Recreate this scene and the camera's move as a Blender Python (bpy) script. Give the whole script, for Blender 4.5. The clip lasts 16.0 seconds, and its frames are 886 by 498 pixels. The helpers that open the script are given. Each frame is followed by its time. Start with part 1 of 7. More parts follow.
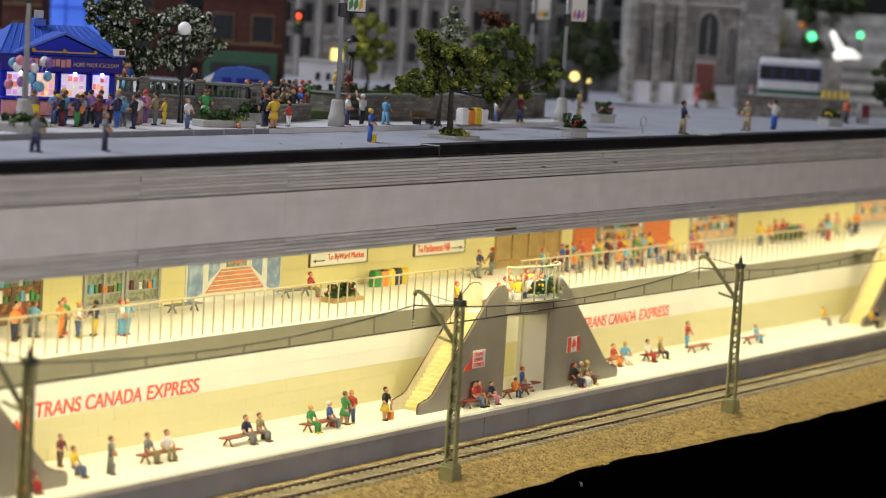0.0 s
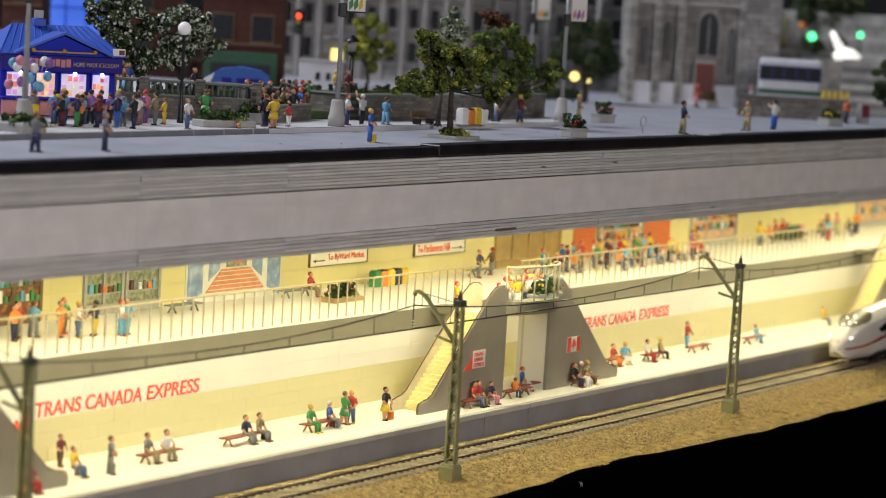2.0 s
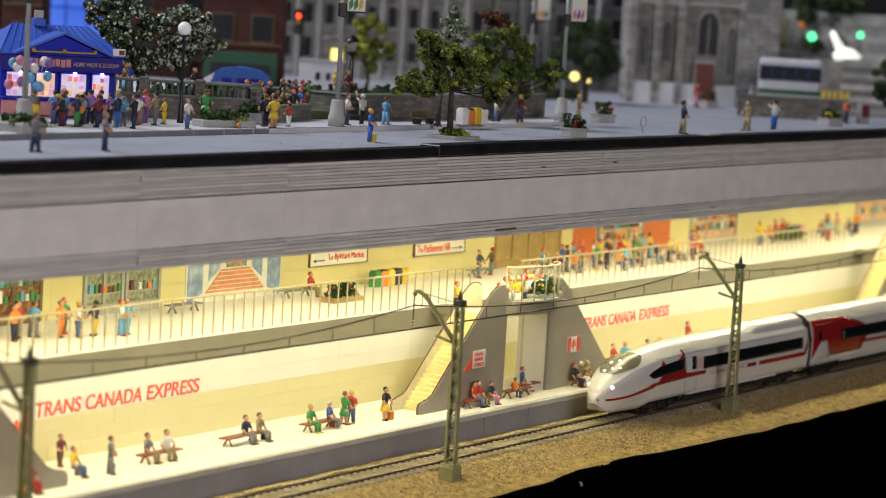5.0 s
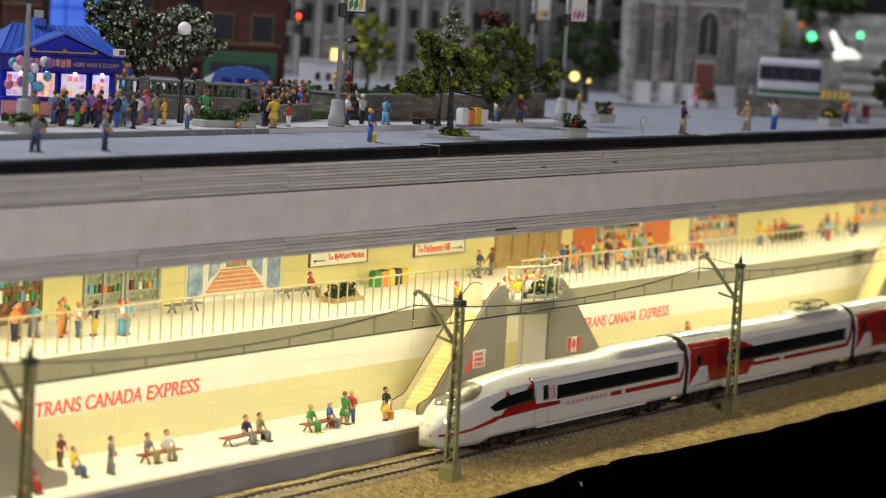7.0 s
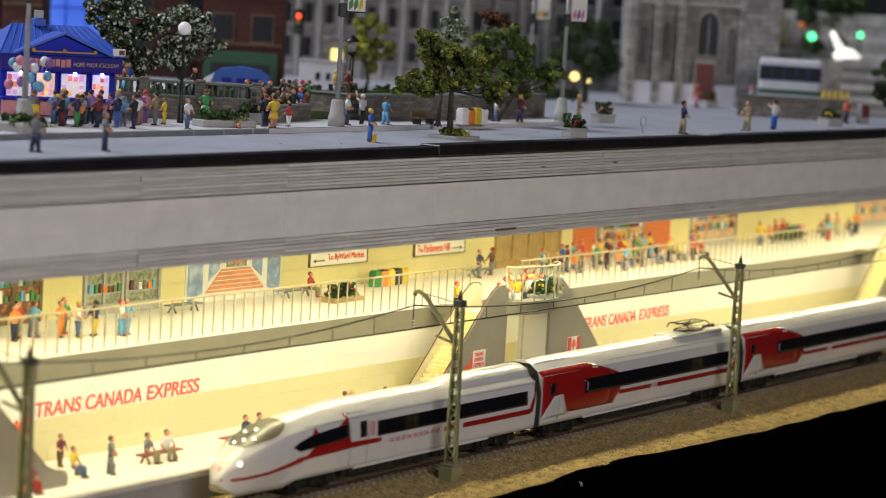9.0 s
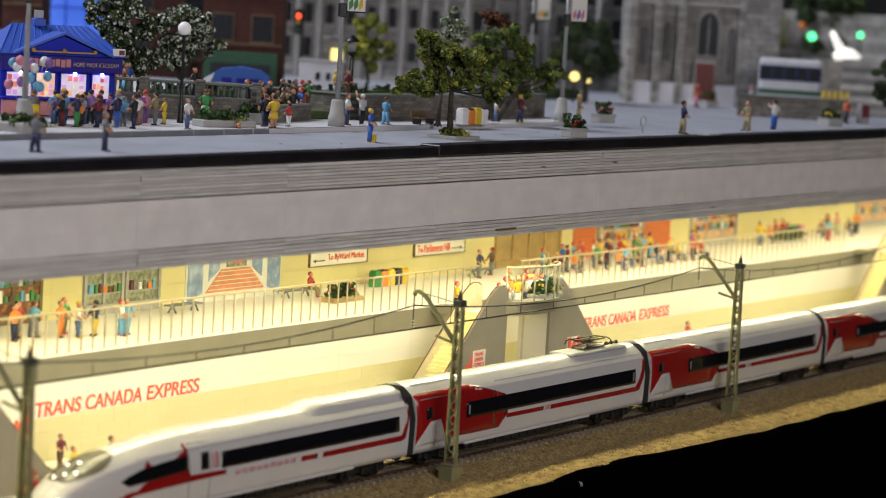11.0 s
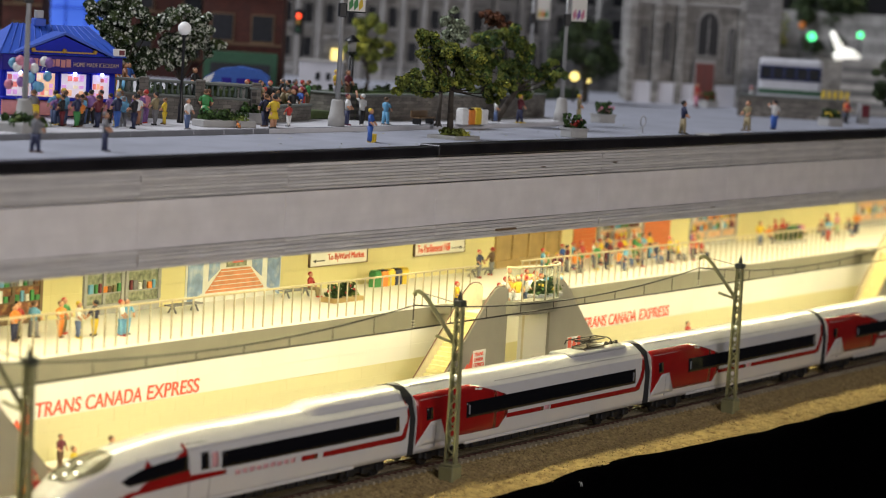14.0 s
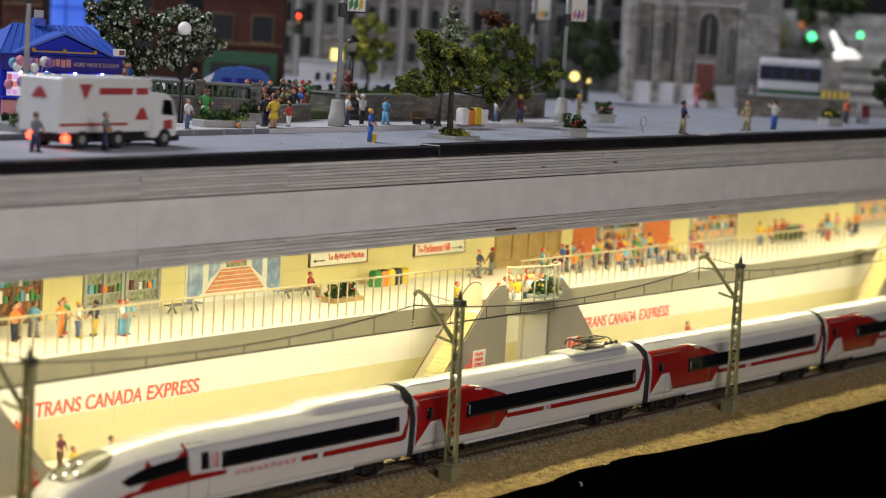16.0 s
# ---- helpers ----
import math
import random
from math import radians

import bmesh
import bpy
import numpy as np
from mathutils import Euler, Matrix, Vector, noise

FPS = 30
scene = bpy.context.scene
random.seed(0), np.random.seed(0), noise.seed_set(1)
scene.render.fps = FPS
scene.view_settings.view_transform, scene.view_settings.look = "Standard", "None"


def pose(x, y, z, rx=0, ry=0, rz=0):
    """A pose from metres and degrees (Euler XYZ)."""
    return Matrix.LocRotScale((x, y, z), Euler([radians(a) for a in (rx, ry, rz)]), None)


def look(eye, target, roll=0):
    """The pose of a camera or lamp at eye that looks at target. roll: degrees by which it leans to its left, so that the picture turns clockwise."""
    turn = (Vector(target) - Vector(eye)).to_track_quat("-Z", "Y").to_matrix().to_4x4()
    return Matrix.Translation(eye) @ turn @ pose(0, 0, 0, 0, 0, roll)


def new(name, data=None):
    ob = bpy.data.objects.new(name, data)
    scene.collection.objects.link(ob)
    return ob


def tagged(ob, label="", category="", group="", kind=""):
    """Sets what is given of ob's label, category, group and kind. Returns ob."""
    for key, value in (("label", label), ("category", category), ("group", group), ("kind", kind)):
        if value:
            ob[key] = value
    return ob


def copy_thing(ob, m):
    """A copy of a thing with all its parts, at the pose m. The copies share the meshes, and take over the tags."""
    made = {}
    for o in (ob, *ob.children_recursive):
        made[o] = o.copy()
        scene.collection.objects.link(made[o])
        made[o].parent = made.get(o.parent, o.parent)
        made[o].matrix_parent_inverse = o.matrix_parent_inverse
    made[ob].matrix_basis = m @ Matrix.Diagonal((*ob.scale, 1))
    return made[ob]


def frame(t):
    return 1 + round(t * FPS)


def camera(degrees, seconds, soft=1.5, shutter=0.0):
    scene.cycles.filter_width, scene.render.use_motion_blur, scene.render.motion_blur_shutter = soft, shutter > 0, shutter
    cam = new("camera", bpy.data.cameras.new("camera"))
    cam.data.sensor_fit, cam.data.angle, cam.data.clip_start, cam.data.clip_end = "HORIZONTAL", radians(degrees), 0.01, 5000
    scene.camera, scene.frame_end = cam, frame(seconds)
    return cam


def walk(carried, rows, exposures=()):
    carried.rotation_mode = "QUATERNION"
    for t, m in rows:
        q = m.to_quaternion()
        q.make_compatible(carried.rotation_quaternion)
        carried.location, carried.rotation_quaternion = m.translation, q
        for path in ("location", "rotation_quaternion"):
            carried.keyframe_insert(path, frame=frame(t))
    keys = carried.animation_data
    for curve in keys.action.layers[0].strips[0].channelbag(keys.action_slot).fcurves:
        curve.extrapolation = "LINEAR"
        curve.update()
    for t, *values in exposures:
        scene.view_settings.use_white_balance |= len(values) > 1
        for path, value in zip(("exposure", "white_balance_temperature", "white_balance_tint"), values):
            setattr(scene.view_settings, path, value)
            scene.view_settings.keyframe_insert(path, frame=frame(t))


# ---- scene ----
# A model railway (1:87) in true size: a station under a street deck. x runs along the track, y away from the camera.
cam = camera(19.85, 16.0, soft=1.1, shutter=0.5)
cam.data.dof.use_dof = True
cam.data.dof.focus_distance = 1.585
cam.data.dof.aperture_fstop = 10.5
EYE = (-1.1973, -0.7858, 0.2731)
AIM = (0.1481, 0.0650, 0.1113)
walk(cam, [(0.0, look(EYE, AIM, 3.43)), (16.0, look(EYE, AIM, 3.43))], exposures=[(0.0, 0.0), (16.0, 0.0)])

# ---- light: dim hall lamps above, warm strip lights under the deck ----
world = bpy.data.worlds.new("hall_air")
world.use_nodes = True
world.node_tree.nodes["Background"].inputs[0].default_value = (0.55, 0.6, 0.75, 1)
world.node_tree.nodes["Background"].inputs[1].default_value = 0.008
scene.world = world


def area_lamp(name, m, sx, sy, watts, color, spread=180):
    d = bpy.data.lights.new(name, "AREA")
    d.shape, d.size, d.size_y, d.energy, d.color = "RECTANGLE", sx, sy, watts, color
    d.spread = radians(spread)
    ob = new(name, d)
    ob.matrix_world = m
    return ob


HALL_W, STRIP_W, SHELF_W = 30.0, 3.6, 1.2
area_lamp("hall_lamp", look((-0.85, -1.85, 0.95), (0.20, 0.1, 0.13)), 1.4, 0.8, HALL_W * 0.70, (1.0, 0.93, 0.92))
area_lamp("hall_lamp", look((-0.6, 1.85, 2.4), (0.35, 0.25, 0.15)), 1.4, 1.4, HALL_W * 3.0, (0.90, 0.92, 1.0))
area_lamp("deck_strip_lamp", pose(0.65, 0.0395, 0.1245, 0, 0, 0), 3.9, 0.007, STRIP_W, (1.0, 0.905, 0.53))
area_lamp("deck_strip_lamp", pose(0.65, 0.12, 0.1245, 0, 0, 0), 3.9, 0.012, SHELF_W, (1.0, 0.905, 0.53))

# ---- planes of the layout ----
PZ, PY = 0.0128, 0.024      # platform top and its front edge
WY = 0.093                  # wall behind the platform
BZ, BY = 0.0697, 0.185      # upper concourse floor and its back wall
FY, FZ0, FZ1 = 0.03, 0.1225, 0.1740   # wooden front of the street deck
DZ = 0.180                  # road on the deck
KZ = 0.183                  # pavement on the deck
X0, X1 = -0.75, 2.75


# ---- materials ----
def mat(name, color, rough=0.6, metal=0.0, vary=0.12, scale=180.0, bump=0.15, fine=1400.0, emit=None, power=0.0,
        stain_or_lit=None, stain_or_lit_amount=0.0, stain_or_lit_scale=40.0, obj_vary=0.0, coat=0.0, isle=0.0, spec=0.5):
    """Paint, wood, stone or plastic: two scales of noise in colour, fine relief."""
    m = bpy.data.materials.new(name)
    m.use_nodes = True
    nt = m.node_tree
    b = nt.nodes["Principled BSDF"]
    b.inputs["Roughness"].default_value = rough
    b.inputs["Metallic"].default_value = metal
    b.inputs["Coat Weight"].default_value = coat
    b.inputs["Specular IOR Level"].default_value = spec
    tc = nt.nodes.new("ShaderNodeTexCoord")
    n1 = nt.nodes.new("ShaderNodeTexNoise")
    n1.inputs["Scale"].default_value, n1.inputs["Detail"].default_value = scale, 5
    nt.links.new(tc.outputs["Object"], n1.inputs["Vector"])
    ramp = nt.nodes.new("ShaderNodeMapRange")
    ramp.inputs[1].default_value, ramp.inputs[2].default_value = 0.25, 0.75
    ramp.inputs[3].default_value, ramp.inputs[4].default_value = 1 - vary, 1 + vary
    nt.links.new(n1.outputs[0], ramp.inputs[0])
    hsv = nt.nodes.new("ShaderNodeHueSaturation")
    hsv.inputs["Color"].default_value = (*color, 1)
    last = ramp.outputs[0]
    if obj_vary:
        info = nt.nodes.new("ShaderNodeObjectInfo")
        r2 = nt.nodes.new("ShaderNodeMapRange")
        r2.inputs[3].default_value, r2.inputs[4].default_value = 1 - obj_vary, 1 + obj_vary
        nt.links.new(info.outputs["Random"], r2.inputs[0])
        mul = nt.nodes.new("ShaderNodeMath")
        mul.operation = "MULTIPLY"
        nt.links.new(last, mul.inputs[0])
        nt.links.new(r2.outputs[0], mul.inputs[1])
        last = mul.outputs[0]
    if isle:
        geo = nt.nodes.new("ShaderNodeNewGeometry")
        r4 = nt.nodes.new("ShaderNodeMapRange")
        r4.inputs[3].default_value, r4.inputs[4].default_value = 1 - isle, 1 + isle
        nt.links.new(geo.outputs["Random Per Island"], r4.inputs[0])
        mul2 = nt.nodes.new("ShaderNodeMath")
        mul2.operation = "MULTIPLY"
        nt.links.new(last, mul2.inputs[0])
        nt.links.new(r4.outputs[0], mul2.inputs[1])
        last = mul2.outputs[0]
    nt.links.new(last, hsv.inputs["Value"])
    out = hsv.outputs[0]
    if stain_or_lit:
        n2 = nt.nodes.new("ShaderNodeTexNoise")
        n2.inputs["Scale"].default_value, n2.inputs["Detail"].default_value = stain_or_lit_scale, 6
        nt.links.new(tc.outputs["Object"], n2.inputs["Vector"])
        r3 = nt.nodes.new("ShaderNodeMapRange")
        r3.inputs[1].default_value, r3.inputs[2].default_value = 0.5, 0.72
        r3.inputs[4].default_value = stain_or_lit_amount
        nt.links.new(n2.outputs[0], r3.inputs[0])
        mix = nt.nodes.new("ShaderNodeMixRGB")
        mix.inputs[2].default_value = (*stain_or_lit, 1)
        nt.links.new(r3.outputs[0], mix.inputs[0])
        nt.links.new(out, mix.inputs[1])
        out = mix.outputs[0]
    nt.links.new(out, b.inputs["Base Color"])
    if bump:
        n3 = nt.nodes.new("ShaderNodeTexNoise")
        n3.inputs["Scale"].default_value, n3.inputs["Detail"].default_value = fine, 4
        nt.links.new(tc.outputs["Object"], n3.inputs["Vector"])
        bp = nt.nodes.new("ShaderNodeBump")
        bp.inputs["Strength"].default_value, bp.inputs["Distance"].default_value = bump, 0.0004
        nt.links.new(n3.outputs[0], bp.inputs["Height"])
        nt.links.new(bp.outputs[0], b.inputs["Normal"])
    if emit:
        b.inputs["Emission Color"].default_value = (*emit, 1)
        b.inputs["Emission Strength"].default_value = power
    return m


def grain(name, color, dark, stretch=(6, 60, 900), rough=0.65, amount=0.6, bump=0.4):
    """Wood or laminate with lines along x."""
    m = mat(name, color, rough, vary=0.08, scale=60, bump=0)
    nt = m.node_tree
    b = nt.nodes["Principled BSDF"]
    src = b.inputs["Base Color"].links[0].from_socket
    tc = nt.nodes.new("ShaderNodeTexCoord")
    mp = nt.nodes.new("ShaderNodeMapping")
    mp.inputs["Scale"].default_value = stretch
    nt.links.new(tc.outputs["Object"], mp.inputs[0])
    n = nt.nodes.new("ShaderNodeTexNoise")
    n.inputs["Scale"].default_value, n.inputs["Detail"].default_value = 1.0, 4
    nt.links.new(mp.outputs[0], n.inputs["Vector"])
    r = nt.nodes.new("ShaderNodeMapRange")
    r.inputs[1].default_value, r.inputs[2].default_value, r.inputs[4].default_value = 0.45, 0.7, amount
    nt.links.new(n.outputs[0], r.inputs[0])
    mix = nt.nodes.new("ShaderNodeMixRGB")
    mix.inputs[2].default_value = (*dark, 1)
    nt.links.new(r.outputs[0], mix.inputs[0])
    nt.links.new(src, mix.inputs[1])
    nt.links.new(mix.outputs[0], b.inputs["Base Color"])
    bp = nt.nodes.new("ShaderNodeBump")
    bp.inputs["Strength"].default_value, bp.inputs["Distance"].default_value = bump, 0.0004
    nt.links.new(n.outputs[0], bp.inputs["Height"])
    nt.links.new(bp.outputs[0], b.inputs["Normal"])
    return m


def masonry(name, c1, c2, mortar, bw, bh, rough=0.85, gap=0.04, squash=1.0):
    """Small coursed stone or brick too far off to be pieces."""
    m = mat(name, c1, rough, vary=0.2, scale=120, bump=0)
    nt = m.node_tree
    b = nt.nodes["Principled BSDF"]
    tc = nt.nodes.new("ShaderNodeTexCoord")
    mp = nt.nodes.new("ShaderNodeMapping")
    mp.inputs["Rotation"].default_value = (radians(90), 0, 0)
    nt.links.new(tc.outputs["Object"], mp.inputs[0])
    br = nt.nodes.new("ShaderNodeTexBrick")
    br.inputs["Color1"].default_value, br.inputs["Color2"].default_value = (*c1, 1), (*c2, 1)
    br.inputs["Mortar"].default_value = (*mortar, 1)
    br.inputs["Scale"].default_value = 1.0
    br.inputs["Brick Width"].default_value, br.inputs["Row Height"].default_value = bw, bh
    br.inputs["Mortar Size"].default_value = bh * gap
    nt.links.new(mp.outputs[0], br.inputs["Vector"])
    n = nt.nodes.new("ShaderNodeTexNoise")
    n.inputs["Scale"].default_value = 90
    nt.links.new(tc.outputs["Object"], n.inputs["Vector"])
    mul = nt.nodes.new("ShaderNodeMixRGB")
    mul.blend_type, mul.inputs[0].default_value = "OVERLAY", 0.55
    nt.links.new(br.outputs[0], mul.inputs[1])
    nt.links.new(n.outputs[0], mul.inputs[2])
    nt.links.new(mul.outputs[0], b.inputs["Base Color"])
    bp = nt.nodes.new("ShaderNodeBump")
    bp.inputs["Strength"].default_value, bp.inputs["Distance"].default_value = 0.5, 0.0006
    nt.links.new(br.outputs[1], bp.inputs["Height"])
    bp.invert = True
    nt.links.new(bp.outputs[0], b.inputs["Normal"])
    return m


M_CREAM = mat("cream_wall_paint", (0.66, 0.61, 0.35), 0.55, vary=0.05, scale=25, stain_or_lit=(0.58, 0.52, 0.27), stain_or_lit_amount=0.25, obj_vary=0.01)
M_WHITE_BAND = mat("white_wall_board", (0.78, 0.76, 0.68), 0.5, vary=0.04, scale=30, obj_vary=0.02)
M_CONCOURSE_WALL = mat("yellow_wall_paint", (0.68, 0.61, 0.30), 0.55, vary=0.06, scale=25, obj_vary=0.012)
M_PLATFORM = mat("white_platform_board", (0.80, 0.78, 0.72), 0.5, vary=0.04, scale=40, stain_or_lit=(0.6, 0.55, 0.45), stain_or_lit_amount=0.3)
M_PLAT_EDGE = mat("grey_platform_edge", (0.46, 0.45, 0.43), 0.6, vary=0.1, scale=60)
M_PLAT_FACE = mat("dark_grey_platform_face", (0.26, 0.26, 0.285), 0.6, vary=0.2, scale=30, stain_or_lit=(0.2, 0.19, 0.17), stain_or_lit_amount=0.4)
M_GREY = mat("warm_grey_paint", (0.31, 0.285, 0.225), 0.5, vary=0.08, scale=50)
M_SLAB = mat("grey_slab_edge", (0.22, 0.205, 0.15), 0.55, vary=0.1, scale=40)
M_RED_LETTER = mat("red_lettering", (0.78, 0.10, 0.05), 0.5, vary=0.05)
M_WOOD_GREY = grain("grey_painted_plywood", (0.84, 0.81, 0.80), (0.74, 0.71, 0.70), (8, 30, 120), 0.6, 0.5, 0.2)
M_PLY = [grain("ply_edge", c, d, (26, 90, 2600), 0.75, 0.85, 0.6) for c, d in
         (((0.74, 0.72, 0.70), (0.30, 0.29, 0.29)), ((0.66, 0.64, 0.62), (0.36, 0.34, 0.34)), ((0.82, 0.80, 0.77), (0.42, 0.40, 0.39)))]
M_BLACK = mat("black_edge_strip", (0.014, 0.013, 0.015), 0.35, vary=0.5, scale=60, bump=0.4, fine=300)
M_CLOTH_BLACK = mat("black_skirt_cloth", (0.0012, 0.0012, 0.0014), 0.95, vary=0.2, scale=100, spec=0.0)
M_ROAD = mat("grey_road_surface", (0.34, 0.355, 0.41), 0.7, vary=0.12, scale=45, stain_or_lit=(0.23, 0.24, 0.27), stain_or_lit_amount=0.5, stain_or_lit_scale=18, bump=0.3)
M_PAVE = mat("pale_pavement", (0.56, 0.56, 0.58), 0.7, vary=0.08, scale=60, stain_or_lit=(0.45, 0.45, 0.46), stain_or_lit_amount=0.4)
M_KERB = mat("grey_kerb", (0.17, 0.175, 0.19), 0.7, vary=0.15, scale=90)
M_STEEL_RAIL = mat("worn_rail_steel", (0.62, 0.55, 0.45), 0.3, 1.0, vary=0.1)
M_RAIL_RUST = mat("brown_rail_side", (0.075, 0.035, 0.025), 0.6, 0.3, vary=0.25, scale=300)
M_SLEEPER = mat("dusty_plastic_sleeper", (0.31, 0.265, 0.185), 0.6, vary=0.2, scale=300, stain_or_lit=(0.3, 0.24, 0.14), stain_or_lit_amount=0.3, stain_or_lit_scale=250, obj_vary=0.2)
M_SAND = mat("sandy_soil", (0.46, 0.34, 0.14), 0.95, vary=0.35, scale=160, stain_or_lit=(0.16, 0.10, 0.04), stain_or_lit_amount=0.9, stain_or_lit_scale=120, bump=0.8, fine=900, spec=0.1)
M_BALLAST = mat("sandy_ballast", (0.43, 0.325, 0.15), 0.95, vary=0.45, scale=420, stain_or_lit=(0.17, 0.115, 0.06), stain_or_lit_amount=0.8, stain_or_lit_scale=330, bump=0.9, fine=1100, spec=0.1)
M_STONE_DARK = mat("dark_ballast_stone", (0.34, 0.25, 0.135), 0.9, vary=0.2, scale=300, isle=0.3, spec=0.1)
M_STONE_BITS = mat("ballast_grit", (0.38, 0.29, 0.14), 0.95, vary=0.2, scale=300, isle=0.3, spec=0.05)
M_MAST = mat("olive_green_mast", (0.24, 0.235, 0.12), 0.45, vary=0.15, scale=200)
M_MAST_DARK = mat("dark_mast_steel", (0.05, 0.055, 0.04), 0.5, vary=0.15, scale=200)
M_WIRE = mat("dark_wire", (0.035, 0.030, 0.020), 0.45, 0.5)
M_CERAMIC = mat("pale_insulator", (0.5, 0.45, 0.36), 0.35)
M_TRAIN_WHITE = mat("glossy_white_train_paint", (0.64, 0.635, 0.63), 0.22, vary=0.03, scale=60, bump=0.02, coat=0.3)
M_TRAIN_RED = mat("glossy_red_train_paint", (0.30, 0.009, 0.009), 0.25, vary=0.08, scale=80, bump=0.02, coat=0.3)
M_TRAIN_GLASS = mat("black_window_band", (0.006, 0.006, 0.008), 0.16, vary=0.1, bump=0)
M_TRAIN_DARK = mat("black_underframe", (0.007, 0.007, 0.008), 0.6, vary=0.3, scale=300)
M_TRAIN_GREY = mat("grey_roof_plastic", (0.5, 0.5, 0.5), 0.4, vary=0.08)
M_PINK = mat("faded_pink_lettering", (0.62, 0.32, 0.34), 0.4, vary=0.2, scale=700)
M_SEAM = mat("dark_door_seam", (0.30, 0.30, 0.31), 0.5)
M_HEADLIGHT = mat("lit_headlamp", (0.9, 0.9, 0.85), 0.2, emit=(1, 0.95, 0.8), power=3.0)
M_WINDSCREEN = mat("smoky_windscreen", (0.10, 0.092, 0.062), 0.26, vary=0.35, scale=120, bump=0)
M_BENCH_RED = mat("dark_red_bench_plank", (0.26, 0.05, 0.035), 0.5, vary=0.2, scale=200)
M_BENCH_LEG = mat("tan_bench_leg", (0.25, 0.17, 0.08), 0.6)
M_HANDRAIL = mat("brass_toned_handrail", (0.55, 0.47, 0.30), 0.4, 0.2)
M_POST = mat("railing_post_grey", (0.44, 0.39, 0.28), 0.4, 0.1)
M_STEP = mat("yellow_escalator_step", (0.74, 0.66, 0.34), 0.5, vary=0.08)
M_ESC = mat("cream_escalator_side", (0.62, 0.55, 0.36), 0.45)
M_HANDBELT = mat("brown_hand_belt", (0.16, 0.08, 0.05), 0.4)
M_SIGN_WHITE = mat("white_sign_board", (0.80, 0.78, 0.72), 0.5, vary=0.03)
M_BROWN = mat("brown_sign_frame", (0.16, 0.10, 0.05), 0.5)
M_FOLIAGE_PALE = mat("pale_leaf_tips", (0.24, 0.28, 0.19), 0.85, vary=0.6, scale=140, isle=0.7)
# yellow blotches on the next two leaf greens: brightly lit leaf tops put into colour
M_FOLIAGE_MID = mat("green_foliage", (0.035, 0.075, 0.015), 0.85, vary=0.7, scale=140, stain_or_lit=(0.34, 0.38, 0.06), stain_or_lit_amount=0.7, stain_or_lit_scale=90, isle=0.7)
M_FOLIAGE = mat("dark_green_foliage", (0.16, 0.19, 0.03), 0.85, vary=0.6, scale=140, stain_or_lit=(0.66, 0.62, 0.08), stain_or_lit_amount=0.8, stain_or_lit_scale=70, isle=0.6)
M_FOLIAGE_DEEP = mat("deep_green_foliage", (0.028, 0.048, 0.016), 0.85, vary=0.6, scale=140, stain_or_lit=(0.10, 0.13, 0.03), stain_or_lit_amount=0.6, stain_or_lit_scale=70, isle=0.6)
M_FOLIAGE_RUSTY = mat("rusty_foliage", (0.12, 0.045, 0.02), 0.85, vary=0.6, scale=140, isle=0.6)
M_BLOSSOM = mat("white_blossom", (0.72, 0.74, 0.66), 0.8, vary=0.3, scale=200)
M_BARK = mat("dark_bark", (0.055, 0.045, 0.035), 0.9, vary=0.4, scale=250, bump=0.8)
M_GRASS = mat("dull_green_turf", (0.10, 0.14, 0.05), 0.95, vary=0.4, scale=120, bump=0.8)
M_STONE_WALL = masonry("grey_field_stone", (0.20, 0.185, 0.16), (0.11, 0.10, 0.09), (0.045, 0.043, 0.04), 0.0055, 0.0022)
M_COPING = mat("grey_green_coping", (0.15, 0.165, 0.15), 0.75, vary=0.15, scale=120)
M_BALUSTER = mat("mossy_baluster", (0.10, 0.13, 0.115), 0.7, vary=0.2, scale=200)
M_ASHLAR = masonry("grey_ashlar", (0.34, 0.325, 0.30), (0.20, 0.19, 0.175), (0.12, 0.115, 0.11), 0.012, 0.0055)
M_ASHLAR_DARK = masonry("dark_ashlar", (0.36, 0.35, 0.34), (0.20, 0.195, 0.19), (0.09, 0.09, 0.09), 0.014, 0.006)
M_STONE_TRIM = mat("pale_stone_trim", (0.34, 0.33, 0.315), 0.75, vary=0.12, scale=80)
M_WHITE_BASE = mat("whitish_plinth_stone", (0.64, 0.64, 0.68), 0.7, vary=0.08, scale=60)
M_REDBRICK = masonry("dull_red_brick", (0.085, 0.024, 0.016), (0.06, 0.018, 0.013), (0.04, 0.025, 0.02), 0.006, 0.0022)
M_DARKGLASS = mat("dark_window_pane", (0.03, 0.031, 0.034), 0.2, vary=0.2, bump=0)
M_GREEN_AWNING = mat("green_shopfront", (0.025, 0.09, 0.045), 0.5, vary=0.15)
M_RED_DOOR = mat("dark_red_door", (0.13, 0.018, 0.012), 0.45, vary=0.15)
M_BLUE_ROOF = mat("blue_tin_roof", (0.035, 0.10, 0.50), 0.5, vary=0.08, scale=50)
M_KIOSK_BLUE = mat("deep_blue_kiosk_paint", (0.008, 0.020, 0.42), 0.55, vary=0.08, spec=0.2)
M_PINK_PANEL = mat("pink_kiosk_panel", (0.62, 0.25, 0.25), 0.5, vary=0.1)
M_NAVY = mat("violet_blue_signboard", (0.022, 0.016, 0.22), 0.55, spec=0.2)
M_SIGN_PINK = mat("pale_red_sign_letter", (0.55, 0.22, 0.22), 0.5)
M_SIGN_CREAM = mat("cream_sign_letter", (0.5, 0.36, 0.3), 0.5)
M_GOLD = mat("ochre_trim", (0.45, 0.27, 0.04), 0.5)
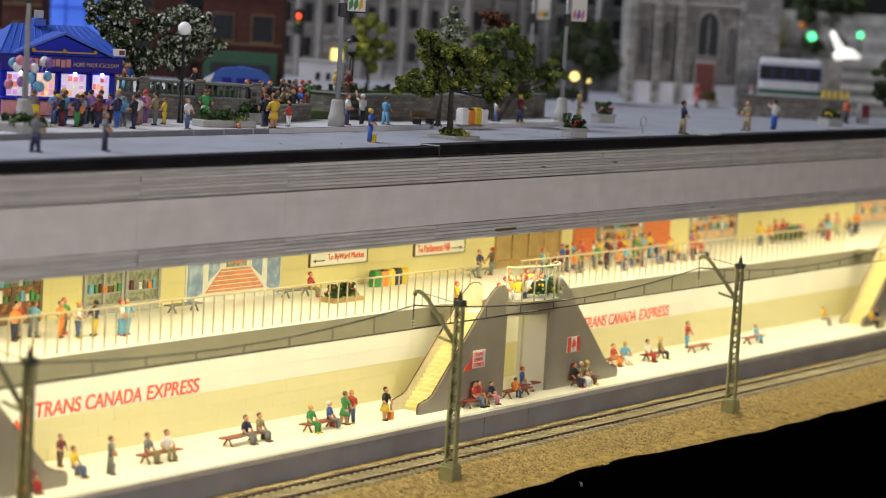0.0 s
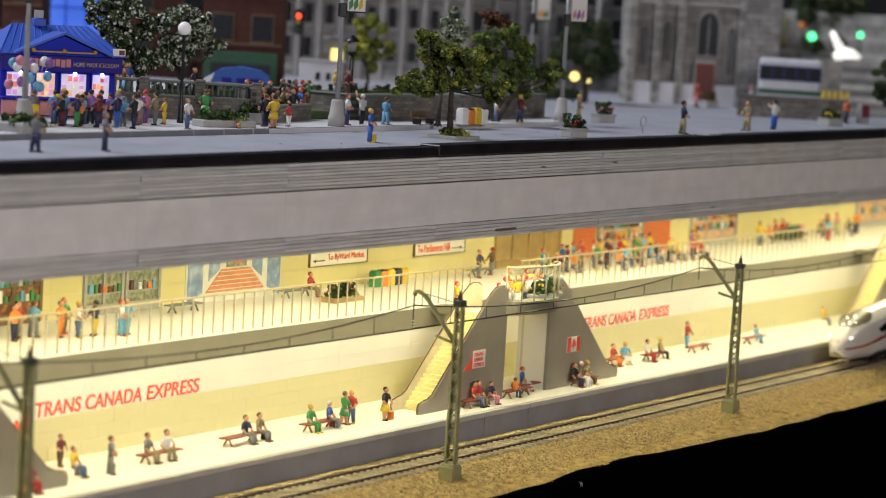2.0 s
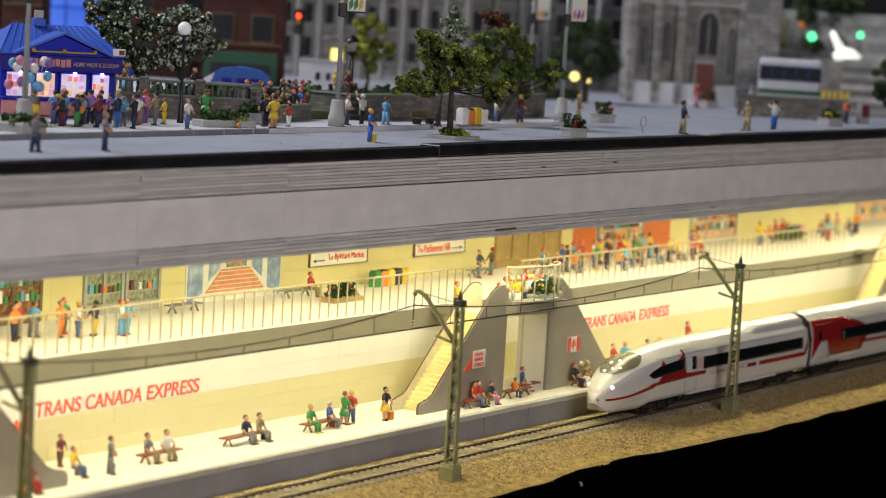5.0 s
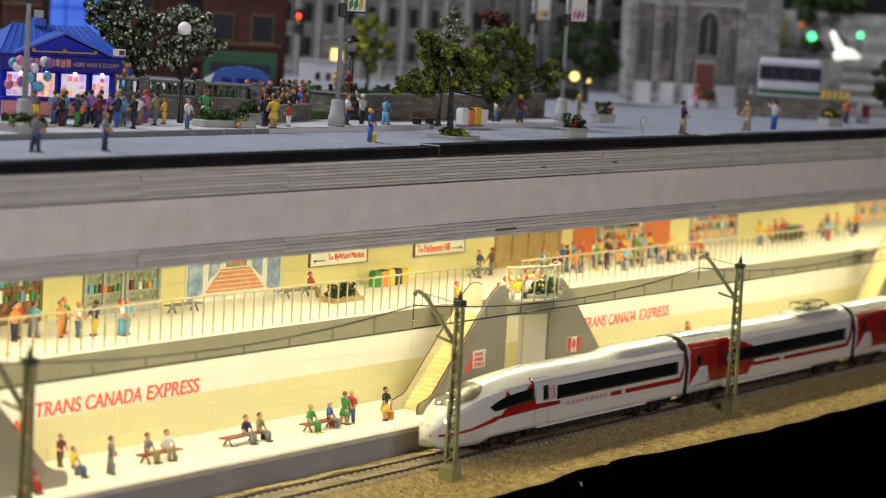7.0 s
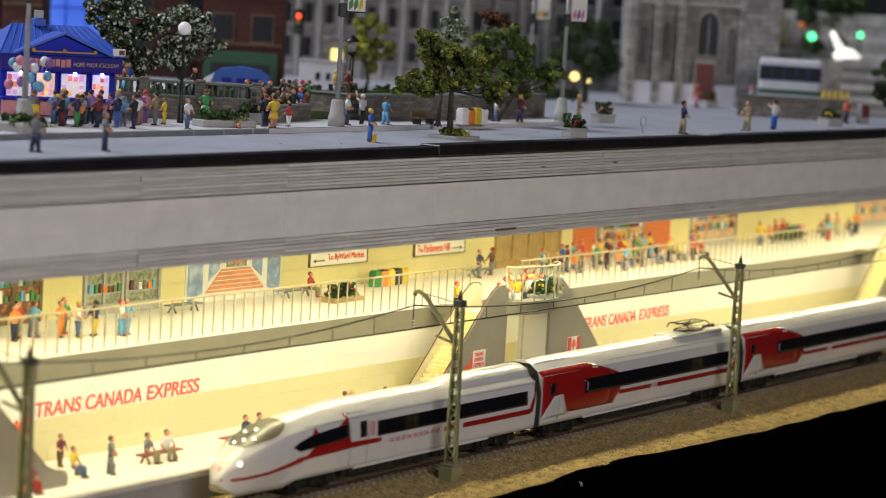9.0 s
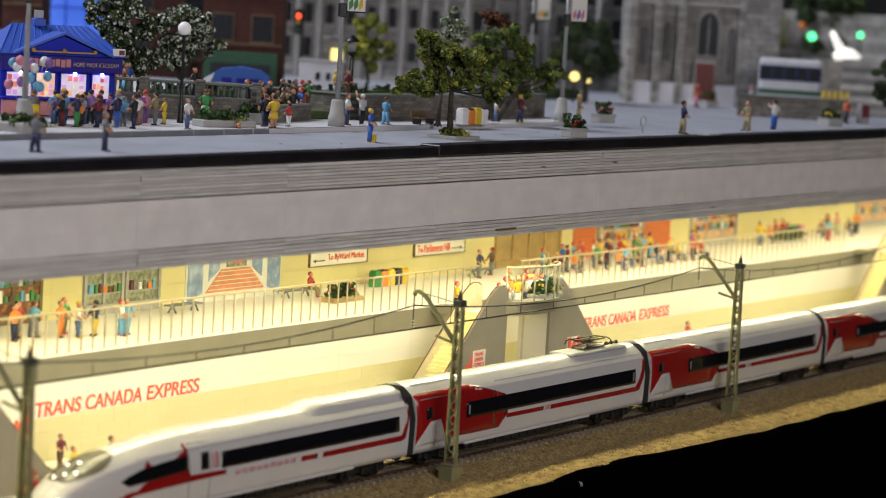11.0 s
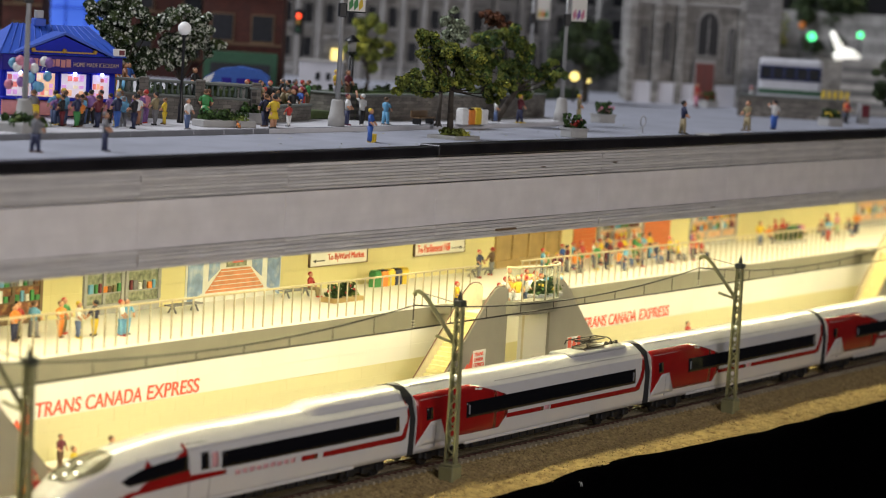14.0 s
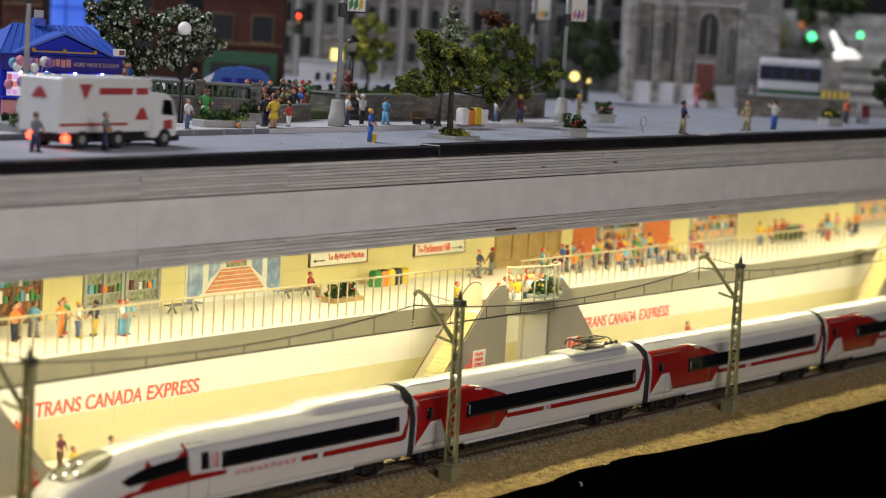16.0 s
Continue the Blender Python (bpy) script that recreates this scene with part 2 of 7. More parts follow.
M_LIT_SHOP = mat("lit_menu_board", (0.8, 0.8, 0.85), 0.5, vary=0.2, scale=160, emit=(0.95, 0.78, 0.95), power=0.30)
M_LIT_WARM = mat("lit_kiosk_inside", (0.8, 0.5, 0.3), 0.5, vary=0.5, scale=160, emit=(1.0, 0.62, 0.36), power=0.5)
M_CARDS = [mat("lit_menu_card", c, 0.5, vary=0.3, scale=300, emit=c, power=0.4) for c in ((0.9, 0.25, 0.2), (1.0, 0.55, 0.3), (0.75, 0.4, 0.75), (1.0, 0.85, 0.6), (0.5, 0.1, 0.12))]
M_LIT_BLUE = mat("lit_blue_lamp", (0.5, 0.5, 1.0), 0.5, emit=(0.35, 0.38, 1.0), power=12.0)
M_LAMP_WHITE = mat("white_lamp_globe", (0.75, 0.75, 0.75), 0.3, emit=(1, 0.97, 0.9), power=0.12)
M_LAMP_YELLOW = mat("lit_yellow_lamp", (0.9, 0.8, 0.3), 0.4, emit=(1.0, 0.76, 0.22), power=1.6)
M_LAMP_RED = mat("lit_red_signal", (0.9, 0.05, 0.02), 0.4, emit=(1.0, 0.07, 0.02), power=4.0)
M_TAIL = mat("lit_tail_lamp", (0.9, 0.05, 0.02), 0.4, emit=(1.0, 0.09, 0.04), power=5.0)
M_LAMP_GREEN = mat("lit_green_bulb", (0.1, 0.9, 0.3), 0.4, emit=(0.1, 1.0, 0.35), power=2.2)
M_LAMP_WHITE_HOT = mat("lit_white_lamp", (0.9, 0.9, 0.9), 0.4, emit=(1.0, 0.96, 0.85), power=0.85)
M_SCREEN_BLUE = mat("glowing_blue_screen", (0.1, 0.2, 0.7), 0.4, vary=0.4, scale=30, emit=(0.07, 0.20, 1.0), power=0.5)
M_POLE_GREY = mat("galvanised_pole", (0.36, 0.36, 0.36), 0.45, 0.3, vary=0.1)
M_CONCRETE = mat("concrete_foot", (0.36, 0.355, 0.34), 0.75, vary=0.12)
M_LAMP_BLACK = mat("black_cast_iron", (0.008, 0.008, 0.009), 0.4)
M_TRUCK_WHITE = mat("white_truck_paint", (0.76, 0.76, 0.75), 0.35, vary=0.04, coat=0.2)
M_TRUCK_RED = mat("dull_red_truck_marking", (0.40, 0.05, 0.05), 0.5)
M_RUBBER = mat("black_rubber", (0.012, 0.012, 0.013), 0.8)
M_BUS_WHITE = mat("white_bus_paint", (0.55, 0.56, 0.60), 0.35)
M_BUS_BLUE = mat("dark_blue_bus_band", (0.02, 0.035, 0.12), 0.25, vary=0.4, scale=60)
M_HALL = mat("dark_hall_paint", (0.05, 0.05, 0.055), 0.9, vary=0.15, scale=3)
M_HALL_FLOOR = mat("dark_hall_carpet", (0.0012, 0.0012, 0.0014), 0.95, vary=0.2, scale=20, spec=0.0)
M_TILE_ORANGE = mat("orange_shutter", (0.62, 0.15, 0.03), 0.5)
M_DOOR_TAN = mat("tan_wooden_door", (0.38, 0.26, 0.10), 0.5, vary=0.2, scale=100)
M_SHOP_DARK = mat("dark_shop_goods", (0.20, 0.07, 0.03), 0.6, vary=0.8, scale=260, stain_or_lit=(0.55, 0.33, 0.12), stain_or_lit_amount=0.9, stain_or_lit_scale=190)
M_SHOP_GREEN = mat("green_grey_shop_goods", (0.22, 0.24, 0.16), 0.6, vary=0.8, scale=300, stain_or_lit=(0.5, 0.48, 0.36), stain_or_lit_amount=0.8, stain_or_lit_scale=220)
M_SHOP_PALE = mat("pale_pink_shop_goods", (0.62, 0.40, 0.24), 0.6, vary=0.5, scale=260, stain_or_lit=(0.70, 0.18, 0.08), stain_or_lit_amount=0.6, stain_or_lit_scale=150)
M_MURAL_BLUE = mat("mural_blue_paint", (0.22, 0.32, 0.52), 0.5, vary=0.4, scale=120, stain_or_lit=(0.7, 0.7, 0.66), stain_or_lit_amount=0.6, stain_or_lit_scale=130)
M_MURAL_PALE = mat("mural_white_paint", (0.70, 0.70, 0.66), 0.5, vary=0.1)
M_MURAL_BRICK = mat("mural_orange_floor_paint", (0.66, 0.26, 0.12), 0.5, vary=0.25, scale=220)
M_GLASS = bpy.data.materials.new("clear_rail_glass")
M_GLASS.use_nodes = True
_b = M_GLASS.node_tree.nodes["Principled BSDF"]
_b.inputs["Transmission Weight"].default_value, _b.inputs["Roughness"].default_value = 1.0, 0.05
_b.inputs["IOR"].default_value, _b.inputs["Base Color"].default_value = 1.1, (0.9, 0.93, 0.9, 1)

CLOTH = {}
for nm, c in dict(red=(0.45, 0.04, 0.03), blue=(0.03, 0.10, 0.38), navy=(0.02, 0.025, 0.07), white=(0.7, 0.7, 0.68), yellow=(0.68, 0.48, 0.03),
                  green=(0.05, 0.25, 0.07), black=(0.012, 0.012, 0.013), brown=(0.13, 0.07, 0.035), khaki=(0.26, 0.21, 0.11), grey=(0.18, 0.18, 0.19),
                  orange=(0.70, 0.22, 0.03), sky=(0.15, 0.40, 0.62), pink=(0.6, 0.22, 0.3), violet=(0.24, 0.12, 0.35), maroon=(0.14, 0.02, 0.03),
                  skin=(0.58, 0.30, 0.18), tan=(0.30, 0.14, 0.08), denim=(0.08, 0.12, 0.24)).items():
    CLOTH[nm] = mat("painted_" + nm, c, 0.55, vary=0.12, scale=400, bump=0.1)


# ---- mesh helpers ----
def part(name, bm, material, parent=None, label="", smooth=False):
    """Links a bmesh as one mesh object, under a thing or a part."""
    me = bpy.data.meshes.new(name)
    bmesh.ops.recalc_face_normals(bm, faces=bm.faces[:])
    bm.to_mesh(me)
    bm.free()
    for m in material if isinstance(material, (list, tuple)) else [material]:
        me.materials.append(m)
    if smooth:
        for p in me.polygons:
            p.use_smooth = True
    ob = new(name, me)
    if parent:
        ob.parent = parent
    if label:
        ob["label"] = label
    return ob


def thing(name, x, y, z, rz=0.0, label="", category="", group="", kind=""):
    ob = new(name)
    ob.empty_display_size = 0.01
    ob.matrix_world = pose(x, y, z, 0, 0, rz)
    return tagged(ob, label, category, group, kind)


def box(bm, x0, x1, y0, y1, z0, z1, bevel=0.0, mi=0):
    vs = [bm.verts.new((x, y, z)) for x in (x0, x1) for y in (y0, y1) for z in (z0, z1)]
    fs = [bm.faces.new([vs[i] for i in q]) for q in ((0, 1, 3, 2), (4, 6, 7, 5), (0, 4, 5, 1), (2, 3, 7, 6), (0, 2, 6, 4), (1, 5, 7, 3))]
    for f in fs:
        f.material_index = mi
    if bevel:
        es = list({e for f in fs for e in f.edges})
        r = bmesh.ops.bevel(bm, geom=es, offset=bevel, segments=1, affect="EDGES")
        for f in r["faces"]:
            f.material_index = mi
    return bm


def B(*a, **k):
    return box(bmesh.new(), *a, **k)


def frustum(bm, p0, p1, r0, r1, seg=8, mi=0, squash=1.0):
    """A tapered rod from p0 to p1."""
    p0, p1 = Vector(p0), Vector(p1)
    q = (p1 - p0).to_track_quat("Z", "Y")
    rings = []
    for p, r in ((p0, r0), (p1, r1)):
        rings.append([bm.verts.new(p + q @ Vector((r * math.cos(a), r * squash * math.sin(a), 0))) for a in (2 * math.pi * i / seg for i in range(seg))])
    for i in range(seg):
        f = bm.faces.new((rings[0][i], rings[0][(i + 1) % seg], rings[1][(i + 1) % seg], rings[1][i]))
        f.material_index, f.smooth = mi, True
    for ring in rings:
        bm.faces.new(ring).material_index = mi
    return bm


def lathe(bm, prof, seg=12, mi=0, c=(0, 0, 0), sy=1.0):
    """prof: (radius, z) rows turned round z."""
    rings = [[bm.verts.new((c[0] + r * math.cos(2 * math.pi * i / seg), c[1] + sy * r * math.sin(2 * math.pi * i / seg), c[2] + z)) for i in range(seg)] for r, z in prof]
    for a, b in zip(rings, rings[1:]):
        for i in range(seg):
            f = bm.faces.new((a[i], a[(i + 1) % seg], b[(i + 1) % seg], b[i]))
            f.material_index, f.smooth = mi, True
    bm.faces.new(rings[0]).material_index = mi
    bm.faces.new(rings[-1]).material_index = mi
    return bm


def ball(bm, c, r, seg=8, mi=0, sz=1.0):
    n = max(4, seg // 2 + 1)
    prof = [(max(1e-5, r * math.sin(math.pi * k / n)), -r * sz * math.cos(math.pi * k / n)) for k in range(n + 1)]
    return lathe(bm, prof, seg, mi, c)


def tube(bm, pts, r, seg=6, mi=0):
    """One bent rod through the points."""
    ps = [Vector(p) for p in pts]
    rings = []
    for i, p in enumerate(ps):
        d = (ps[min(i + 1, len(ps) - 1)] - ps[max(i - 1, 0)]).normalized()
        q = d.to_track_quat("Z", "Y")
        rings.append([bm.verts.new(p + q @ Vector((r * math.cos(a), r * math.sin(a), 0))) for a in (2 * math.pi * k / seg for k in range(seg))])
    for a, b in zip(rings, rings[1:]):
        sh = min(range(seg), key=lambda k: sum((a[i].co - b[(i + k) % seg].co).length for i in range(seg)))
        for i in range(seg):
            f = bm.faces.new((a[i], a[(i + 1) % seg], b[(i + 1 + sh) % seg], b[(i + sh) % seg]))
            f.material_index, f.smooth = mi, True
    bm.faces.new(rings[0]).material_index = mi
    bm.faces.new(rings[-1]).material_index = mi
    return bm


def prism(bm, poly, y0, y1, mi=0):
    """poly in (x, z), pushed from y0 to y1."""
    a = [bm.verts.new((x, y0, z)) for x, z in poly]
    b = [bm.verts.new((x, y1, z)) for x, z in poly]
    n = len(poly)
    bm.faces.new(a).material_index = mi
    bm.faces.new(b[::-1]).material_index = mi
    for i in range(n):
        bm.faces.new((a[i], b[i], b[(i + 1) % n], a[(i + 1) % n])).material_index = mi
    return bm


def lettering(name, body, height, material, parent, x, y, z, rz=0.0, width=None, shear=0.0, bold=0.0, label=""):
    """Raised letters that stand upright and face -y of their parent."""
    cu = bpy.data.curves.new(name, "FONT")
    cu.body, cu.size, cu.extrude, cu.shear, cu.offset = body, 1.0, 0.02, shear, bold
    tmp = bpy.data.objects.new("tmp", cu)
    me = bpy.data.meshes.new_from_object(tmp)
    bpy.data.objects.remove(tmp)
    xs = [v.co.x for v in me.vertices]
    ys = [v.co.y for v in me.vertices]
    sy = height / (max(ys) - min(ys))
    sx = width / (max(xs) - min(xs)) if width else sy
    mx, my = min(xs), min(ys)
    for v in me.vertices:
        v.co = ((v.co.x - mx) * sx, -v.co.z * 0.01, (v.co.y - my) * sy)
    me.materials.append(material)
    ob = new(name, me)
    ob.parent = parent
    ob.matrix_basis = pose(x, y, z, 0, 0, rz)
    if label:
        ob["label"] = label
    return ob


# ---- toy figures: plain one-piece shapes ----
def figure(x, y, z, rz=0, top="red", low="navy", h=0.0202, sit=False, hair="brown", skirt=False, where="the platform", bag="", arm=0.0):
    bm = bmesh.new()
    k = h / 0.0202
    s = lambda v: v * k
    if sit:
        hip = 0.0052
        for sx in (-1, 1):
            frustum(bm, (sx * s(0.0011), 0, hip), (sx * s(0.0013), -s(0.0048), hip), s(0.0012), s(0.001), 6, 1)
            frustum(bm, (sx * s(0.0013), -s(0.0048), hip), (sx * s(0.0013), -s(0.0052), s(0.0004)), s(0.001), s(0.0007), 6, 1)
            box(bm, sx * s(0.0013) - s(0.0006), sx * s(0.0013) + s(0.0006), -s(0.0072), -s(0.0046), 0, s(0.0008), mi=3)
    else:
        hip = s(0.0096)
        if skirt:
            lathe(bm, [(s(0.0030), s(0.0056)), (s(0.0027), s(0.0075)), (s(0.0018), s(0.0105))], 8, 1, (0, 0, 0), 0.8)
        for i, sx in enumerate((-1, 1)):
            fy = s(0.0008) * (1 if i else -1)
            frustum(bm, (sx * s(0.0011), 0, hip), (sx * s(0.0014), fy, s(0.0005)), s(0.0014), s(0.0008), 6, 2 if skirt else 1)
            box(bm, sx * s(0.0014) - s(0.0006), sx * s(0.0014) + s(0.0006), fy - s(0.0020), fy + s(0.0008), 0, s(0.0009), mi=3)
    lathe(bm, [(s(0.0017), hip), (s(0.0019), hip + s(0.002)), (s(0.0024), hip + s(0.0055)), (s(0.0019), hip + s(0.0068)), (s(0.0007), hip + s(0.0074))], 8, 0, (0, 0, 0), 0.62)
    sh = hip + s(0.0062)
    for i, sx in enumerate((-1, 1)):
        lift = arm if i else 0.0
        e = Vector((sx * s(0.0034), -s(0.0008), sh - s(0.0032) + s(0.005) * lift))
        w = Vector((sx * s(0.0026), -s(0.0026), sh - s(0.0055) + s(0.012) * lift))
        frustum(bm, (sx * s(0.0022), 0, sh), e, s(0.0008), s(0.0007), 5, 0)
        frustum(bm, e, w, s(0.0007), s(0.0006), 5, 2)
    ball(bm, (0, -s(0.0001), hip + s(0.0090)), s(0.0014), 8, 2, 1.25)
    ball(bm, (0, s(0.0003), hip + s(0.0095)), s(0.0014), 8, 3, 1.1)
    if bag:
        box(bm, s(0.0026), s(0.0056), -s(0.0022), s(0.0004), 0 if not sit else 0.0, s(0.005), s(0.0003), mi=4)
    for v in bm.verts:
        v.co.x *= 1.2
        v.co.y *= 1.2
    lm = CLOTH[hair]
    ms = [CLOTH[top], CLOTH[low], CLOTH["skin"], lm] + ([CLOTH[bag]] if bag else [])
    ob = part("toy_figure", bm, ms)
    ob.matrix_world = pose(x, y, z, 0, 0, rz)
    word = "seated" if sit else "standing"
    return tagged(ob, f"{word} painted toy figure, {top} top, {low} {'skirt' if skirt else 'trousers'}, on {where}", "toy figure", "toy figures on " + where)


# ---- hall round the layout ----
def slab(name, x0, x1, y0, y1, z0, z1, m, label="", bevel=0.0, kind="structure", category=""):
    return tagged(part(name, B(x0, x1, y0, y1, z0, z1, bevel=bevel), m), label, category, "", kind)


slab("hall_floor", -5, 5, -5, 5, -1.1, -1.0, M_HALL_FLOOR, "dark carpeted floor of the exhibition hall")
slab("hall_ceiling", -5, 5, -5, 5, 2.9, 3.0, M_HALL, "dark ceiling of the exhibition hall")
for nm, a in (("hall_wall_south", (-5, 5, -5.1, -5)), ("hall_wall_north", (-5, 5, 5, 5.1)), ("hall_wall_west", (-5.1, -5, -5, 5)), ("hall_wall_east", (5, 5.1, -5, 5))):
    slab(nm, *a, -1.0, 2.9, M_HALL, "dark wall of the exhibition hall")

# layout base and black skirt in front
slab("layout_base", X0, X1, -0.066, BY + 0.03, -0.06, -0.012, M_CLOTH_BLACK, "black painted base board under the tracks")


def edge_line(x):
    """Front edge of the soil, pushed back where the cloth bulges."""
    f = max(0.0, min(1.0, (x - 0.20) / 0.18))
    return -0.0735 - 0.0085 * f * f * (3 - 2 * f) + 0.0080 * math.exp(-((x - 0.138) / 0.060) ** 2) + 0.0012 * noise.noise((x * 11, 7, 0)) + 0.0007 * noise.noise((x * 60, 2, 0))


bm = bmesh.new()
n = 420
rows = []
for k in range(9):
    row = []
    for i in range(n + 1):
        x = X0 + (X1 - X0) * i / n
        fold = 0.004 * math.sin(x * 23) * (k > 3) + 0.0012 * noise.noise((x * 40, k, 3))
        y, z = ((0.003, -0.0135), (0.0, -0.0064), (-0.0015, -0.0056), (-0.0045, -0.0066), (-0.0080, -0.0120))[k] if k < 5 else (-0.011 - 0.003 * (k - 5), -0.03 - 0.28 * (k - 5))
        row.append(bm.verts.new((x, edge_line(x) + y - fold, z + 0.0010 * noise.noise((x * 26, 2, 5)) * (k < 4))))
    rows.append(row)
for a, b in zip(rows, rows[1:]):
    for i in range(n):
        bm.faces.new((a[i], a[i + 1], b[i + 1], b[i]))
r = bmesh.ops.extrude_face_region(bm, geom=bm.faces[:])
bmesh.ops.translate(bm, vec=(0, 0.003, 0), verts=[v for v in r["geom"] if isinstance(v, bmesh.types.BMVert)])
tagged(part("layout_skirt", bm, M_CLOTH_BLACK, smooth=True), "black cloth skirt hanging below the sandy edge", "", "", "structure")

# ---- sandy ground beside the track: one uneven sheet with a ragged front edge ----
bm = bmesh.new()
nx, ny = 1100, 56
grid = []
for i in range(nx + 1):
    x = X0 + (X1 - X0) * i / nx
    edge = edge_line(x) - 0.0012
    col = []
    for j in range(ny + 1):
        f = j / ny
        y = edge + (0.024 - edge) * f
        bank = -0.0027 - 0.0042 * max(0, min(1, (-0.0165 - y) / 0.02))
        rough = 0.0014 * noise.noise((x * 60, y * 60, 1)) + 0.0013 * noise.noise((x * 220, y * 220, 5)) + 0.0010 * noise.noise((x * 600, y * 600, 9))
        for mx in (0.018, 0.3805, 0.743):
            rough += 0.0034 * math.exp(-(((x - mx - 0.006) / 0.012) ** 2 + ((y + 0.036) / 0.008) ** 2))
        if y > -0.018:
            rough *= 0.22
        col.append(bm.verts.new((x, y, bank + rough - (0.004 if j == 0 else 0))))
    col.insert(0, bm.verts.new((x, edge + 0.001, -0.018)))
    grid.append(col)
for a, b in zip(grid, grid[1:]):
    for j in range(len(a) - 1):
        f = bm.faces.new((a[j], b[j], b[j + 1], a[j + 1]))
        f.smooth = True
        c = a[j].co
        if c.y > -0.043 + 0.016 * noise.noise((c.x * 38, c.y * 38, 2)) + 0.012 * noise.noise((c.x * 240, c.y * 240, 4)):
            f.material_index = 1
tagged(part("ground", bm, [M_SAND, M_BALLAST]), "sandy brown model soil with a ragged edge beside the track", "", "", "structure")

# loose grit on the sand, darker stones along the track
def grit(name, count, y0, y1, smin, smax, m, label, seed):
    vs, fs = [], []
    rng = random.Random(seed)
    for i in range(count):
        x = rng.uniform(-0.4, 1.1) if i < count * 0.88 else rng.uniform(1.1, X1)
        y = rng.uniform(y0, y1)
        s = rng.uniform(smin, smax) * (1.4 if rng.random() < 0.06 else 1)
        if abs(abs(y) - 0.00825) < 0.0016 or (abs(y) < 0.0185 and (x + 0.3614) % 0.0066 < 0.0028):
            continue
        if y < edge_line(x) + 0.001:
            continue
        bank = -0.0027 - 0.0042 * max(0, min(1, (-0.0165 - y) / 0.02))
        rough = 0.0014 * noise.noise((x * 60, y * 60, 1)) + 0.0013 * noise.noise((x * 220, y * 220, 5))
        for mx in (0.018, 0.3805, 0.743):
            rough += 0.0034 * math.exp(-(((x - mx - 0.006) / 0.012) ** 2 + ((y + 0.036) / 0.008) ** 2))
        if y > -0.018:
            rough *= 0.22
            s *= 0.7
        z = bank + rough + s * 0.25
        o = len(vs)
        vs += [(x + s * rng.uniform(0.6, 1) * a, y + s * rng.uniform(0.6, 1) * b, z + s * rng.uniform(0.5, 0.9) * c) for a, b, c in ((1, 0, 0), (-0.5, 0.9, 0), (-0.5, -0.9, 0), (0.2, 0.1, 1), (0, 0, -1))]
        fs += [(o, o + 1, o + 3), (o + 1, o + 2, o + 3), (o + 2, o, o + 3), (o + 1, o, o + 4), (o + 2, o + 1, o + 4), (o, o + 2, o + 4)]
    me = bpy.data.meshes.new(name)
    me.from_pydata(vs, [], fs)
    me.materials.append(m)
    tagged(new(name, me), label, "gravel", "", "stuff")


grit("grit", 18000, -0.081, 0.022, 0.0003, 0.0009, M_STONE_BITS, "loose tan grit scattered beside the rails", 4)
grit("ballast_stones", 20000, -0.048, 0.018, 0.0004, 0.0010, M_STONE_DARK, "brown ballast stones along the track", 5)

t = thing("cloth_clip", 0.0876, -0.0785, -0.0085, 0, "small pale wire clip pinned on the black cloth", "clip")
part("loop", tube(bmesh.new(), [(0.0011 * math.sin(a), -0.0004, -0.0022 - 0.0022 * math.cos(a)) for a in (2 * math.pi * i / 14 for i in range(15))], 0.00025, 5), M_POLE_GREY, t)
part("pin", tube(bmesh.new(), [(0, 0.0012, 0.0004), (0.0003, -0.0006, 0.0002), (0.0002, -0.0005, -0.0042)], 0.0002, 5), M_POLE_GREY, t)

# ---- track ----
track = thing("railway_track", 0, 0, 0, 0, "model railway track with brown rails and dusty pale sleepers", "railway track")
for y in (-0.00825, 0.00825):
    rail = part("rail", B(X0, X1, y - 0.0011, y + 0.0011, -0.0022, -0.0004, bevel=0.0002), M_RAIL_RUST, track, "brown rail with a bright worn head")
    part("rail_head", B(X0, X1, y - 0.0007, y + 0.0007, -0.0004, 0.0, bevel=0.00015), M_STEEL_RAIL, rail, "bright worn steel rail head")
me = None
PITCH = 0.0066
for i in range(196):
    if me is None:
        ob = part("sleeper", B(-0.0011, 0.0011, -0.0158, 0.0158, -0.0045, -0.0011, bevel=0.0003), M_SLEEPER, track)
        me = ob.data
    else:
        ob = new("sleeper", me)
        ob.parent = track
    ob.location = (-0.36 + PITCH * i, 0, 0)
bm = bmesh.new()
for i in list(range(-59, 0)) + list(range(196, 470)):
    x = -0.36 + PITCH * i
    box(bm, x - 0.0011, x + 0.0011, -0.0158, 0.0158, -0.0045, -0.0013)
tagged(part("far_sleepers", bm, M_SLEEPER, track), kind="stuff")

# ---- platform ----
platform = thing("platform", 0, 0, 0, 0, "white station platform with grey edge and dark front face", "platform", "", "structure")
part("platform_top", B(X0, X1, PY + 0.0045, WY, PZ - 0.004, PZ), M_PLATFORM, platform)
xs = [X0, -0.24, 0.146, 0.20, 0.83, 1.5, X1]
for a, b in zip(xs, xs[1:]):
    part("edge_strip", B(a, b - 0.0004, PY, PY + 0.0045, PZ - 0.0032, PZ + 0.0001, bevel=0.0003), M_PLAT_EDGE, platform, "grey platform edge strip")
    part("front_panel", B(a, b - 0.0006, PY + 0.0012, PY + 0.006, -0.012, PZ - 0.0033), M_PLAT_FACE, platform, "dark grey platform front panel")

# ---- wall behind the platform: yellow panels below, white boards above ----
slab("wall_north_core", X0, X1, WY + 0.0003, WY + 0.012, -0.012, 0.0553, M_CREAM, "cream wall behind the platform")
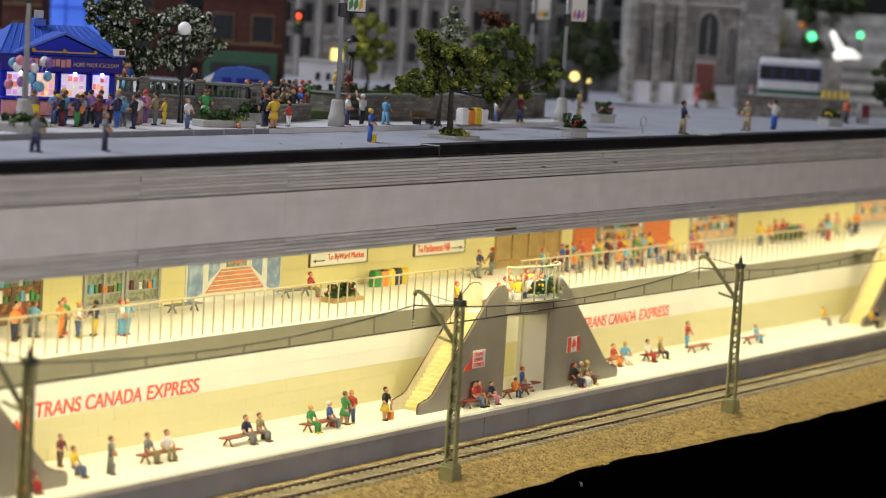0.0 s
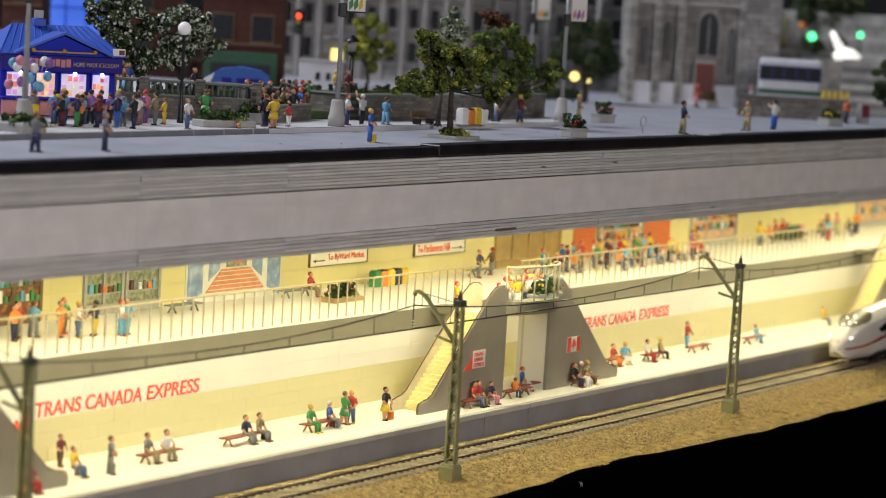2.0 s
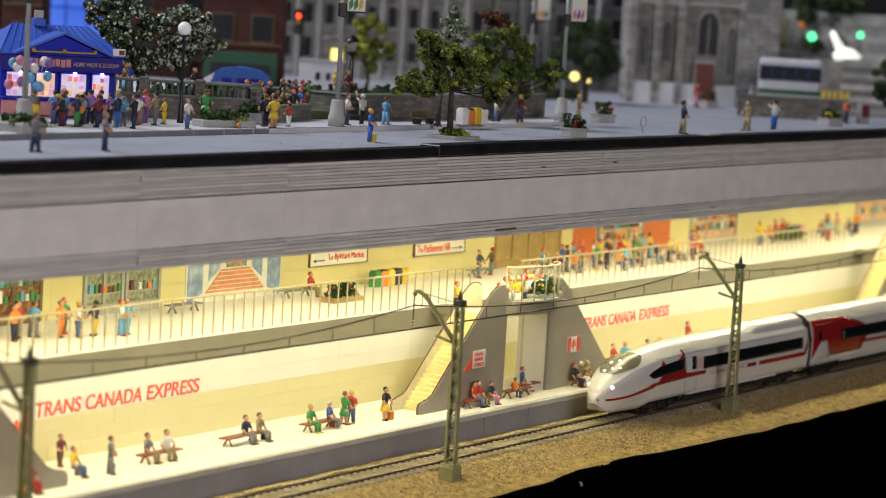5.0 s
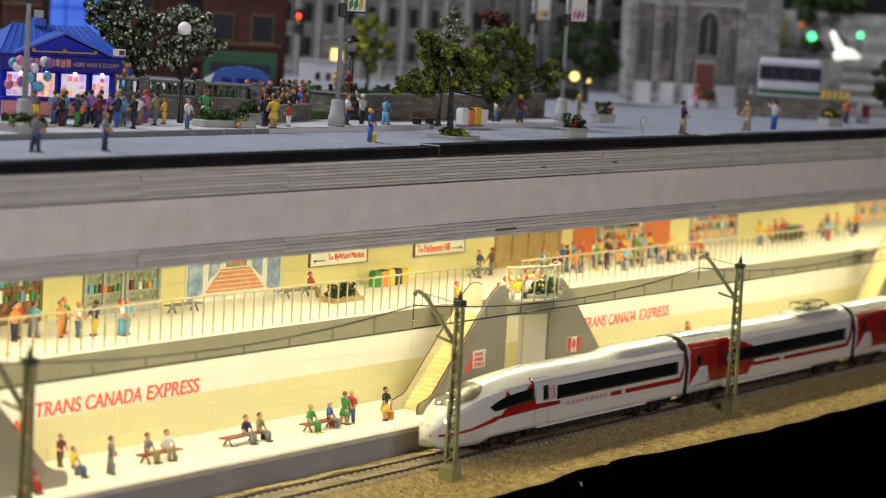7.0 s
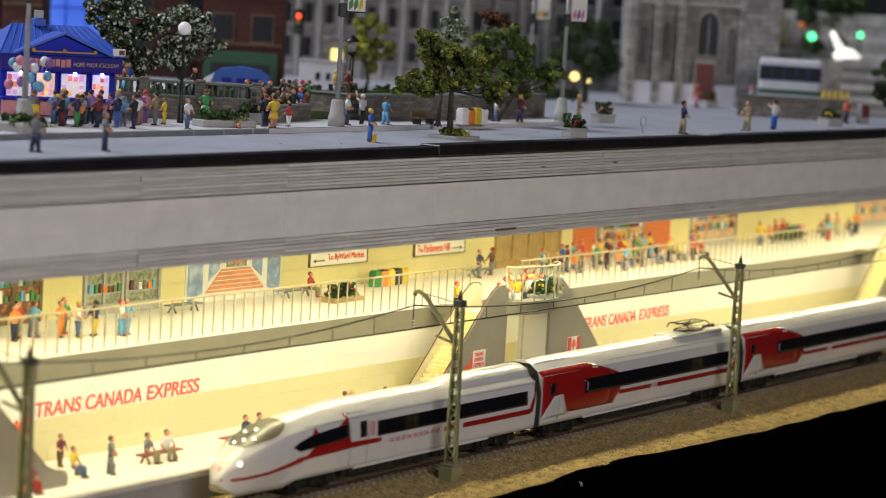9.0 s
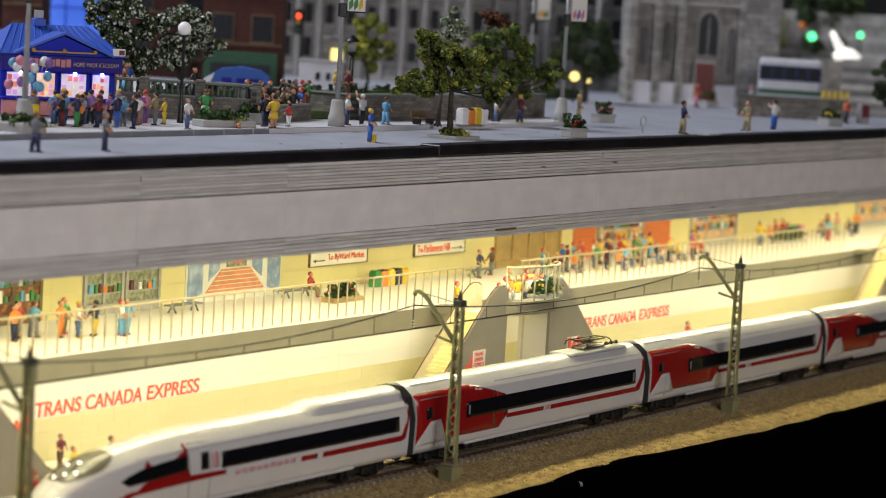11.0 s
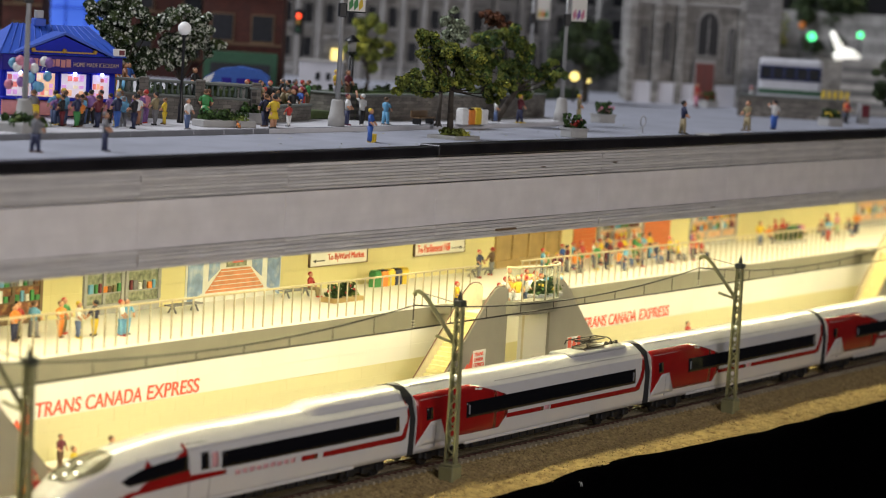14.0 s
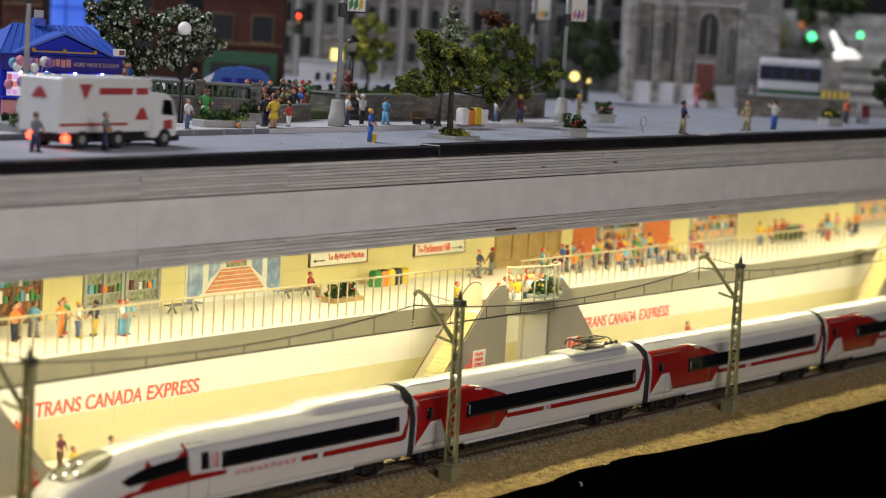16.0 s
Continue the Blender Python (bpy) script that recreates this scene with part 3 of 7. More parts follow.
wall = thing("wall_north", 0, WY, 0, 0, "cream panelled wall with a white upper band behind the platform", "", "", "structure")
shared = {}


def wall_panel(name, x, z, w, h, m, parent):
    key = (name, round(w, 5), round(h, 5), m.name)
    if key not in shared:
        ob = part(name, B(0.00005, w - 0.00005, -0.0002, 0.0002, 0.00004, h - 0.00004), m, parent)
        shared[key] = ob.data
    else:
        ob = new(name, shared[key])
        ob.parent = parent
    ob.location = (x, 0, z)
    return ob


for r_ in range(3):
    h = (0.0365 - PZ) / 3
    x = -0.40 - (0.013 if r_ % 2 else 0)
    while x < 1.3:
        wall_panel("wall_panel", x, PZ + r_ * h, 0.0266, h, M_CREAM, wall)
        x += 0.0266
for r_ in range(2):
    h = (0.0553 - 0.0365) / 2
    x = -0.40
    while x < 1.3:
        wall_panel("white_board", x, 0.0365 + r_ * h, 0.08, h, M_WHITE_BAND, wall)
        x += 0.08
for x0, x1 in ((X0, -0.42), (1.32, X1)):
    part("plain_wall", B(x0, x1, -0.0002, 0.0002, PZ, 0.0365), M_CREAM, wall)
    part("plain_wall", B(x0, x1, -0.0002, 0.0002, 0.0365, 0.0553), M_WHITE_BAND, wall)


def wall_writing(x, words):
    t = thing("wall_writing", x, WY - 0.0004, 0.0374, 0, "red railway lettering and triangular emblem on the wall", "lettering", "wall lettering")
    for word, dx, width in words:
        lettering("wall_lettering", word, 0.0081, M_RED_LETTER, t, dx, 0, 0, 0, width, 0.10, 0.006)
    bm = bmesh.new()
    prism(bm, [(-0.020, -0.008), (-0.0145, 0.001), (-0.012, -0.003), (-0.0075, 0.0095), (-0.002, -0.008)], -0.0002, 0.0003)
    part("emblem", bm, M_RED_LETTER, t, "red emblem of pointed peaks")
    return t


wall_writing(-0.1985, (("TRANS", 0.0, 0.0362), ("CANADA", 0.0402, 0.0472), ("EXPRESS", 0.0918, 0.0470)))
wall_writing(0.3865, (("TRANS", 0.0, 0.0340), ("CANADA", 0.0380, 0.0418), ("EXPRESS", 0.0850, 0.0480)))

# ---- upper concourse: slab, floor, back wall, ceiling ----
concourse = thing("concourse_floor", 0, 0, 0, 0, "pale concourse floor with a grey slab edge above the platform", "", "", "structure")
part("slab_core", B(X0, X1, WY - 0.0005, BY + 0.012, 0.0555, BZ - 0.001), M_SLAB, concourse, "grey slab edge")
part("floor_sheet", B(X0, X1, WY - 0.0003, BY, BZ - 0.001, BZ), M_PLATFORM, concourse)
slab("ceiling", X0, X1, FY + 0.0047, BY + 0.012, 0.126, 0.150, M_WHITE_BAND, "white underside of the street deck")
slab("wall_back_core", X0, X1, BY + 0.0003, BY + 0.012, BZ, 0.126, M_CONCOURSE_WALL, "yellow back wall of the concourse")
bwall = thing("wall_back", 0, BY, BZ, 0, "yellow painted back wall of the concourse in large panels", "", "", "structure")
x = -0.40
while x < 1.5:
    for k in range(4):
        wall_panel("wall_panel", x, k * 0.014, 0.045, 0.014, M_CONCOURSE_WALL, bwall)
    x += 0.045
slab("wall_end_west", X0 - 0.01, X0, -0.06, BY + 0.012, -0.012, 0.15, M_CREAM, "cream end wall of the station")
slab("wall_end_east", X1, X1 + 0.01, -0.06, BY + 0.012, -0.012, 0.15, M_CREAM, "cream end wall of the station")

# ---- street deck: wooden front, road, pavement ----
deck = thing("street_deck", 0, FY, 0, 0, "grey wooden deck front with layered plywood edges above the station", "", "", "structure")
joints = [X0, -0.50, -0.34, -0.197, -0.070, 0.083, 0.285, 0.479, 0.68, 0.90, 1.15, 1.5, 2.0, X1]
for a, b in zip(joints, joints[1:]):
    part("middle_panel", B(a, b - 0.00025, 0.0012, 0.0045, 0.1330, 0.1579, bevel=0.00015), M_WOOD_GREY, deck, "smooth grey plywood panel")
    for z0, z1 in ((0.1590, 0.1740), (0.1225, 0.1330)):
        nlay = 8 if z1 > 0.15 else 5
        h = (z1 - z0) / nlay
        for k in range(nlay):
            d = 0.0009 * noise.noise((a * 31, k * 1.7, z0 * 50))
            part("ply_layer", B(a, b - 0.0004, d, 0.0045, z0 + k * h, z0 + (k + 1) * h - 0.00032), M_PLY[(k + int(a * 77)) % 3], deck)
for x0, x1, z0, z1 in ((0.1529, 0.1763, 0.1262, 0.1274), (0.30, 0.3045, 0.1655, 0.1661), (0.205, 0.2085, 0.1648, 0.1653), (0.452, 0.457, 0.1290, 0.1296)):
    part("knot_hole", B(x0, x1, -0.0014, 0.0010, z0, z1, bevel=0.0002), M_BROWN, deck, "dark filled knot in the plywood edge")
part("deck_core", B(X0, X1, 0.010, 1.6, 0.150, DZ - 0.0035), M_ROAD, deck, "thick board under the road")
strip = thing("edge_strip_black", 0, 0, 0, 0, "black strip along the front edge of the road", "", "", "structure")
part("strip", B(X0, 0.081, FY + 0.001, FY + 0.013, 0.1745, 0.1800, bevel=0.0006), M_BLACK, strip)
part("strip", B(0.0815, X1, FY - 0.0005, FY + 0.014, 0.1745, 0.1812, bevel=0.0006), M_BLACK, strip)
slab("road", -1.6, 4.2, FY + 0.0135, 1.7, DZ - 0.006, DZ, M_ROAD, "smooth grey street surface on the deck")
bm = bmesh.new()
poly = [(X0 - 0.6, 0.139), (0.335, 0.136), (0.40, 0.139), (0.44, 0.146), (0.462, 0.160), (0.47, 0.19), (0.47, 0.9), (X0 - 0.6, 0.9)]
a = [bm.verts.new((x, y, DZ - 0.002)) for x, y in poly]
b = [bm.verts.new((x, y, KZ)) for x, y in poly]
bm.faces.new(b)
for i in range(len(poly)):
    bm.faces.new((a[i], a[(i + 1) % len(poly)], b[(i + 1) % len(poly)], b[i]))
tagged(part("pavement", bm, M_PAVE), "pale pavement with a kerb beside the street", "", "", "structure")
kerb = thing("kerb", 0, 0, 0, 0, "grey kerb stones along the pavement", "", "", "structure")
x = -0.60
while x < 0.32:
    part("kerb_stone", B(x, x + 0.0289, 0.1365, 0.1395, DZ - 0.001, KZ + 0.0002, bevel=0.0003), M_KERB, kerb)
    x += 0.029

# ---- catenary masts and wires ----
MASTS = [0.018 + 0.3625 * k for k in range(-1, 7)]


def mast(x):
    t = thing("catenary_mast", x, -0.031, 0, 0, "olive green lattice catenary mast on a square base beside the track", "mast", "catenary masts")
    bm = B(-0.0052, 0.0052, -0.0048, 0.0048, -0.010, 0.0035, bevel=0.0005)
    box(bm, -0.0042, 0.0042, -0.0046, 0.0046, 0.0035, 0.0048, bevel=0.0005)
    part("base_block", bm, M_MAST, t, "olive square base block")
    zt = 0.0985

    def leg_y(z):
        return 0.0031 - 0.0013 * (z - 0.004) / (zt - 0.004)
    for sy in (-1, 1):
        bm = bmesh.new()
        a = [bm.verts.new((x, sy * leg_y(0.004) + y, 0.004)) for x, y in ((-0.0017, -0.0007), (0.0017, -0.0007), (0.0017, 0.0007), (-0.0017, 0.0007))]
        b = [bm.verts.new((x * 0.85, sy * leg_y(zt) + y * 0.85, zt)) for x, y in ((-0.0017, -0.0007), (0.0017, -0.0007), (0.0017, 0.0007), (-0.0017, 0.0007))]
        bm.faces.new(a)
        bm.faces.new(b)
        for i in range(4):
            bm.faces.new((a[i], a[(i + 1) % 4], b[(i + 1) % 4], b[i]))
        part("leg", bm, M_MAST, t)
    nb = 22
    for x in (-0.0012, 0.0012):
        pts = []
        for k in range(nb + 1):
            z = 0.006 + (zt - 0.010) * k / nb
            s = (1 if k % 2 else -1) * (1 if x > 0 else -1)
            pts.append((x, s * (leg_y(z) - 0.0004), z))
        part("lattice", tube(bmesh.new(), pts, 0.0007, 4), M_MAST, t)
    bm = B(-0.0032, 0.0032, -0.0028, 0.0028, zt - 0.003, zt + 0.0005, bevel=0.0004)
    lathe(bm, [(0.0012, zt), (0.0016, zt + 0.002), (0.0009, zt + 0.004), (0.0002, zt + 0.0065)], 8)
    part("cap", bm, M_MAST_DARK, t, "dark pointed cap")
    bm = bmesh.new()
    tube(bm, [(0, 0.002, 0.0745), (0, 0.0215, 0.0965), (0, 0.0255, 0.0998), (0, 0.0285, 0.1010), (0, 0.0305, 0.1003), (0, 0.0312, 0.0985)], 0.0013, 6)
    part("bracket_arm", bm, M_MAST, t, "curved bracket arm")
    bm = tube(bmesh.new(), [(0, 0.002, 0.0740), (0, 0.0150, 0.0768)], 0.0009, 6)
    part("stay", bm, M_MAST, t)
    bm = tube(bmesh.new(), [(0, 0.001, 0.097), (0, 0.0290, 0.1008)], 0.00025, 4)
    part("tie_wire", bm, M_WIRE, t)
    bm = tube(bmesh.new(), [(0, 0.0312, 0.0990), (0, 0.0312, 0.0795)], 0.00035, 5)
    part("hanger", bm, M_WIRE, t)
    bm = bmesh.new()
    for z in (0.0962, 0.0945, 0.0835, 0.0818, 0.0800):
        ball(bm, (0, 0.0312, z), 0.0009, 8, 0, 0.6)
    part("insulator", bm, M_CERAMIC, t)
    return t


first = mast(MASTS[0])
for x in MASTS[1:]:
    copy_thing(first, pose(x, -0.031, 0))
for k, (a, b) in enumerate(zip(MASTS, MASTS[1:])):
    t = thing("overhead_wire", a, 0, 0, 0, "thin dark overhead wire with droppers between masts", "overhead wire", "overhead wires")
    w = b - a

    def sag(f):
        return 0.0925 - 0.0095 * (1 - (2 * f - 1) ** 2)
    part("carrier_wire", tube(bmesh.new(), [(w * i / 16, 0, sag(i / 16)) for i in range(17)], 0.0005, 5), M_WIRE, t)
    part("contact_wire", tube(bmesh.new(), [(0, 0, 0.0788), (w, 0, 0.0788)], 0.0005, 5), M_WIRE, t)
    for i in range(1, 9):
        f = i / 9
        part("dropper", tube(bmesh.new(), [(w * f, 0, 0.0788), (w * f, 0, sag(f))], 0.00025, 4), M_WIRE, t)

# ---- train ----
ZC, ZR, ZE, HW = 0.026, 0.0492, 0.0460, 0.0165


NOSE_TOP = ((0.0, 0.0146), (0.0006, 0.0163), (0.0015, 0.0178), (0.003, 0.0197), (0.005, 0.0219), (0.009, 0.0252), (0.0144, 0.0282), (0.022, 0.0318), (0.029, 0.0347), (0.0424, 0.0391), (0.0568, 0.0418), (0.0793, 0.0441), (0.1, 0.0455), (0.115, ZE))


def nose_shape(d):
    """Half width, roof height and lower edge at d metres behind the tip of the nose."""
    if d is None or d > 0.115:
        return HW, ZR if d is None else ZE, 0.0097
    w = HW * (1 - (1 - min(1.0, d / 0.066)) ** 2.2) ** 0.5
    top = ZE
    for (da, za), (db, zb) in zip(NOSE_TOP, NOSE_TOP[1:]):
        if d <= db:
            top = za + (zb - za) * (d - da) / (db - da)
            break
    low = 0.0056 + 0.0041 * max(0.0, min(1.0, (d - 0.046) / 0.005)) + 0.0064 * max(0.0, 1 - d / 0.011) ** 1.7
    return max(0.0012, w), top, low


def waist(top):
    """Height of the widest line below a roof at that height."""
    return min(ZC, 0.0120 + 0.62 * (top - 0.0120))


SHOULDER = 0.62


def half_width(z, w, top):
    """Upright side, a creased shoulder, then an arched roof."""
    zc = waist(top)
    if z >= zc:
        u = min(1.0, (z - zc) / max(1e-5, top - zc))
        if u <= SHOULDER:
            return w * (1 - 0.10 * (u / SHOULDER) ** 2.2)
        v = (u - SHOULDER) / (1 - SHOULDER)
        return w * 0.90 * max(0.0, 1 - v) ** 0.5
    u = min(1.0, (zc - z) / 0.018)
    return w * (1 - 0.07 * u ** 2 - (0.25 * u ** 3 if w < HW * 0.98 else 0))


def roof_z(y, w, top):
    """Height of the shell above the shoulder at y from the middle."""
    v = 1 - min(1.0, abs(y) / (0.90 * w)) ** 2
    return waist(top) + (top - waist(top)) * (SHOULDER + (1 - SHOULDER) * v)


def nose_x(y, z):
    """How far behind the tip the shell reaches y at height z."""
    d = 0.0
    while d < 0.08:
        w, top, low = nose_shape(d)
        if top > z and half_width(z, w, top) >= abs(y):
            return d
        d += 0.0003
    return d


def car_body(length, nose):
    """A lofted shell; x runs from the front."""
    bm = bmesh.new()
    xs = [0.0, 0.0006, 0.0015, 0.003, 0.005, 0.008, 0.012, 0.016, 0.021, 0.027, 0.034, 0.042, 0.046, 0.051, 0.06, 0.07, 0.08, 0.09, 0.10, 0.115] if nose else [0.0]
    xs += [xs[-1] + (length - xs[-1]) * i / 6 for i in range(1, 7)]
    rings = []
    for x in xs:
        w, top, low = nose_shape(x if nose else None)
        pts = []
        zc = waist(top)
        us = [0, 0.15, 0.3, 0.45, 0.56, 0.605, 0.62, 0.635, 0.67, 0.73, 0.80, 0.87, 0.92, 0.96, 0.985, 0.996, 1.0]
        for z in [low + (zc - low) * i / 6 for i in range(6)] + [zc + (top - zc) * u for u in us]:
            pts.append((half_width(z, w, top), z))
        ring = [bm.verts.new((x, -y, z)) for y, z in pts] + [bm.verts.new((x, y, z)) for y, z in pts[-2::-1]]
        rings.append(ring)
    for a, b in zip(rings, rings[1:]):
        for i in range(len(a) - 1):
            bm.faces.new((a[i], a[i + 1], b[i + 1], b[i])).smooth = True
        bm.faces.new((a[0], b[0], b[-1], a[-1]))
    bm.faces.new([bm.verts.new(v.co) for v in rings[0]])
    bm.faces.new([bm.verts.new(v.co) for v in rings[-1]])
    return bm


def side_patch(poly, nose, off=0.00022, nx=24, nz=6):
    """A marking that follows the near side: poly gives (x, z low, z high) stations."""
    bm = bmesh.new()
    cols = []
    for (xa, la, ha), (xb, lb, hb) in zip(poly, poly[1:]):
        steps = max(1, int((xb - xa) / 0.004))
        for i in range(steps + (1 if (xb, lb, hb) == poly[-1] else 0)):
            f = i / steps
            x, lo, hi = xa + (xb - xa) * f, la + (lb - la) * f, ha + (hb - ha) * f
            w, top, low = nose_shape(x if nose else None)
            col = []
            for k in range(nz + 1):
                z = lo + (hi - lo) * k / nz
                col.append((x, -half_width(z, w, top) - off, z))
            cols.append(col)
    fr = [[bm.verts.new(p) for p in c] for c in cols]
    bk = [[bm.verts.new((p[0], p[1] + off + 0.0006, p[2])) for p in c] for c in cols]
    for g in (fr, bk):
        for a, b in zip(g, g[1:]):
            for k in range(nz):
                bm.faces.new((a[k], a[k + 1], b[k + 1], b[k])).smooth = True
    for a, b, c, d in zip(fr, fr[1:], bk, bk[1:]):
        for k in (0, nz):
            bm.faces.new((a[k], b[k], d[k], c[k]))
    for k in range(nz):
        for e in (0, -1):
            bm.faces.new((fr[e][k], fr[e][k + 1], bk[e][k + 1], bk[e][k]))
    return bm


def bogie(car, x):
    b = part("bogie", B(x - 0.021, x + 0.021, -0.0120, 0.0120, 0.0045, 0.0095, bevel=0.0008), M_TRAIN_DARK, car, "black bogie with steel wheels")
    for dx in (-0.0145, 0.0145):
        bm = bmesh.new()
        for sy in (-1, 1):
            frustum(bm, (x + dx, sy * 0.0075, 0.0053), (x + dx, sy * 0.0100, 0.0053), 0.0053, 0.0050, 16)
        frustum(bm, (x + dx, -0.008, 0.0053), (x + dx, 0.008, 0.0053), 0.0012, 0.0012, 8)
        part("wheelset", bm, M_TRAIN_DARK, b)
    bm = bmesh.new()
    for dx in (-0.0145, 0, 0.0145):
        box(bm, x + dx - 0.0035, x + dx + 0.0035, -0.0140, -0.0118, 0.0040, 0.0080, bevel=0.0006)
    part("axle_box", bm, M_TRAIN_DARK, b)


def underframe(car, x0, x1, ycut=0.0125):
    bm = B(x0, x1, -ycut, ycut, 0.0050, 0.0105, bevel=0.0008)
    x = x0 + 0.004
    while x < x1 - 0.01:
        box(bm, x, x + 0.0075, -ycut - 0.0018, -ycut + 0.001, 0.0052, 0.0096, bevel=0.0004)
        x += 0.0093
    part("underframe", bm, M_TRAIN_DARK, car, "black equipment boxes below the floor")


def bellows(car, x):
    """A pleated rubber tube between two cars."""
    bm = bmesh.new()
    prof = [(-0.0150, 0.0095), (-0.0153, 0.030), (-0.0120, 0.0425), (-0.006, 0.0470), (0.006, 0.0470), (0.0120, 0.0425), (0.0153, 0.030), (0.0150, 0.0095)]
    rings = []
    for k in range(13):
        g = 0.965 if k % 2 else 1.02
        rings.append([bm.verts.new((x + 0.0008 * k, y * g, z if z < 0.02 else 0.0095 + (z - 0.0095) * g)) for y, z in prof])
    for a, b in zip(rings, rings[1:]):
        for i in range(8):
            bm.faces.new((a[i], b[i], b[(i + 1) % 8], a[(i + 1) % 8]))
    bm.faces.new(rings[0])
    bm.faces.new(rings[-1])
    part("bellows", bm, M_RUBBER, car, "black rubber gangway bellows")


def end_car():
    L = 0.300
    car = thing("train_end_car", 0, 0, 0, 0, "white high-speed train end car with red stripe and sloped nose", "train car", "train cars")
    part("body", car_body(L, True), M_TRAIN_WHITE, car, "glossy white body shell")
    N = True
    part("window_band", side_patch([(0.126, 0.0250, 0.0336), (0.2895, 0.0250, 0.0336)], N, 0.0003), M_TRAIN_GLASS, car, "long black window band")
    part("cab_window", side_patch([(0.0475, 0.0276, 0.0282), (0.0525, 0.0250, 0.0300), (0.062, 0.0254, 0.0322), (0.078, 0.0262, 0.0337), (0.0985, 0.0274, 0.0350)], N, 0.0003), M_TRAIN_GLASS, car, "black cab side window")
    part("door_window", side_patch([(0.1090, 0.0262, 0.0350), (0.1150, 0.0262, 0.0350)], N, 0.0005), M_TRAIN_GLASS, car)
    for x in (0.0998, 0.1165):
        part("door_seam", side_patch([(x, 0.0110, 0.0400), (x + 0.0005, 0.0110, 0.0400)], N, 0.00018), M_SEAM, car)
    part("door_seam", side_patch([(0.0998, 0.0397, 0.0402), (0.1170, 0.0397, 0.0402)], N, 0.00018), M_SEAM, car)
    part("notice", side_patch([(0.1180, 0.0265, 0.0340), (0.1228, 0.0265, 0.0340)], N, 0.0005), M_PINK, car, "small pink and white notice")
    part("red_stripe", side_patch([(0.0012, 0.0136, 0.0150), (0.012, 0.0138, 0.0153), (0.030, 0.0150, 0.0168), (0.048, 0.0178, 0.0204), (0.056, 0.0192, 0.0222)], N), M_TRAIN_RED, car)
    part("red_wedge", side_patch([(0.0505, 0.0196, 0.0215), (0.060, 0.0200, 0.0222), (0.064, 0.0202, 0.0250), (0.074, 0.0205, 0.0268), (0.099, 0.0212, 0.0280), (0.1005, 0.0213, 0.0246), (0.130, 0.0216, 0.0240)], N, 0.00026), M_TRAIN_RED, car)
    part("red_sail", side_patch([(0.0640, 0.0322, 0.0324), (0.0672, 0.0326, 0.0362), (0.0700, 0.0328, 0.0332)], N, 0.00026), M_TRAIN_RED, car)
    part("red_sail", side_patch([(0.0885, 0.0342, 0.0344), (0.0935, 0.0344, 0.0366), (0.0965, 0.0344, 0.0402), (0.0985, 0.0346, 0.0408)], N, 0.00026), M_TRAIN_RED, car)
    for i in range(9):
        x = 0.138 + 0.0060 * i
        part("faded_mark", side_patch([(x, 0.0200 + 0.0002 * (i % 2), 0.0224), (x + 0.0042, 0.0200, 0.0222 + 0.0003 * (i % 3))], N), M_PINK, car)
    part("red_dash", side_patch([(0.196, 0.0196, 0.0224), (0.2105, 0.0196, 0.0224)], N), M_TRAIN_RED, car)
    part("red_stripe", side_patch([(0.216, 0.0194, 0.0224), (0.2925, 0.0192, 0.0224), (0.2965, 0.0205, 0.0300), (0.2985, 0.0270, 0.0410), (0.2998, 0.0330, 0.0420)], N), M_TRAIN_RED, car)
    part("roof_joint", side_patch([(0.060, 0.0368, 0.0371), (0.118, 0.0374, 0.0377), (0.299, 0.0374, 0.0377)], N, 0.00012), M_SEAM, car, "fine joint below the roof shoulder")
    part("sill", B(0.105, 0.247, -0.0160, -0.0145, 0.0088, 0.0105, bevel=0.0003), M_TRAIN_WHITE, car)
    bm = bmesh.new()
    rows = []
    for i in range(25):
        x = 0.205 + (0.2995 - 0.205) * i / 24
        b = min(1.0, max(0.0, (x - 0.205) / 0.018))
        b = b * b * (3 - 2 * b)
        row = []
        for k in range(27):
            y = -0.0118 + 0.0236 * k / 26
            s = min(1.0, max(0.0, (0.0118 - abs(y)) / 0.0026))
            row.append(bm.verts.new((x, y, roof_z(y, HW, ZE) - 0.0002 + 0.0027 * b * s * s * (3 - 2 * s))))
        rows.append(row)
    for a, b in zip(rows, rows[1:]):
        for k in range(26):
            bm.faces.new((a[k], a[k + 1], b[k + 1], b[k]))
    r = bmesh.ops.extrude_face_region(bm, geom=bm.faces[:])
    bmesh.ops.translate(bm, vec=(0, 0, -0.0012), verts=[v for v in r["geom"] if isinstance(v, bmesh.types.BMVert)])
    part("roof_hump", bm, M_TRAIN_WHITE, car, "raised white roof fairing", True)
    # windscreen follows the top of the nose
    bm = bmesh.new()
    cols = []
    for i in range(33):
        f = i / 32
        d = 0.0180 + 0.0330 * f
        w, top, low = nose_shape(d)
        span = 0.80 * math.sin(math.pi * (0.10 + 0.80 * f)) ** 0.55
        col = []
        for k in range(21):
            y = (k / 10 - 1) * w * span
            col.append(bm.verts.new((d - 0.0004, y * 1.02, roof_z(y, w, top) + 0.0004)))
        cols.append(col)
    for a, b in zip(cols, cols[1:]):
        for k in range(20):
            bm.faces.new((a[k], a[k + 1], b[k + 1], b[k])).smooth = True
    part("windscreen", bm, M_WINDSCREEN, car, "smoky curved windscreen")
    for d, y in ((0.020, 0.0030), (0.026, -0.0050), (0.031, 0.0045), (0.034, -0.0005), (0.023, -0.0010)):
        w, top, low = nose_shape(d)
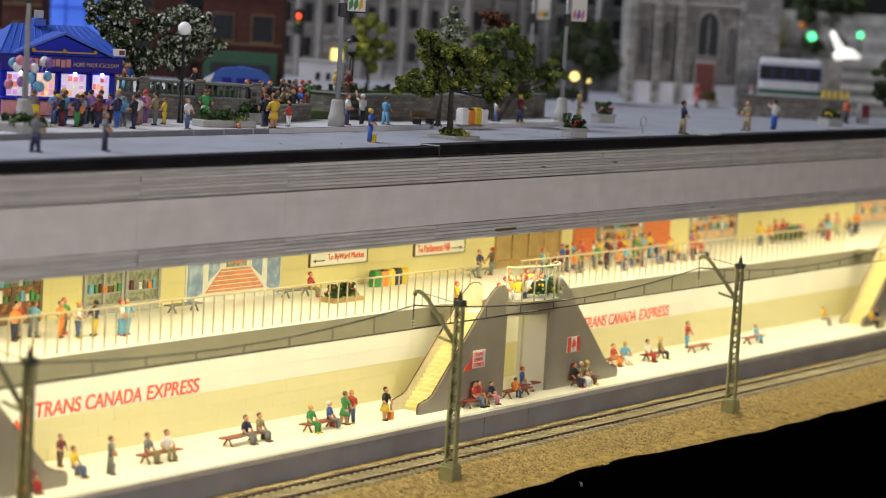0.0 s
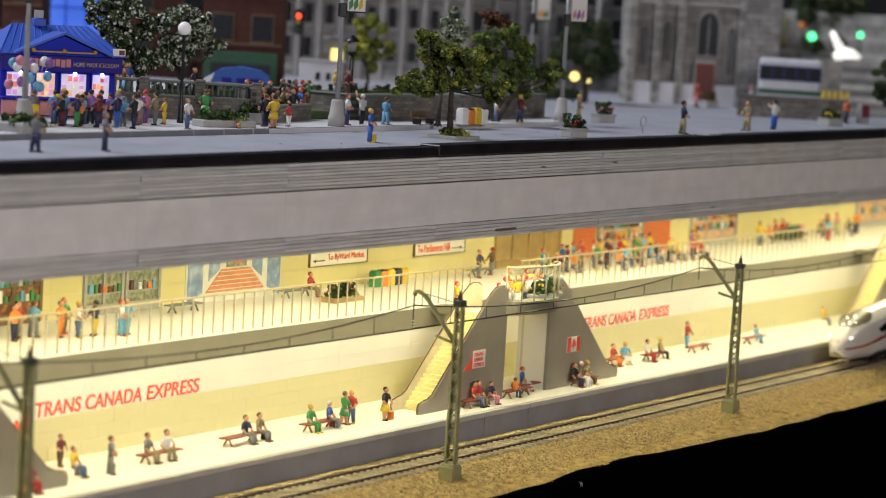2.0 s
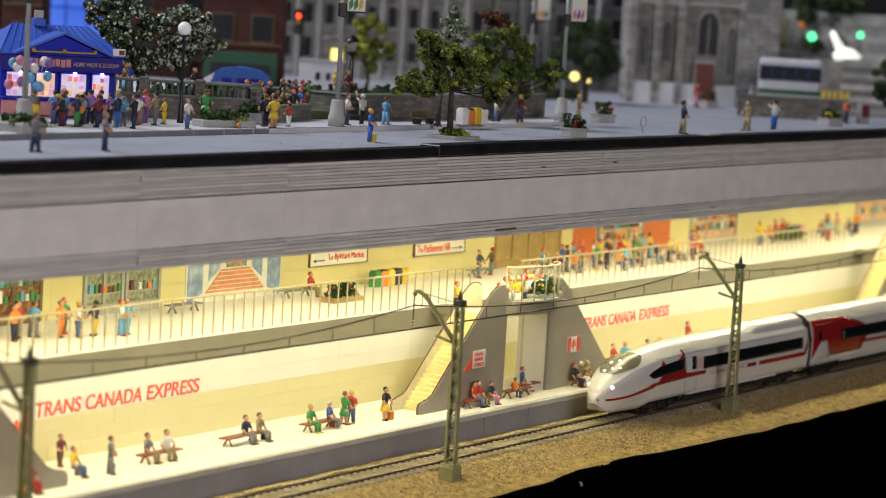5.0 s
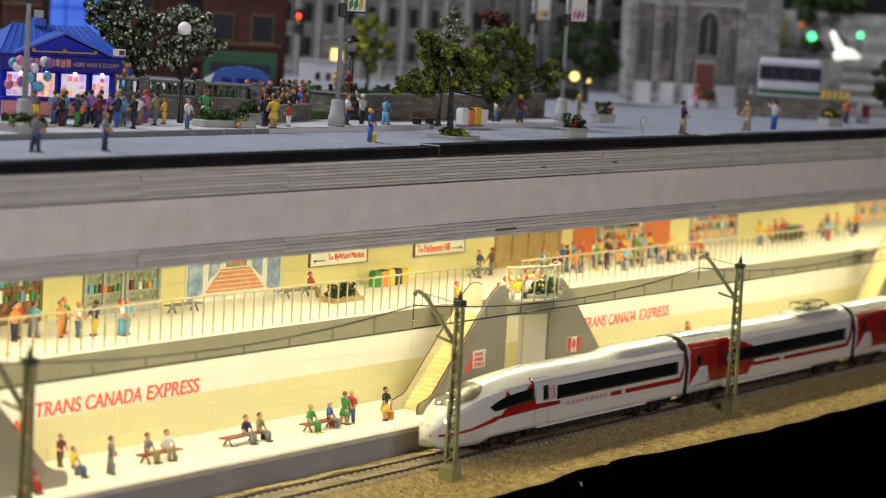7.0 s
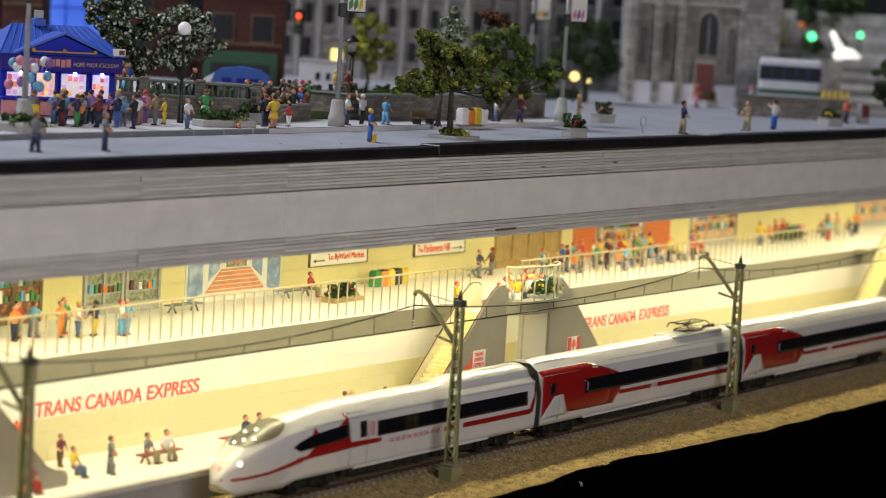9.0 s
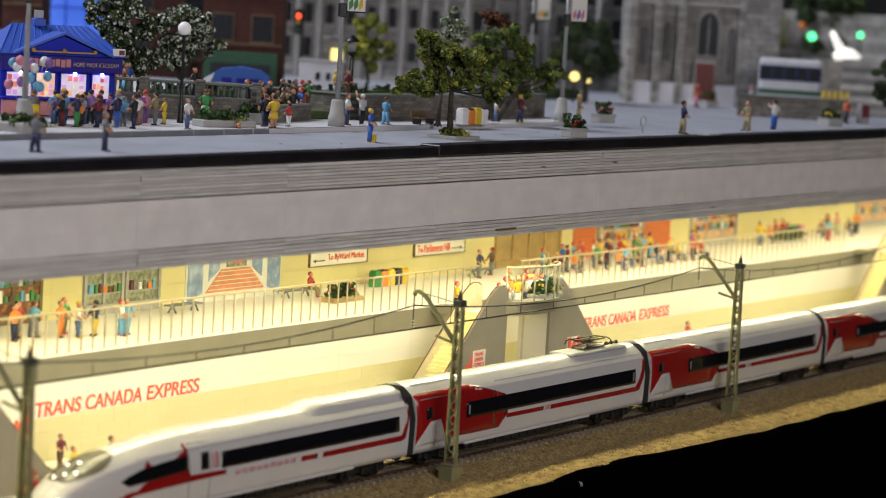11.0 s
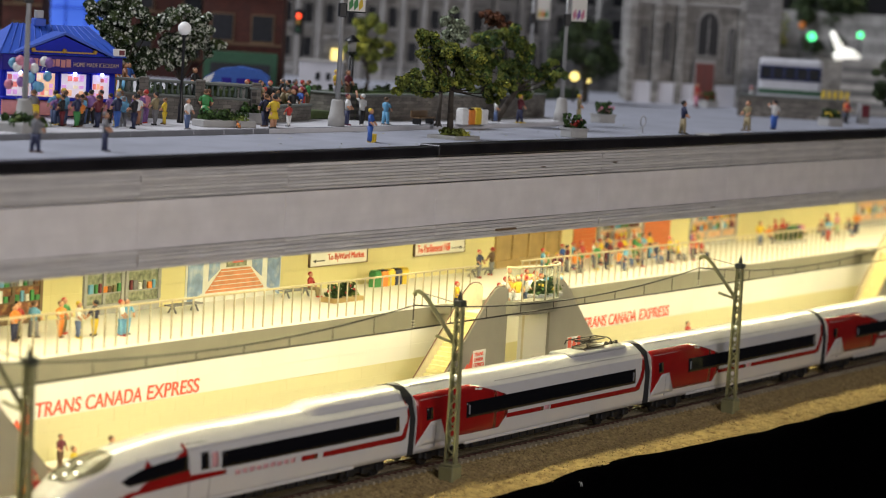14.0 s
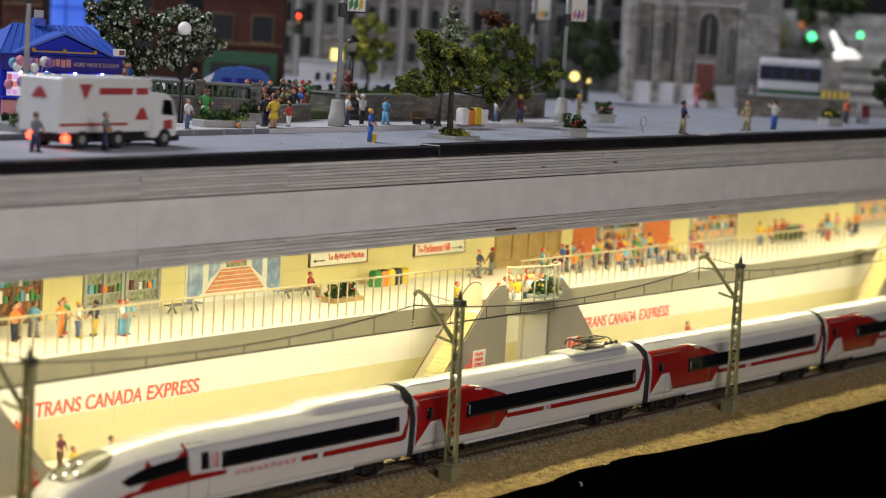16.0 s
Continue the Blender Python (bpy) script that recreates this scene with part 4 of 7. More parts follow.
        part("cab_lamp", ball(bmesh.new(), (d, y, roof_z(y, w, top) + 0.0004), 0.0009, 8), M_HEADLIGHT, car, "small bright cab lamp")
    for y in (-0.0085, 0.0085):
        d = 0.0115
        w, top, low = nose_shape(d)
        part("headlamp", ball(bmesh.new(), (nose_x(y, 0.0225) + 0.0006, y, 0.0225), 0.0013, 10), M_HEADLIGHT, car, "small white headlamp")
    bm = bmesh.new()
    for y in (-0.006, -0.001, 0.004):
        q = [bm.verts.new((nose_x(yy, zz) - 0.0003, yy, zz)) for yy, zz in ((y - 0.0013, 0.0188), (y + 0.0013, 0.0188), (y + 0.0011, 0.0208), (y - 0.0011, 0.0208))]
        bm.faces.new(q)
    part("nose_mark", bm, M_PINK, car, "small red marks on the nose")
    bogie(car, 0.072)
    bogie(car, 0.262)
    underframe(car, 0.100, 0.236)
    bellows(car, L - 0.001)
    return car


def middle_car(panto, second):
    L = 0.2760
    car = thing("train_middle_car", 0, 0, 0, 0, "white train car with large red front panel and black windows", "train car", "train cars")
    part("body", car_body(L, False), M_TRAIN_WHITE, car, "glossy white body shell")
    N = False
    part("red_panel", side_patch([(0.0005, 0.0150, 0.0432), (0.0060, 0.0155, 0.0436), (0.062, 0.0150, 0.0436), (0.088, 0.0150, 0.0376)], N, 0.0002, 24, 10), M_TRAIN_RED, car, "large red panel")
    part("red_panel_tip", side_patch([(0.088, 0.0340, 0.0376), (0.0985, 0.0342, 0.0346)], N, 0.0002), M_TRAIN_RED, car)
    part("red_panel_foot", side_patch([(0.0880, 0.0150, 0.0255), (0.0920, 0.0150, 0.0250), (0.0955, 0.0185, 0.0250), (0.1010, 0.0225, 0.0248)], N, 0.0002), M_TRAIN_RED, car)
    part("white_peak", side_patch([(0.0010, 0.0140, 0.0152), (0.0150, 0.0140, 0.0270), (0.0255, 0.0140, 0.0275), (0.0330, 0.0140, 0.0150)], N, 0.0004), M_TRAIN_WHITE, car, "white pointed door panel")
    part("door_window", side_patch([(0.0105, 0.0282, 0.0352), (0.0170, 0.0282, 0.0352)], N, 0.0004), M_TRAIN_GLASS, car)
    part("door_seam", side_patch([(0.0205, 0.0120, 0.0250), (0.0210, 0.0120, 0.0250)], N, 0.0005), M_SEAM, car)
    part("window_band", side_patch([(0.0535, 0.0248, 0.0342), (0.2625, 0.0248, 0.0342)], N, 0.0004), M_TRAIN_GLASS, car, "long black window band")
    for x in (0.0560, 0.2590):
        part("window_mark", B(x, x + 0.0010, -0.0172, -0.0166, 0.0268, 0.0322), M_PLAT_FACE, car, "tiny grey mark on the glass")
    part("red_stripe", side_patch([(0.1000, 0.0200, 0.0226), (0.1440, 0.0198, 0.0224)], N, 0.0003), M_TRAIN_RED, car)
    part("red_stripe", side_patch([(0.1530, 0.0196, 0.0224), (0.2640, 0.0192, 0.0224), (0.2690, 0.0200, 0.0280), (0.2735, 0.0270, 0.0400), (0.2757, 0.0330, 0.0425)], N, 0.0003), M_TRAIN_RED, car)
    part("notice", side_patch([(0.1455, 0.0200, 0.0226), (0.1510, 0.0200, 0.0226)], N, 0.0003), M_PINK, car)
    part("roof_joint", side_patch([(0.090, 0.0428, 0.0431), (0.275, 0.0428, 0.0431)], N, 0.00012), M_SEAM, car, "fine joint along the roof")
    part("sill", B(0.055, 0.205, -0.0160, -0.0145, 0.0088, 0.0105, bevel=0.0003), M_TRAIN_WHITE, car)
    bm = bmesh.new()
    for i in range(10):
        box(bm, 0.006 + 0.004 * i, 0.0085 + 0.004 * i, -0.0072, -0.0050, 0.0462, 0.0478)
    part("roof_vent", bm, M_TRAIN_GREY, car, "row of small roof vents")
    bogie(car, 0.034)
    bogie(car, 0.243)
    underframe(car, 0.062, 0.212)
    if panto:
        part("roof_well", B(0.190, 0.262, -0.0085, 0.0085, 0.0470, 0.0493, bevel=0.0008), M_TRAIN_GREY, car, "grey roof well")
        p = part("pantograph", B(0.212, 0.240, -0.0050, 0.0050, 0.0500, 0.0507, bevel=0.0003), M_WIRE, car, "black folded pantograph")
        for y in (-0.0045, 0.0045):
            part("frame_tube", tube(bmesh.new(), [(0.213, y, 0.0507), (0.238, y * 0.8, 0.0525), (0.212, y * 0.6, 0.0543), (0.242, y * 0.6, 0.0548)], 0.0004, 5), M_WIRE, p)
        for x in (0.210, 0.242):
            part("contact_bow", tube(bmesh.new(), [(x, -0.0085, 0.0520), (x, -0.0075, 0.0545), (x, -0.0050, 0.0556), (x, 0.0050, 0.0556), (x, 0.0075, 0.0545), (x, 0.0085, 0.0520)], 0.00045, 5), M_WIRE, p)
        for y in (-0.0045, 0.0045):
            part("bow_link", tube(bmesh.new(), [(0.210, y, 0.0556), (0.242, y, 0.0556)], 0.00035, 5), M_WIRE, p)
        for x in (0.214, 0.238):
            for y in (-0.0045, 0.0045):
                part("insulator", lathe(bmesh.new(), [(0.0010, 0.0488), (0.0014, 0.0492), (0.0009, 0.0496), (0.0013, 0.0500)], 8, 0, (x, y, 0)), M_CERAMIC, p)
        part("roof_cable", tube(bmesh.new(), [(0.240, -0.003, 0.0503), (0.256, -0.003, 0.0515), (0.264, 0.002, 0.0496)], 0.0005, 5), M_WIRE, car, "dark roof cable")
        for x in (0.252, 0.258, 0.265):
            part("cable_insulator", lathe(bmesh.new(), [(0.0012, 0.0485), (0.0016, 0.0500), (0.0010, 0.0512)], 8, 0, (x, 0.001, 0)), M_WIRE, car)
    bellows(car, L - 0.001)
    return car


car_1 = end_car()
car_2 = middle_car(True, False)
car_3 = middle_car(False, True)
car_4 = copy_thing(car_3, pose(0, 0, 0))
car_5 = copy_thing(car_3, pose(0, 0, 0))


# ---- escalator tower: two escalators meeting at a landing with a glass-railed bay ----
def balustrade(name, x_of, y0, y1, m, parent, label=""):
    """A steep side panel with rounded foot and head; x_of mirrors it."""
    pts = [(0.000, 0.0), (0.099, 0.0), (0.099, 0.0690), (0.0975, 0.0720), (0.094, 0.0735), (0.088, 0.0738), (0.083, 0.0726), (0.077, 0.0685),
           (0.015, 0.0105), (0.010, 0.0084), (0.006, 0.0077), (0.001, 0.0064), (-0.0006, 0.0040), (-0.0004, 0.0015)]
    return part(name, prism(bmesh.new(), [(x_of(x), z) for x, z in pts], y0, y1), m, parent, label)


def hand_belt(x_of, y0, y1, parent):
    path = [(0.000, 0.0005), (-0.0011, 0.0040), (0.0005, 0.0069), (0.006, 0.0083), (0.010, 0.0090), (0.015, 0.0112), (0.077, 0.0692), (0.083, 0.0733), (0.088, 0.0745), (0.094, 0.0742), (0.098, 0.0726), (0.0997, 0.0690)]
    w = (y0 + y1) / 2
    bm = bmesh.new()
    for (xa, za), (xb, zb) in zip(path, path[1:]):
        frustum(bm, (x_of(xa), w, za), (x_of(xb), w, zb), 0.00045, 0.00045, 6)
    return part("hand_belt", bm, M_HANDBELT, parent, "thin brown hand belt")


def escalator(tower, mirror):
    x_of = (lambda x: 0.2535 - x) if mirror else (lambda x: x)
    esc = new("escalator")
    esc.parent = tower
    esc["label"] = "cream escalator with yellow steps and grey side panel"
    p = balustrade("front_panel", x_of, 0.0, 0.0020, M_GREY, esc, "grey triangular side panel")
    hand_belt(x_of, 0.0, 0.0020, p)
    q = balustrade("rear_panel", x_of, 0.0195, 0.0212, M_ESC, esc, "cream inner side panel")
    hand_belt(x_of, 0.0195, 0.0212, q)
    n = 22
    for i in range(n):
        x = 0.012 + 0.064 * i / n
        z = 0.0569 * (i + 1) / n
        a, b = x_of(x), x_of(x + 0.064 / n + 0.0004)
        ob = B(min(a, b), max(a, b), 0.0021, 0.0194, max(0, z - 0.006), z, bevel=0.0002)
        part("step", ob, M_STEP, esc)
    a, b = x_of(0.0765), x_of(0.099)
    part("landing", B(min(a, b), max(a, b), 0.0021, 0.0194, 0.0530, 0.0569), M_PLATFORM, esc)
    return p


def tower(x, sign):
    t = thing("escalator_tower", x, 0.0450, PZ, 0, "pair of steep escalators meeting at a glass-railed landing", "escalator", "escalator towers")
    p = escalator(t, False)
    escalator(t, True)
    # landing deck and its round bay
    part("end_panel", B(0.1546, 0.1560, 0.0022, 0.0240, 0.0, 0.0525), M_WHITE_BAND, t, "cream end panel")
    part("landing_deck", B(0.0995, 0.154, 0.0022, 0.0165, 0.0525, 0.0569), M_WHITE_BAND, t)
    for a, b in ((0.0810, 0.0985), (0.1550, 0.1725)):
        part("gangway", B(a, b, 0.0215, WY - 0.0457, 0.0525, 0.0569), M_SLAB, t)
    bm = bmesh.new()
    arc = [(0.127 + 0.030 * math.cos(a), -0.012 * math.sin(a) ** 0.8 if math.sin(a) > 0 else 0.0) for a in (math.pi * k / 14 for k in range(15))]
    for zz0, zz1 in ((0.0555, 0.0640),):
        lo = [bm.verts.new((px, py, zz0)) for px, py in arc]
        hi = [bm.verts.new((px, py, zz1)) for px, py in arc]
        bm.faces.new(lo)
        bm.faces.new(hi)
        for i in range(len(arc)):
            bm.faces.new((lo[i], lo[(i + 1) % len(arc)], hi[(i + 1) % len(arc)], hi[i]))
    part("bay_floor", bm, M_SLAB, t, "dark grey rounded bay")
    for k in (0, 3, 5, 7, 9, 11, 14):
        px, py = arc[k]
        part("bay_post", frustum(bmesh.new(), (px, py + 0.0008, 0.0640), (px, py + 0.0008, 0.0860), 0.0006, 0.0005, 6), M_POST, t)
    bm = bmesh.new()
    for (xa, ya), (xb, yb) in zip(arc, arc[1:]):
        q = [bm.verts.new((px, py + 0.0008, pz)) for px, py, pz in ((xa, ya, 0.0645), (xb, yb, 0.0645), (xb, yb, 0.0855), (xa, ya, 0.0855))]
        bm.faces.new(q)
    bmesh.ops.remove_doubles(bm, verts=bm.verts[:], dist=1e-6)
    r = bmesh.ops.extrude_face_region(bm, geom=bm.faces[:])
    bmesh.ops.translate(bm, vec=(0, 0.0004, 0), verts=[v for v in r["geom"] if isinstance(v, bmesh.types.BMVert)])
    part("bay_glass", bm, M_GLASS, t, "clear curved glass panel").visible_shadow = False
    part("bay_rail", tube(bmesh.new(), [(px, py + 0.0008, 0.0862) for px, py in arc], 0.0007, 6), M_HANDRAIL, t, "pale curved handrail")
    part("shaft", B(0.150, 0.1545, 0.037, 0.046, 0.0, 0.0525, bevel=0.0004), M_WHITE_BAND, t, "cream lift shaft between the escalators")
    part("shaft_trim", B(0.1485, 0.1500, 0.0370, 0.046, 0.0, 0.0525), M_HANDRAIL, t)
    if sign:
        s = part("sign_plate", B(0.0590, 0.0740, -0.0006, -0.0001, 0.0235, 0.0350, bevel=0.0002), M_SIGN_WHITE, p, "white station name plate")
        for k, word in enumerate(("EXPRESS", "CANADA", "TRANS")):
            lettering("name_line", word, 0.0024, M_RED_LETTER, s, 0.0600, -0.0007, 0.0245 + 0.0034 * k, 0, 0.0108 if k else 0.0122)
        part("red_peak", prism(bmesh.new(), [(0.0490, 0.0228), (0.0530, 0.0270), (0.0545, 0.0255), (0.0585, 0.0330), (0.0590, 0.0228)], -0.0005, -0.0001), M_RED_LETTER, p, "red pointed emblem")
        f = part("flag_plate", B(0.1795, 0.1965, -0.0006, -0.0001, 0.0230, 0.0335), M_SIGN_WHITE, t, "red and white flag with a leaf")
        for x0, x1 in ((0.1797, 0.1838), (0.1922, 0.1963)):
            part("red_bar", B(x0, x1, -0.0010, -0.0005, 0.0232, 0.0333), M_RED_LETTER, f)
        part("leaf", prism(bmesh.new(), [(0.1880 + dx * 0.0033, 0.0283 + dz * 0.0036) for dx, dz in
             ((0, -1), (0.1, -0.4), (0.8, -0.5), (0.6, -0.1), (1, 0.2), (0.45, 0.2), (0.4, 0.6), (0, 1), (-0.4, 0.6), (-0.45, 0.2), (-1, 0.2), (-0.6, -0.1), (-0.8, -0.5), (-0.1, -0.4))], -0.0010, -0.0005), M_RED_LETTER, f)
    return t


tower(0.100, True)
tower(-0.480, True)
tower(0.785, True)

# ---- railing along the concourse edge ----
rail = thing("concourse_railing", 0, WY + 0.0018, BZ, 0, "pale handrail on thin posts along the concourse edge", "railing")
for a, b in ((-0.45, 0.241), (0.297, 0.855), (0.968, 1.75)):
    part("handrail", B(a, b, -0.0007, 0.0007, 0.0214, 0.0226, bevel=0.0003), M_HANDRAIL, rail)
pm = None
for i in range(230):
    x = -0.45 + 0.0096 * i
    if 0.241 < x < 0.297 or 0.855 < x < 0.968:
        continue
    if pm is None:
        ob = part("post", B(-0.00036, 0.00036, -0.00036, 0.00036, -0.0008, 0.0214), M_POST, rail)
        pm = ob.data
    else:
        ob = new("post", pm)
        ob.parent = rail
    ob.location = (x, 0, 0)


# ---- benches ----
def bench(m, seat, legs, label, length=0.030):
    t = thing("bench", 0, 0, 0, 0, label, "bench", "station benches")
    for k in range(3):
        part("plank", B(-length / 2, length / 2, -0.0034 + 0.0024 * k, -0.0014 + 0.0024 * k, 0.0044, 0.0052, bevel=0.0002), seat, t)
    for x in (-length * 0.36, length * 0.36):
        for sy in (-1, 1):
            part("leg", frustum(bmesh.new(), (x, sy * 0.0030, 0), (x, sy * 0.0004, 0.0044), 0.00065, 0.00065, 5), legs, t)
    t.matrix_world = m
    return t


RED_BENCH = "dark red plank bench on tan splayed legs on the white platform"
b0 = bench(pose(-0.139, 0.056, PZ, 0, 0, 2), M_BENCH_RED, M_BENCH_LEG, RED_BENCH, 0.034)
for x, y in ((-0.064, 0.058), (0.009, 0.0555), (0.248, 0.052), (0.215, 0.044), (0.404, 0.072), (0.450, 0.067), (0.521, 0.066), (0.606, 0.061), (0.160, 0.0405), (0.298, 0.0405)):
    copy_thing(b0, pose(x, y, PZ, 0, 0, 2))
g0 = bench(pose(0.012, 0.163, BZ, 0, 0, 0), CLOTH["grey"], CLOTH["grey"], "dark grey bench against the yellow concourse wall", 0.030)
for x, y in ((0.135, 0.168), (0.360, 0.166), (0.965, 0.166)):
    copy_thing(g0, pose(x, y, BZ))

# ---- figures on the platform ----
P = "the platform"
figure(-0.192, 0.080, PZ, 0, "maroon", "brown", sit=False, h=0.017)
figure(-0.207, 0.058, PZ, 20, "yellow", "denim", sit=True, bag="grey")
figure(-0.188, 0.049, PZ, 40, "grey", "grey", bag="grey")
figure(-0.147, 0.058, PZ, 10, "grey", "khaki", sit=True)
figure(-0.132, 0.057, PZ, -20, "white", "khaki", sit=True)
figure(-0.060, 0.058, PZ, 0, "navy", "grey", sit=True)
figure(-0.047, 0.058, PZ, 10, "khaki", "grey", sit=True, bag="black")
figure(0.000, 0.056, PZ, 0, "green", "green", sit=True, hair="yellow")
figure(0.019, 0.056, PZ, 20, "blue", "grey", sit=True, hair="white", bag="red")
figure(0.035, 0.056, PZ, 70, "green", "green", skirt=True, h=0.020)
figure(0.041, 0.0555, PZ, -80, "red", "denim", hair="yellow")
figure(0.068, 0.049, PZ, 0, "black", "yellow", skirt=True, hair="black", bag="orange")
figure(0.158, 0.0415, PZ, 10, "red", "denim", sit=True, hair="black")
figure(0.163, 0.0415, PZ, -10, "red", "khaki", sit=True, hair="black")
figure(0.177, 0.0405, PZ, 0, "navy", "pink", sit=True, hair="black", h=0.017)
figure(0.208, 0.041, PZ, 90, "orange", "denim", h=0.016, sit=True)
figure(0.240, 0.055, PZ, 30, "blue", "white", sit=True, hair="red")
figure(0.286, 0.0415, PZ, 0, "black", "navy", sit=True, hair="red")
figure(0.296, 0.0415, PZ, 0, "khaki", "white", sit=True, hair="white")
figure(0.304, 0.0415, PZ, 15, "khaki", "brown", sit=True, hair="yellow")
figure(0.396, 0.072, PZ, 0, "red", "orange", sit=True)
figure(0.412, 0.071, PZ, -30, "sky", "white", sit=True, hair="yellow")
figure(0.439, 0.067, PZ, 0, "white", "red", sit=True, hair="black")
figure(0.459, 0.067, PZ, 20, "khaki", "navy", sit=True, hair="yellow")
figure(0.530, 0.081, PZ, 0, "red", "sky")
figure(0.609, 0.061, PZ, 0, "sky", "sky", sit=True, h=0.017)
figure(0.767, 0.074, PZ, 0, "yellow", "grey", sit=True)
figure(0.792, 0.041, PZ, 0, "yellow", "black", sit=True)
figure(0.802, 0.041, PZ, 0, "navy", "khaki", sit=True)
figure(-0.262, 0.050, PZ, 0, "red", "orange", sit=True)
figure(-0.254, 0.046, PZ, 0, "red", "red", sit=True)
figure(-0.250, 0.056, PZ, 0, "grey", "red")

# ---- figures and things on the concourse ----
C = "the concourse"
figure(0.148, 0.166, BZ, 10, "red", "khaki", sit=True, hair="red", where=C)
for x, y, top, low, hair, rz in ((-0.099, 0.120, "white", "sky", "red", 30), (-0.093, 0.121, "sky", "sky", "grey", -20), (-0.112, 0.128, "navy", "yellow", "black", 180), (-0.126, 0.128, "white", "denim", "yellow", 20),
                                 (-0.121, 0.143, "green", "khaki", "red", 0), (-0.133, 0.135, "orange", "orange", "brown", 0), (-0.146, 0.143, "sky", "grey", "brown", 90), (-0.155, 0.147, "red", "khaki", "black", 0),
                                 (-0.165, 0.140, "orange", "navy", "brown", 0), (-0.175, 0.150, "brown", "red", "yellow", 0),
                                 (0.348, 0.160, "navy", "grey", "red", 0), (0.372, 0.164, "brown", "grey", "red", 180), (0.449, 0.149, "blue", "denim", "red", 0),
                                 (0.469, 0.151, "sky", "denim", "red", 20), (0.485, 0.153, "red", "grey", "red", 0), (0.500, 0.150, "white", "denim", "red", 0), (0.518, 0.155, "yellow", "grey", "red", 10),
                                 (0.530, 0.156, "navy", "maroon", "black", 0), (0.546, 0.153, "red", "khaki", "red", 0), (0.560, 0.157, "yellow", "black", "red", 0), (0.576, 0.156, "green", "yellow", "red", 0),
                                 (0.594, 0.158, "sky", "grey", "brown", 0), (0.605, 0.158, "yellow", "navy", "black", 0), (0.664, 0.150, "violet", "pink", "black", 0), (0.676, 0.152, "khaki", "orange", "brown", 0),
                                 (0.815, 0.160, "maroon", "red", "brown", 0), (0.845, 0.160, "red", "grey", "red", 0), (0.960, 0.162, "black", "grey", "red", 0), (0.985, 0.163, "pink", "green", "red", 0)):
    figure(x, y, BZ, rz, top, low, hair=hair, where=C)
for x, y, top, low, hair, rz in ((0.206, 0.053, "sky", "sky", "black", 60), (0.212, 0.060, "orange", "denim", "red", 0), (0.216, 0.058, "white", "grey", "red", 0),
                                 (0.232, 0.058, "yellow", "white", "yellow", 0), (0.245, 0.056, "white", "orange", "yellow", 30), (0.262, 0.083, "khaki", "grey", "red", 0),
                                 (0.270, 0.074, "orange", "brown", "red", 0), (0.240, 0.062, "grey", "navy", "red", 0), (0.268, 0.066, "orange", "grey", "red", 0), (0.192, 0.080, "yellow", "black", "red", 20)):
    y = min(y, 0.0595) if 0.214 < x < 0.256 else y
    figure(x, y, BZ - (0.0 if x > 0.214 else 0.004), rz, top, low, hair=hair, where=C)
rng = random.Random(33)
TOPS = ("orange", "red", "yellow", "white", "sky", "green", "maroon", "navy")
for i in range(20):
    figure(0.405 + 0.0125 * i + rng.uniform(-0.004, 0.004), rng.uniform(0.128, 0.148), BZ, rng.uniform(-40, 40), rng.choice(TOPS), rng.choice(("navy", "brown", "grey", "denim")), hair=rng.choice(("brown", "red", "black", "yellow")), where=C, sit=i % 3 > 0)
for i in range(9):
    figure(0.80 + 0.028 * i + rng.uniform(-0.008, 0.008), rng.uniform(0.140, 0.165), BZ, rng.uniform(-40, 40), rng.choice(TOPS), rng.choice(("navy", "brown", "red", "denim")), hair=rng.choice(("brown", "red", "black")), where=C, sit=i % 2 > 0)
for x, y, top in ((0.2235, 0.0590, "orange"), (0.2260, 0.0545, "yellow"), (0.2370, 0.0535, "white"), (0.2510, 0.0590, "orange"), (0.2560, 0.0545, "white")):
    figure(x, y, BZ, rng.uniform(-60, 60), top, rng.choice(("denim", "white", "brown")), hair=rng.choice(("yellow", "red", "brown")), where=C)


def clump(bm, c, r, count, leaf, rng, flat=1.0, mi=0, mis=None):
    """A cluster of small tilted leaf flakes on and in an uneven ball."""
    for _ in range(count):
        d = Vector((rng.gauss(0, 1), rng.gauss(0, 1), rng.gauss(0, 1))).normalized()
        k = rng.random() ** 0.35
        p = Vector(c) + Vector((d.x * r * k, d.y * r * k, d.z * r * k * flat))
        n = (d + Vector((rng.uniform(-1, 1), rng.uniform(-1, 1), rng.uniform(-0.3, 1)))).normalized()
        q = n.to_track_quat("Z", "Y")
        s = leaf * rng.uniform(0.6, 1.4)
        a0 = rng.uniform(0, 6.28)
        vs = [bm.verts.new(p + q @ Vector((s * math.cos(a0 + a) * e, s * math.sin(a0 + a), s * 0.35 * h))) for a, e, h in ((0, 1, 0), (1.5, 1, 0.6), (3.1, 1, 0), (4.6, 1, 0.6))]
        f = bm.faces.new(vs)
        f.material_index = mi if not mis else rng.choice(mis)


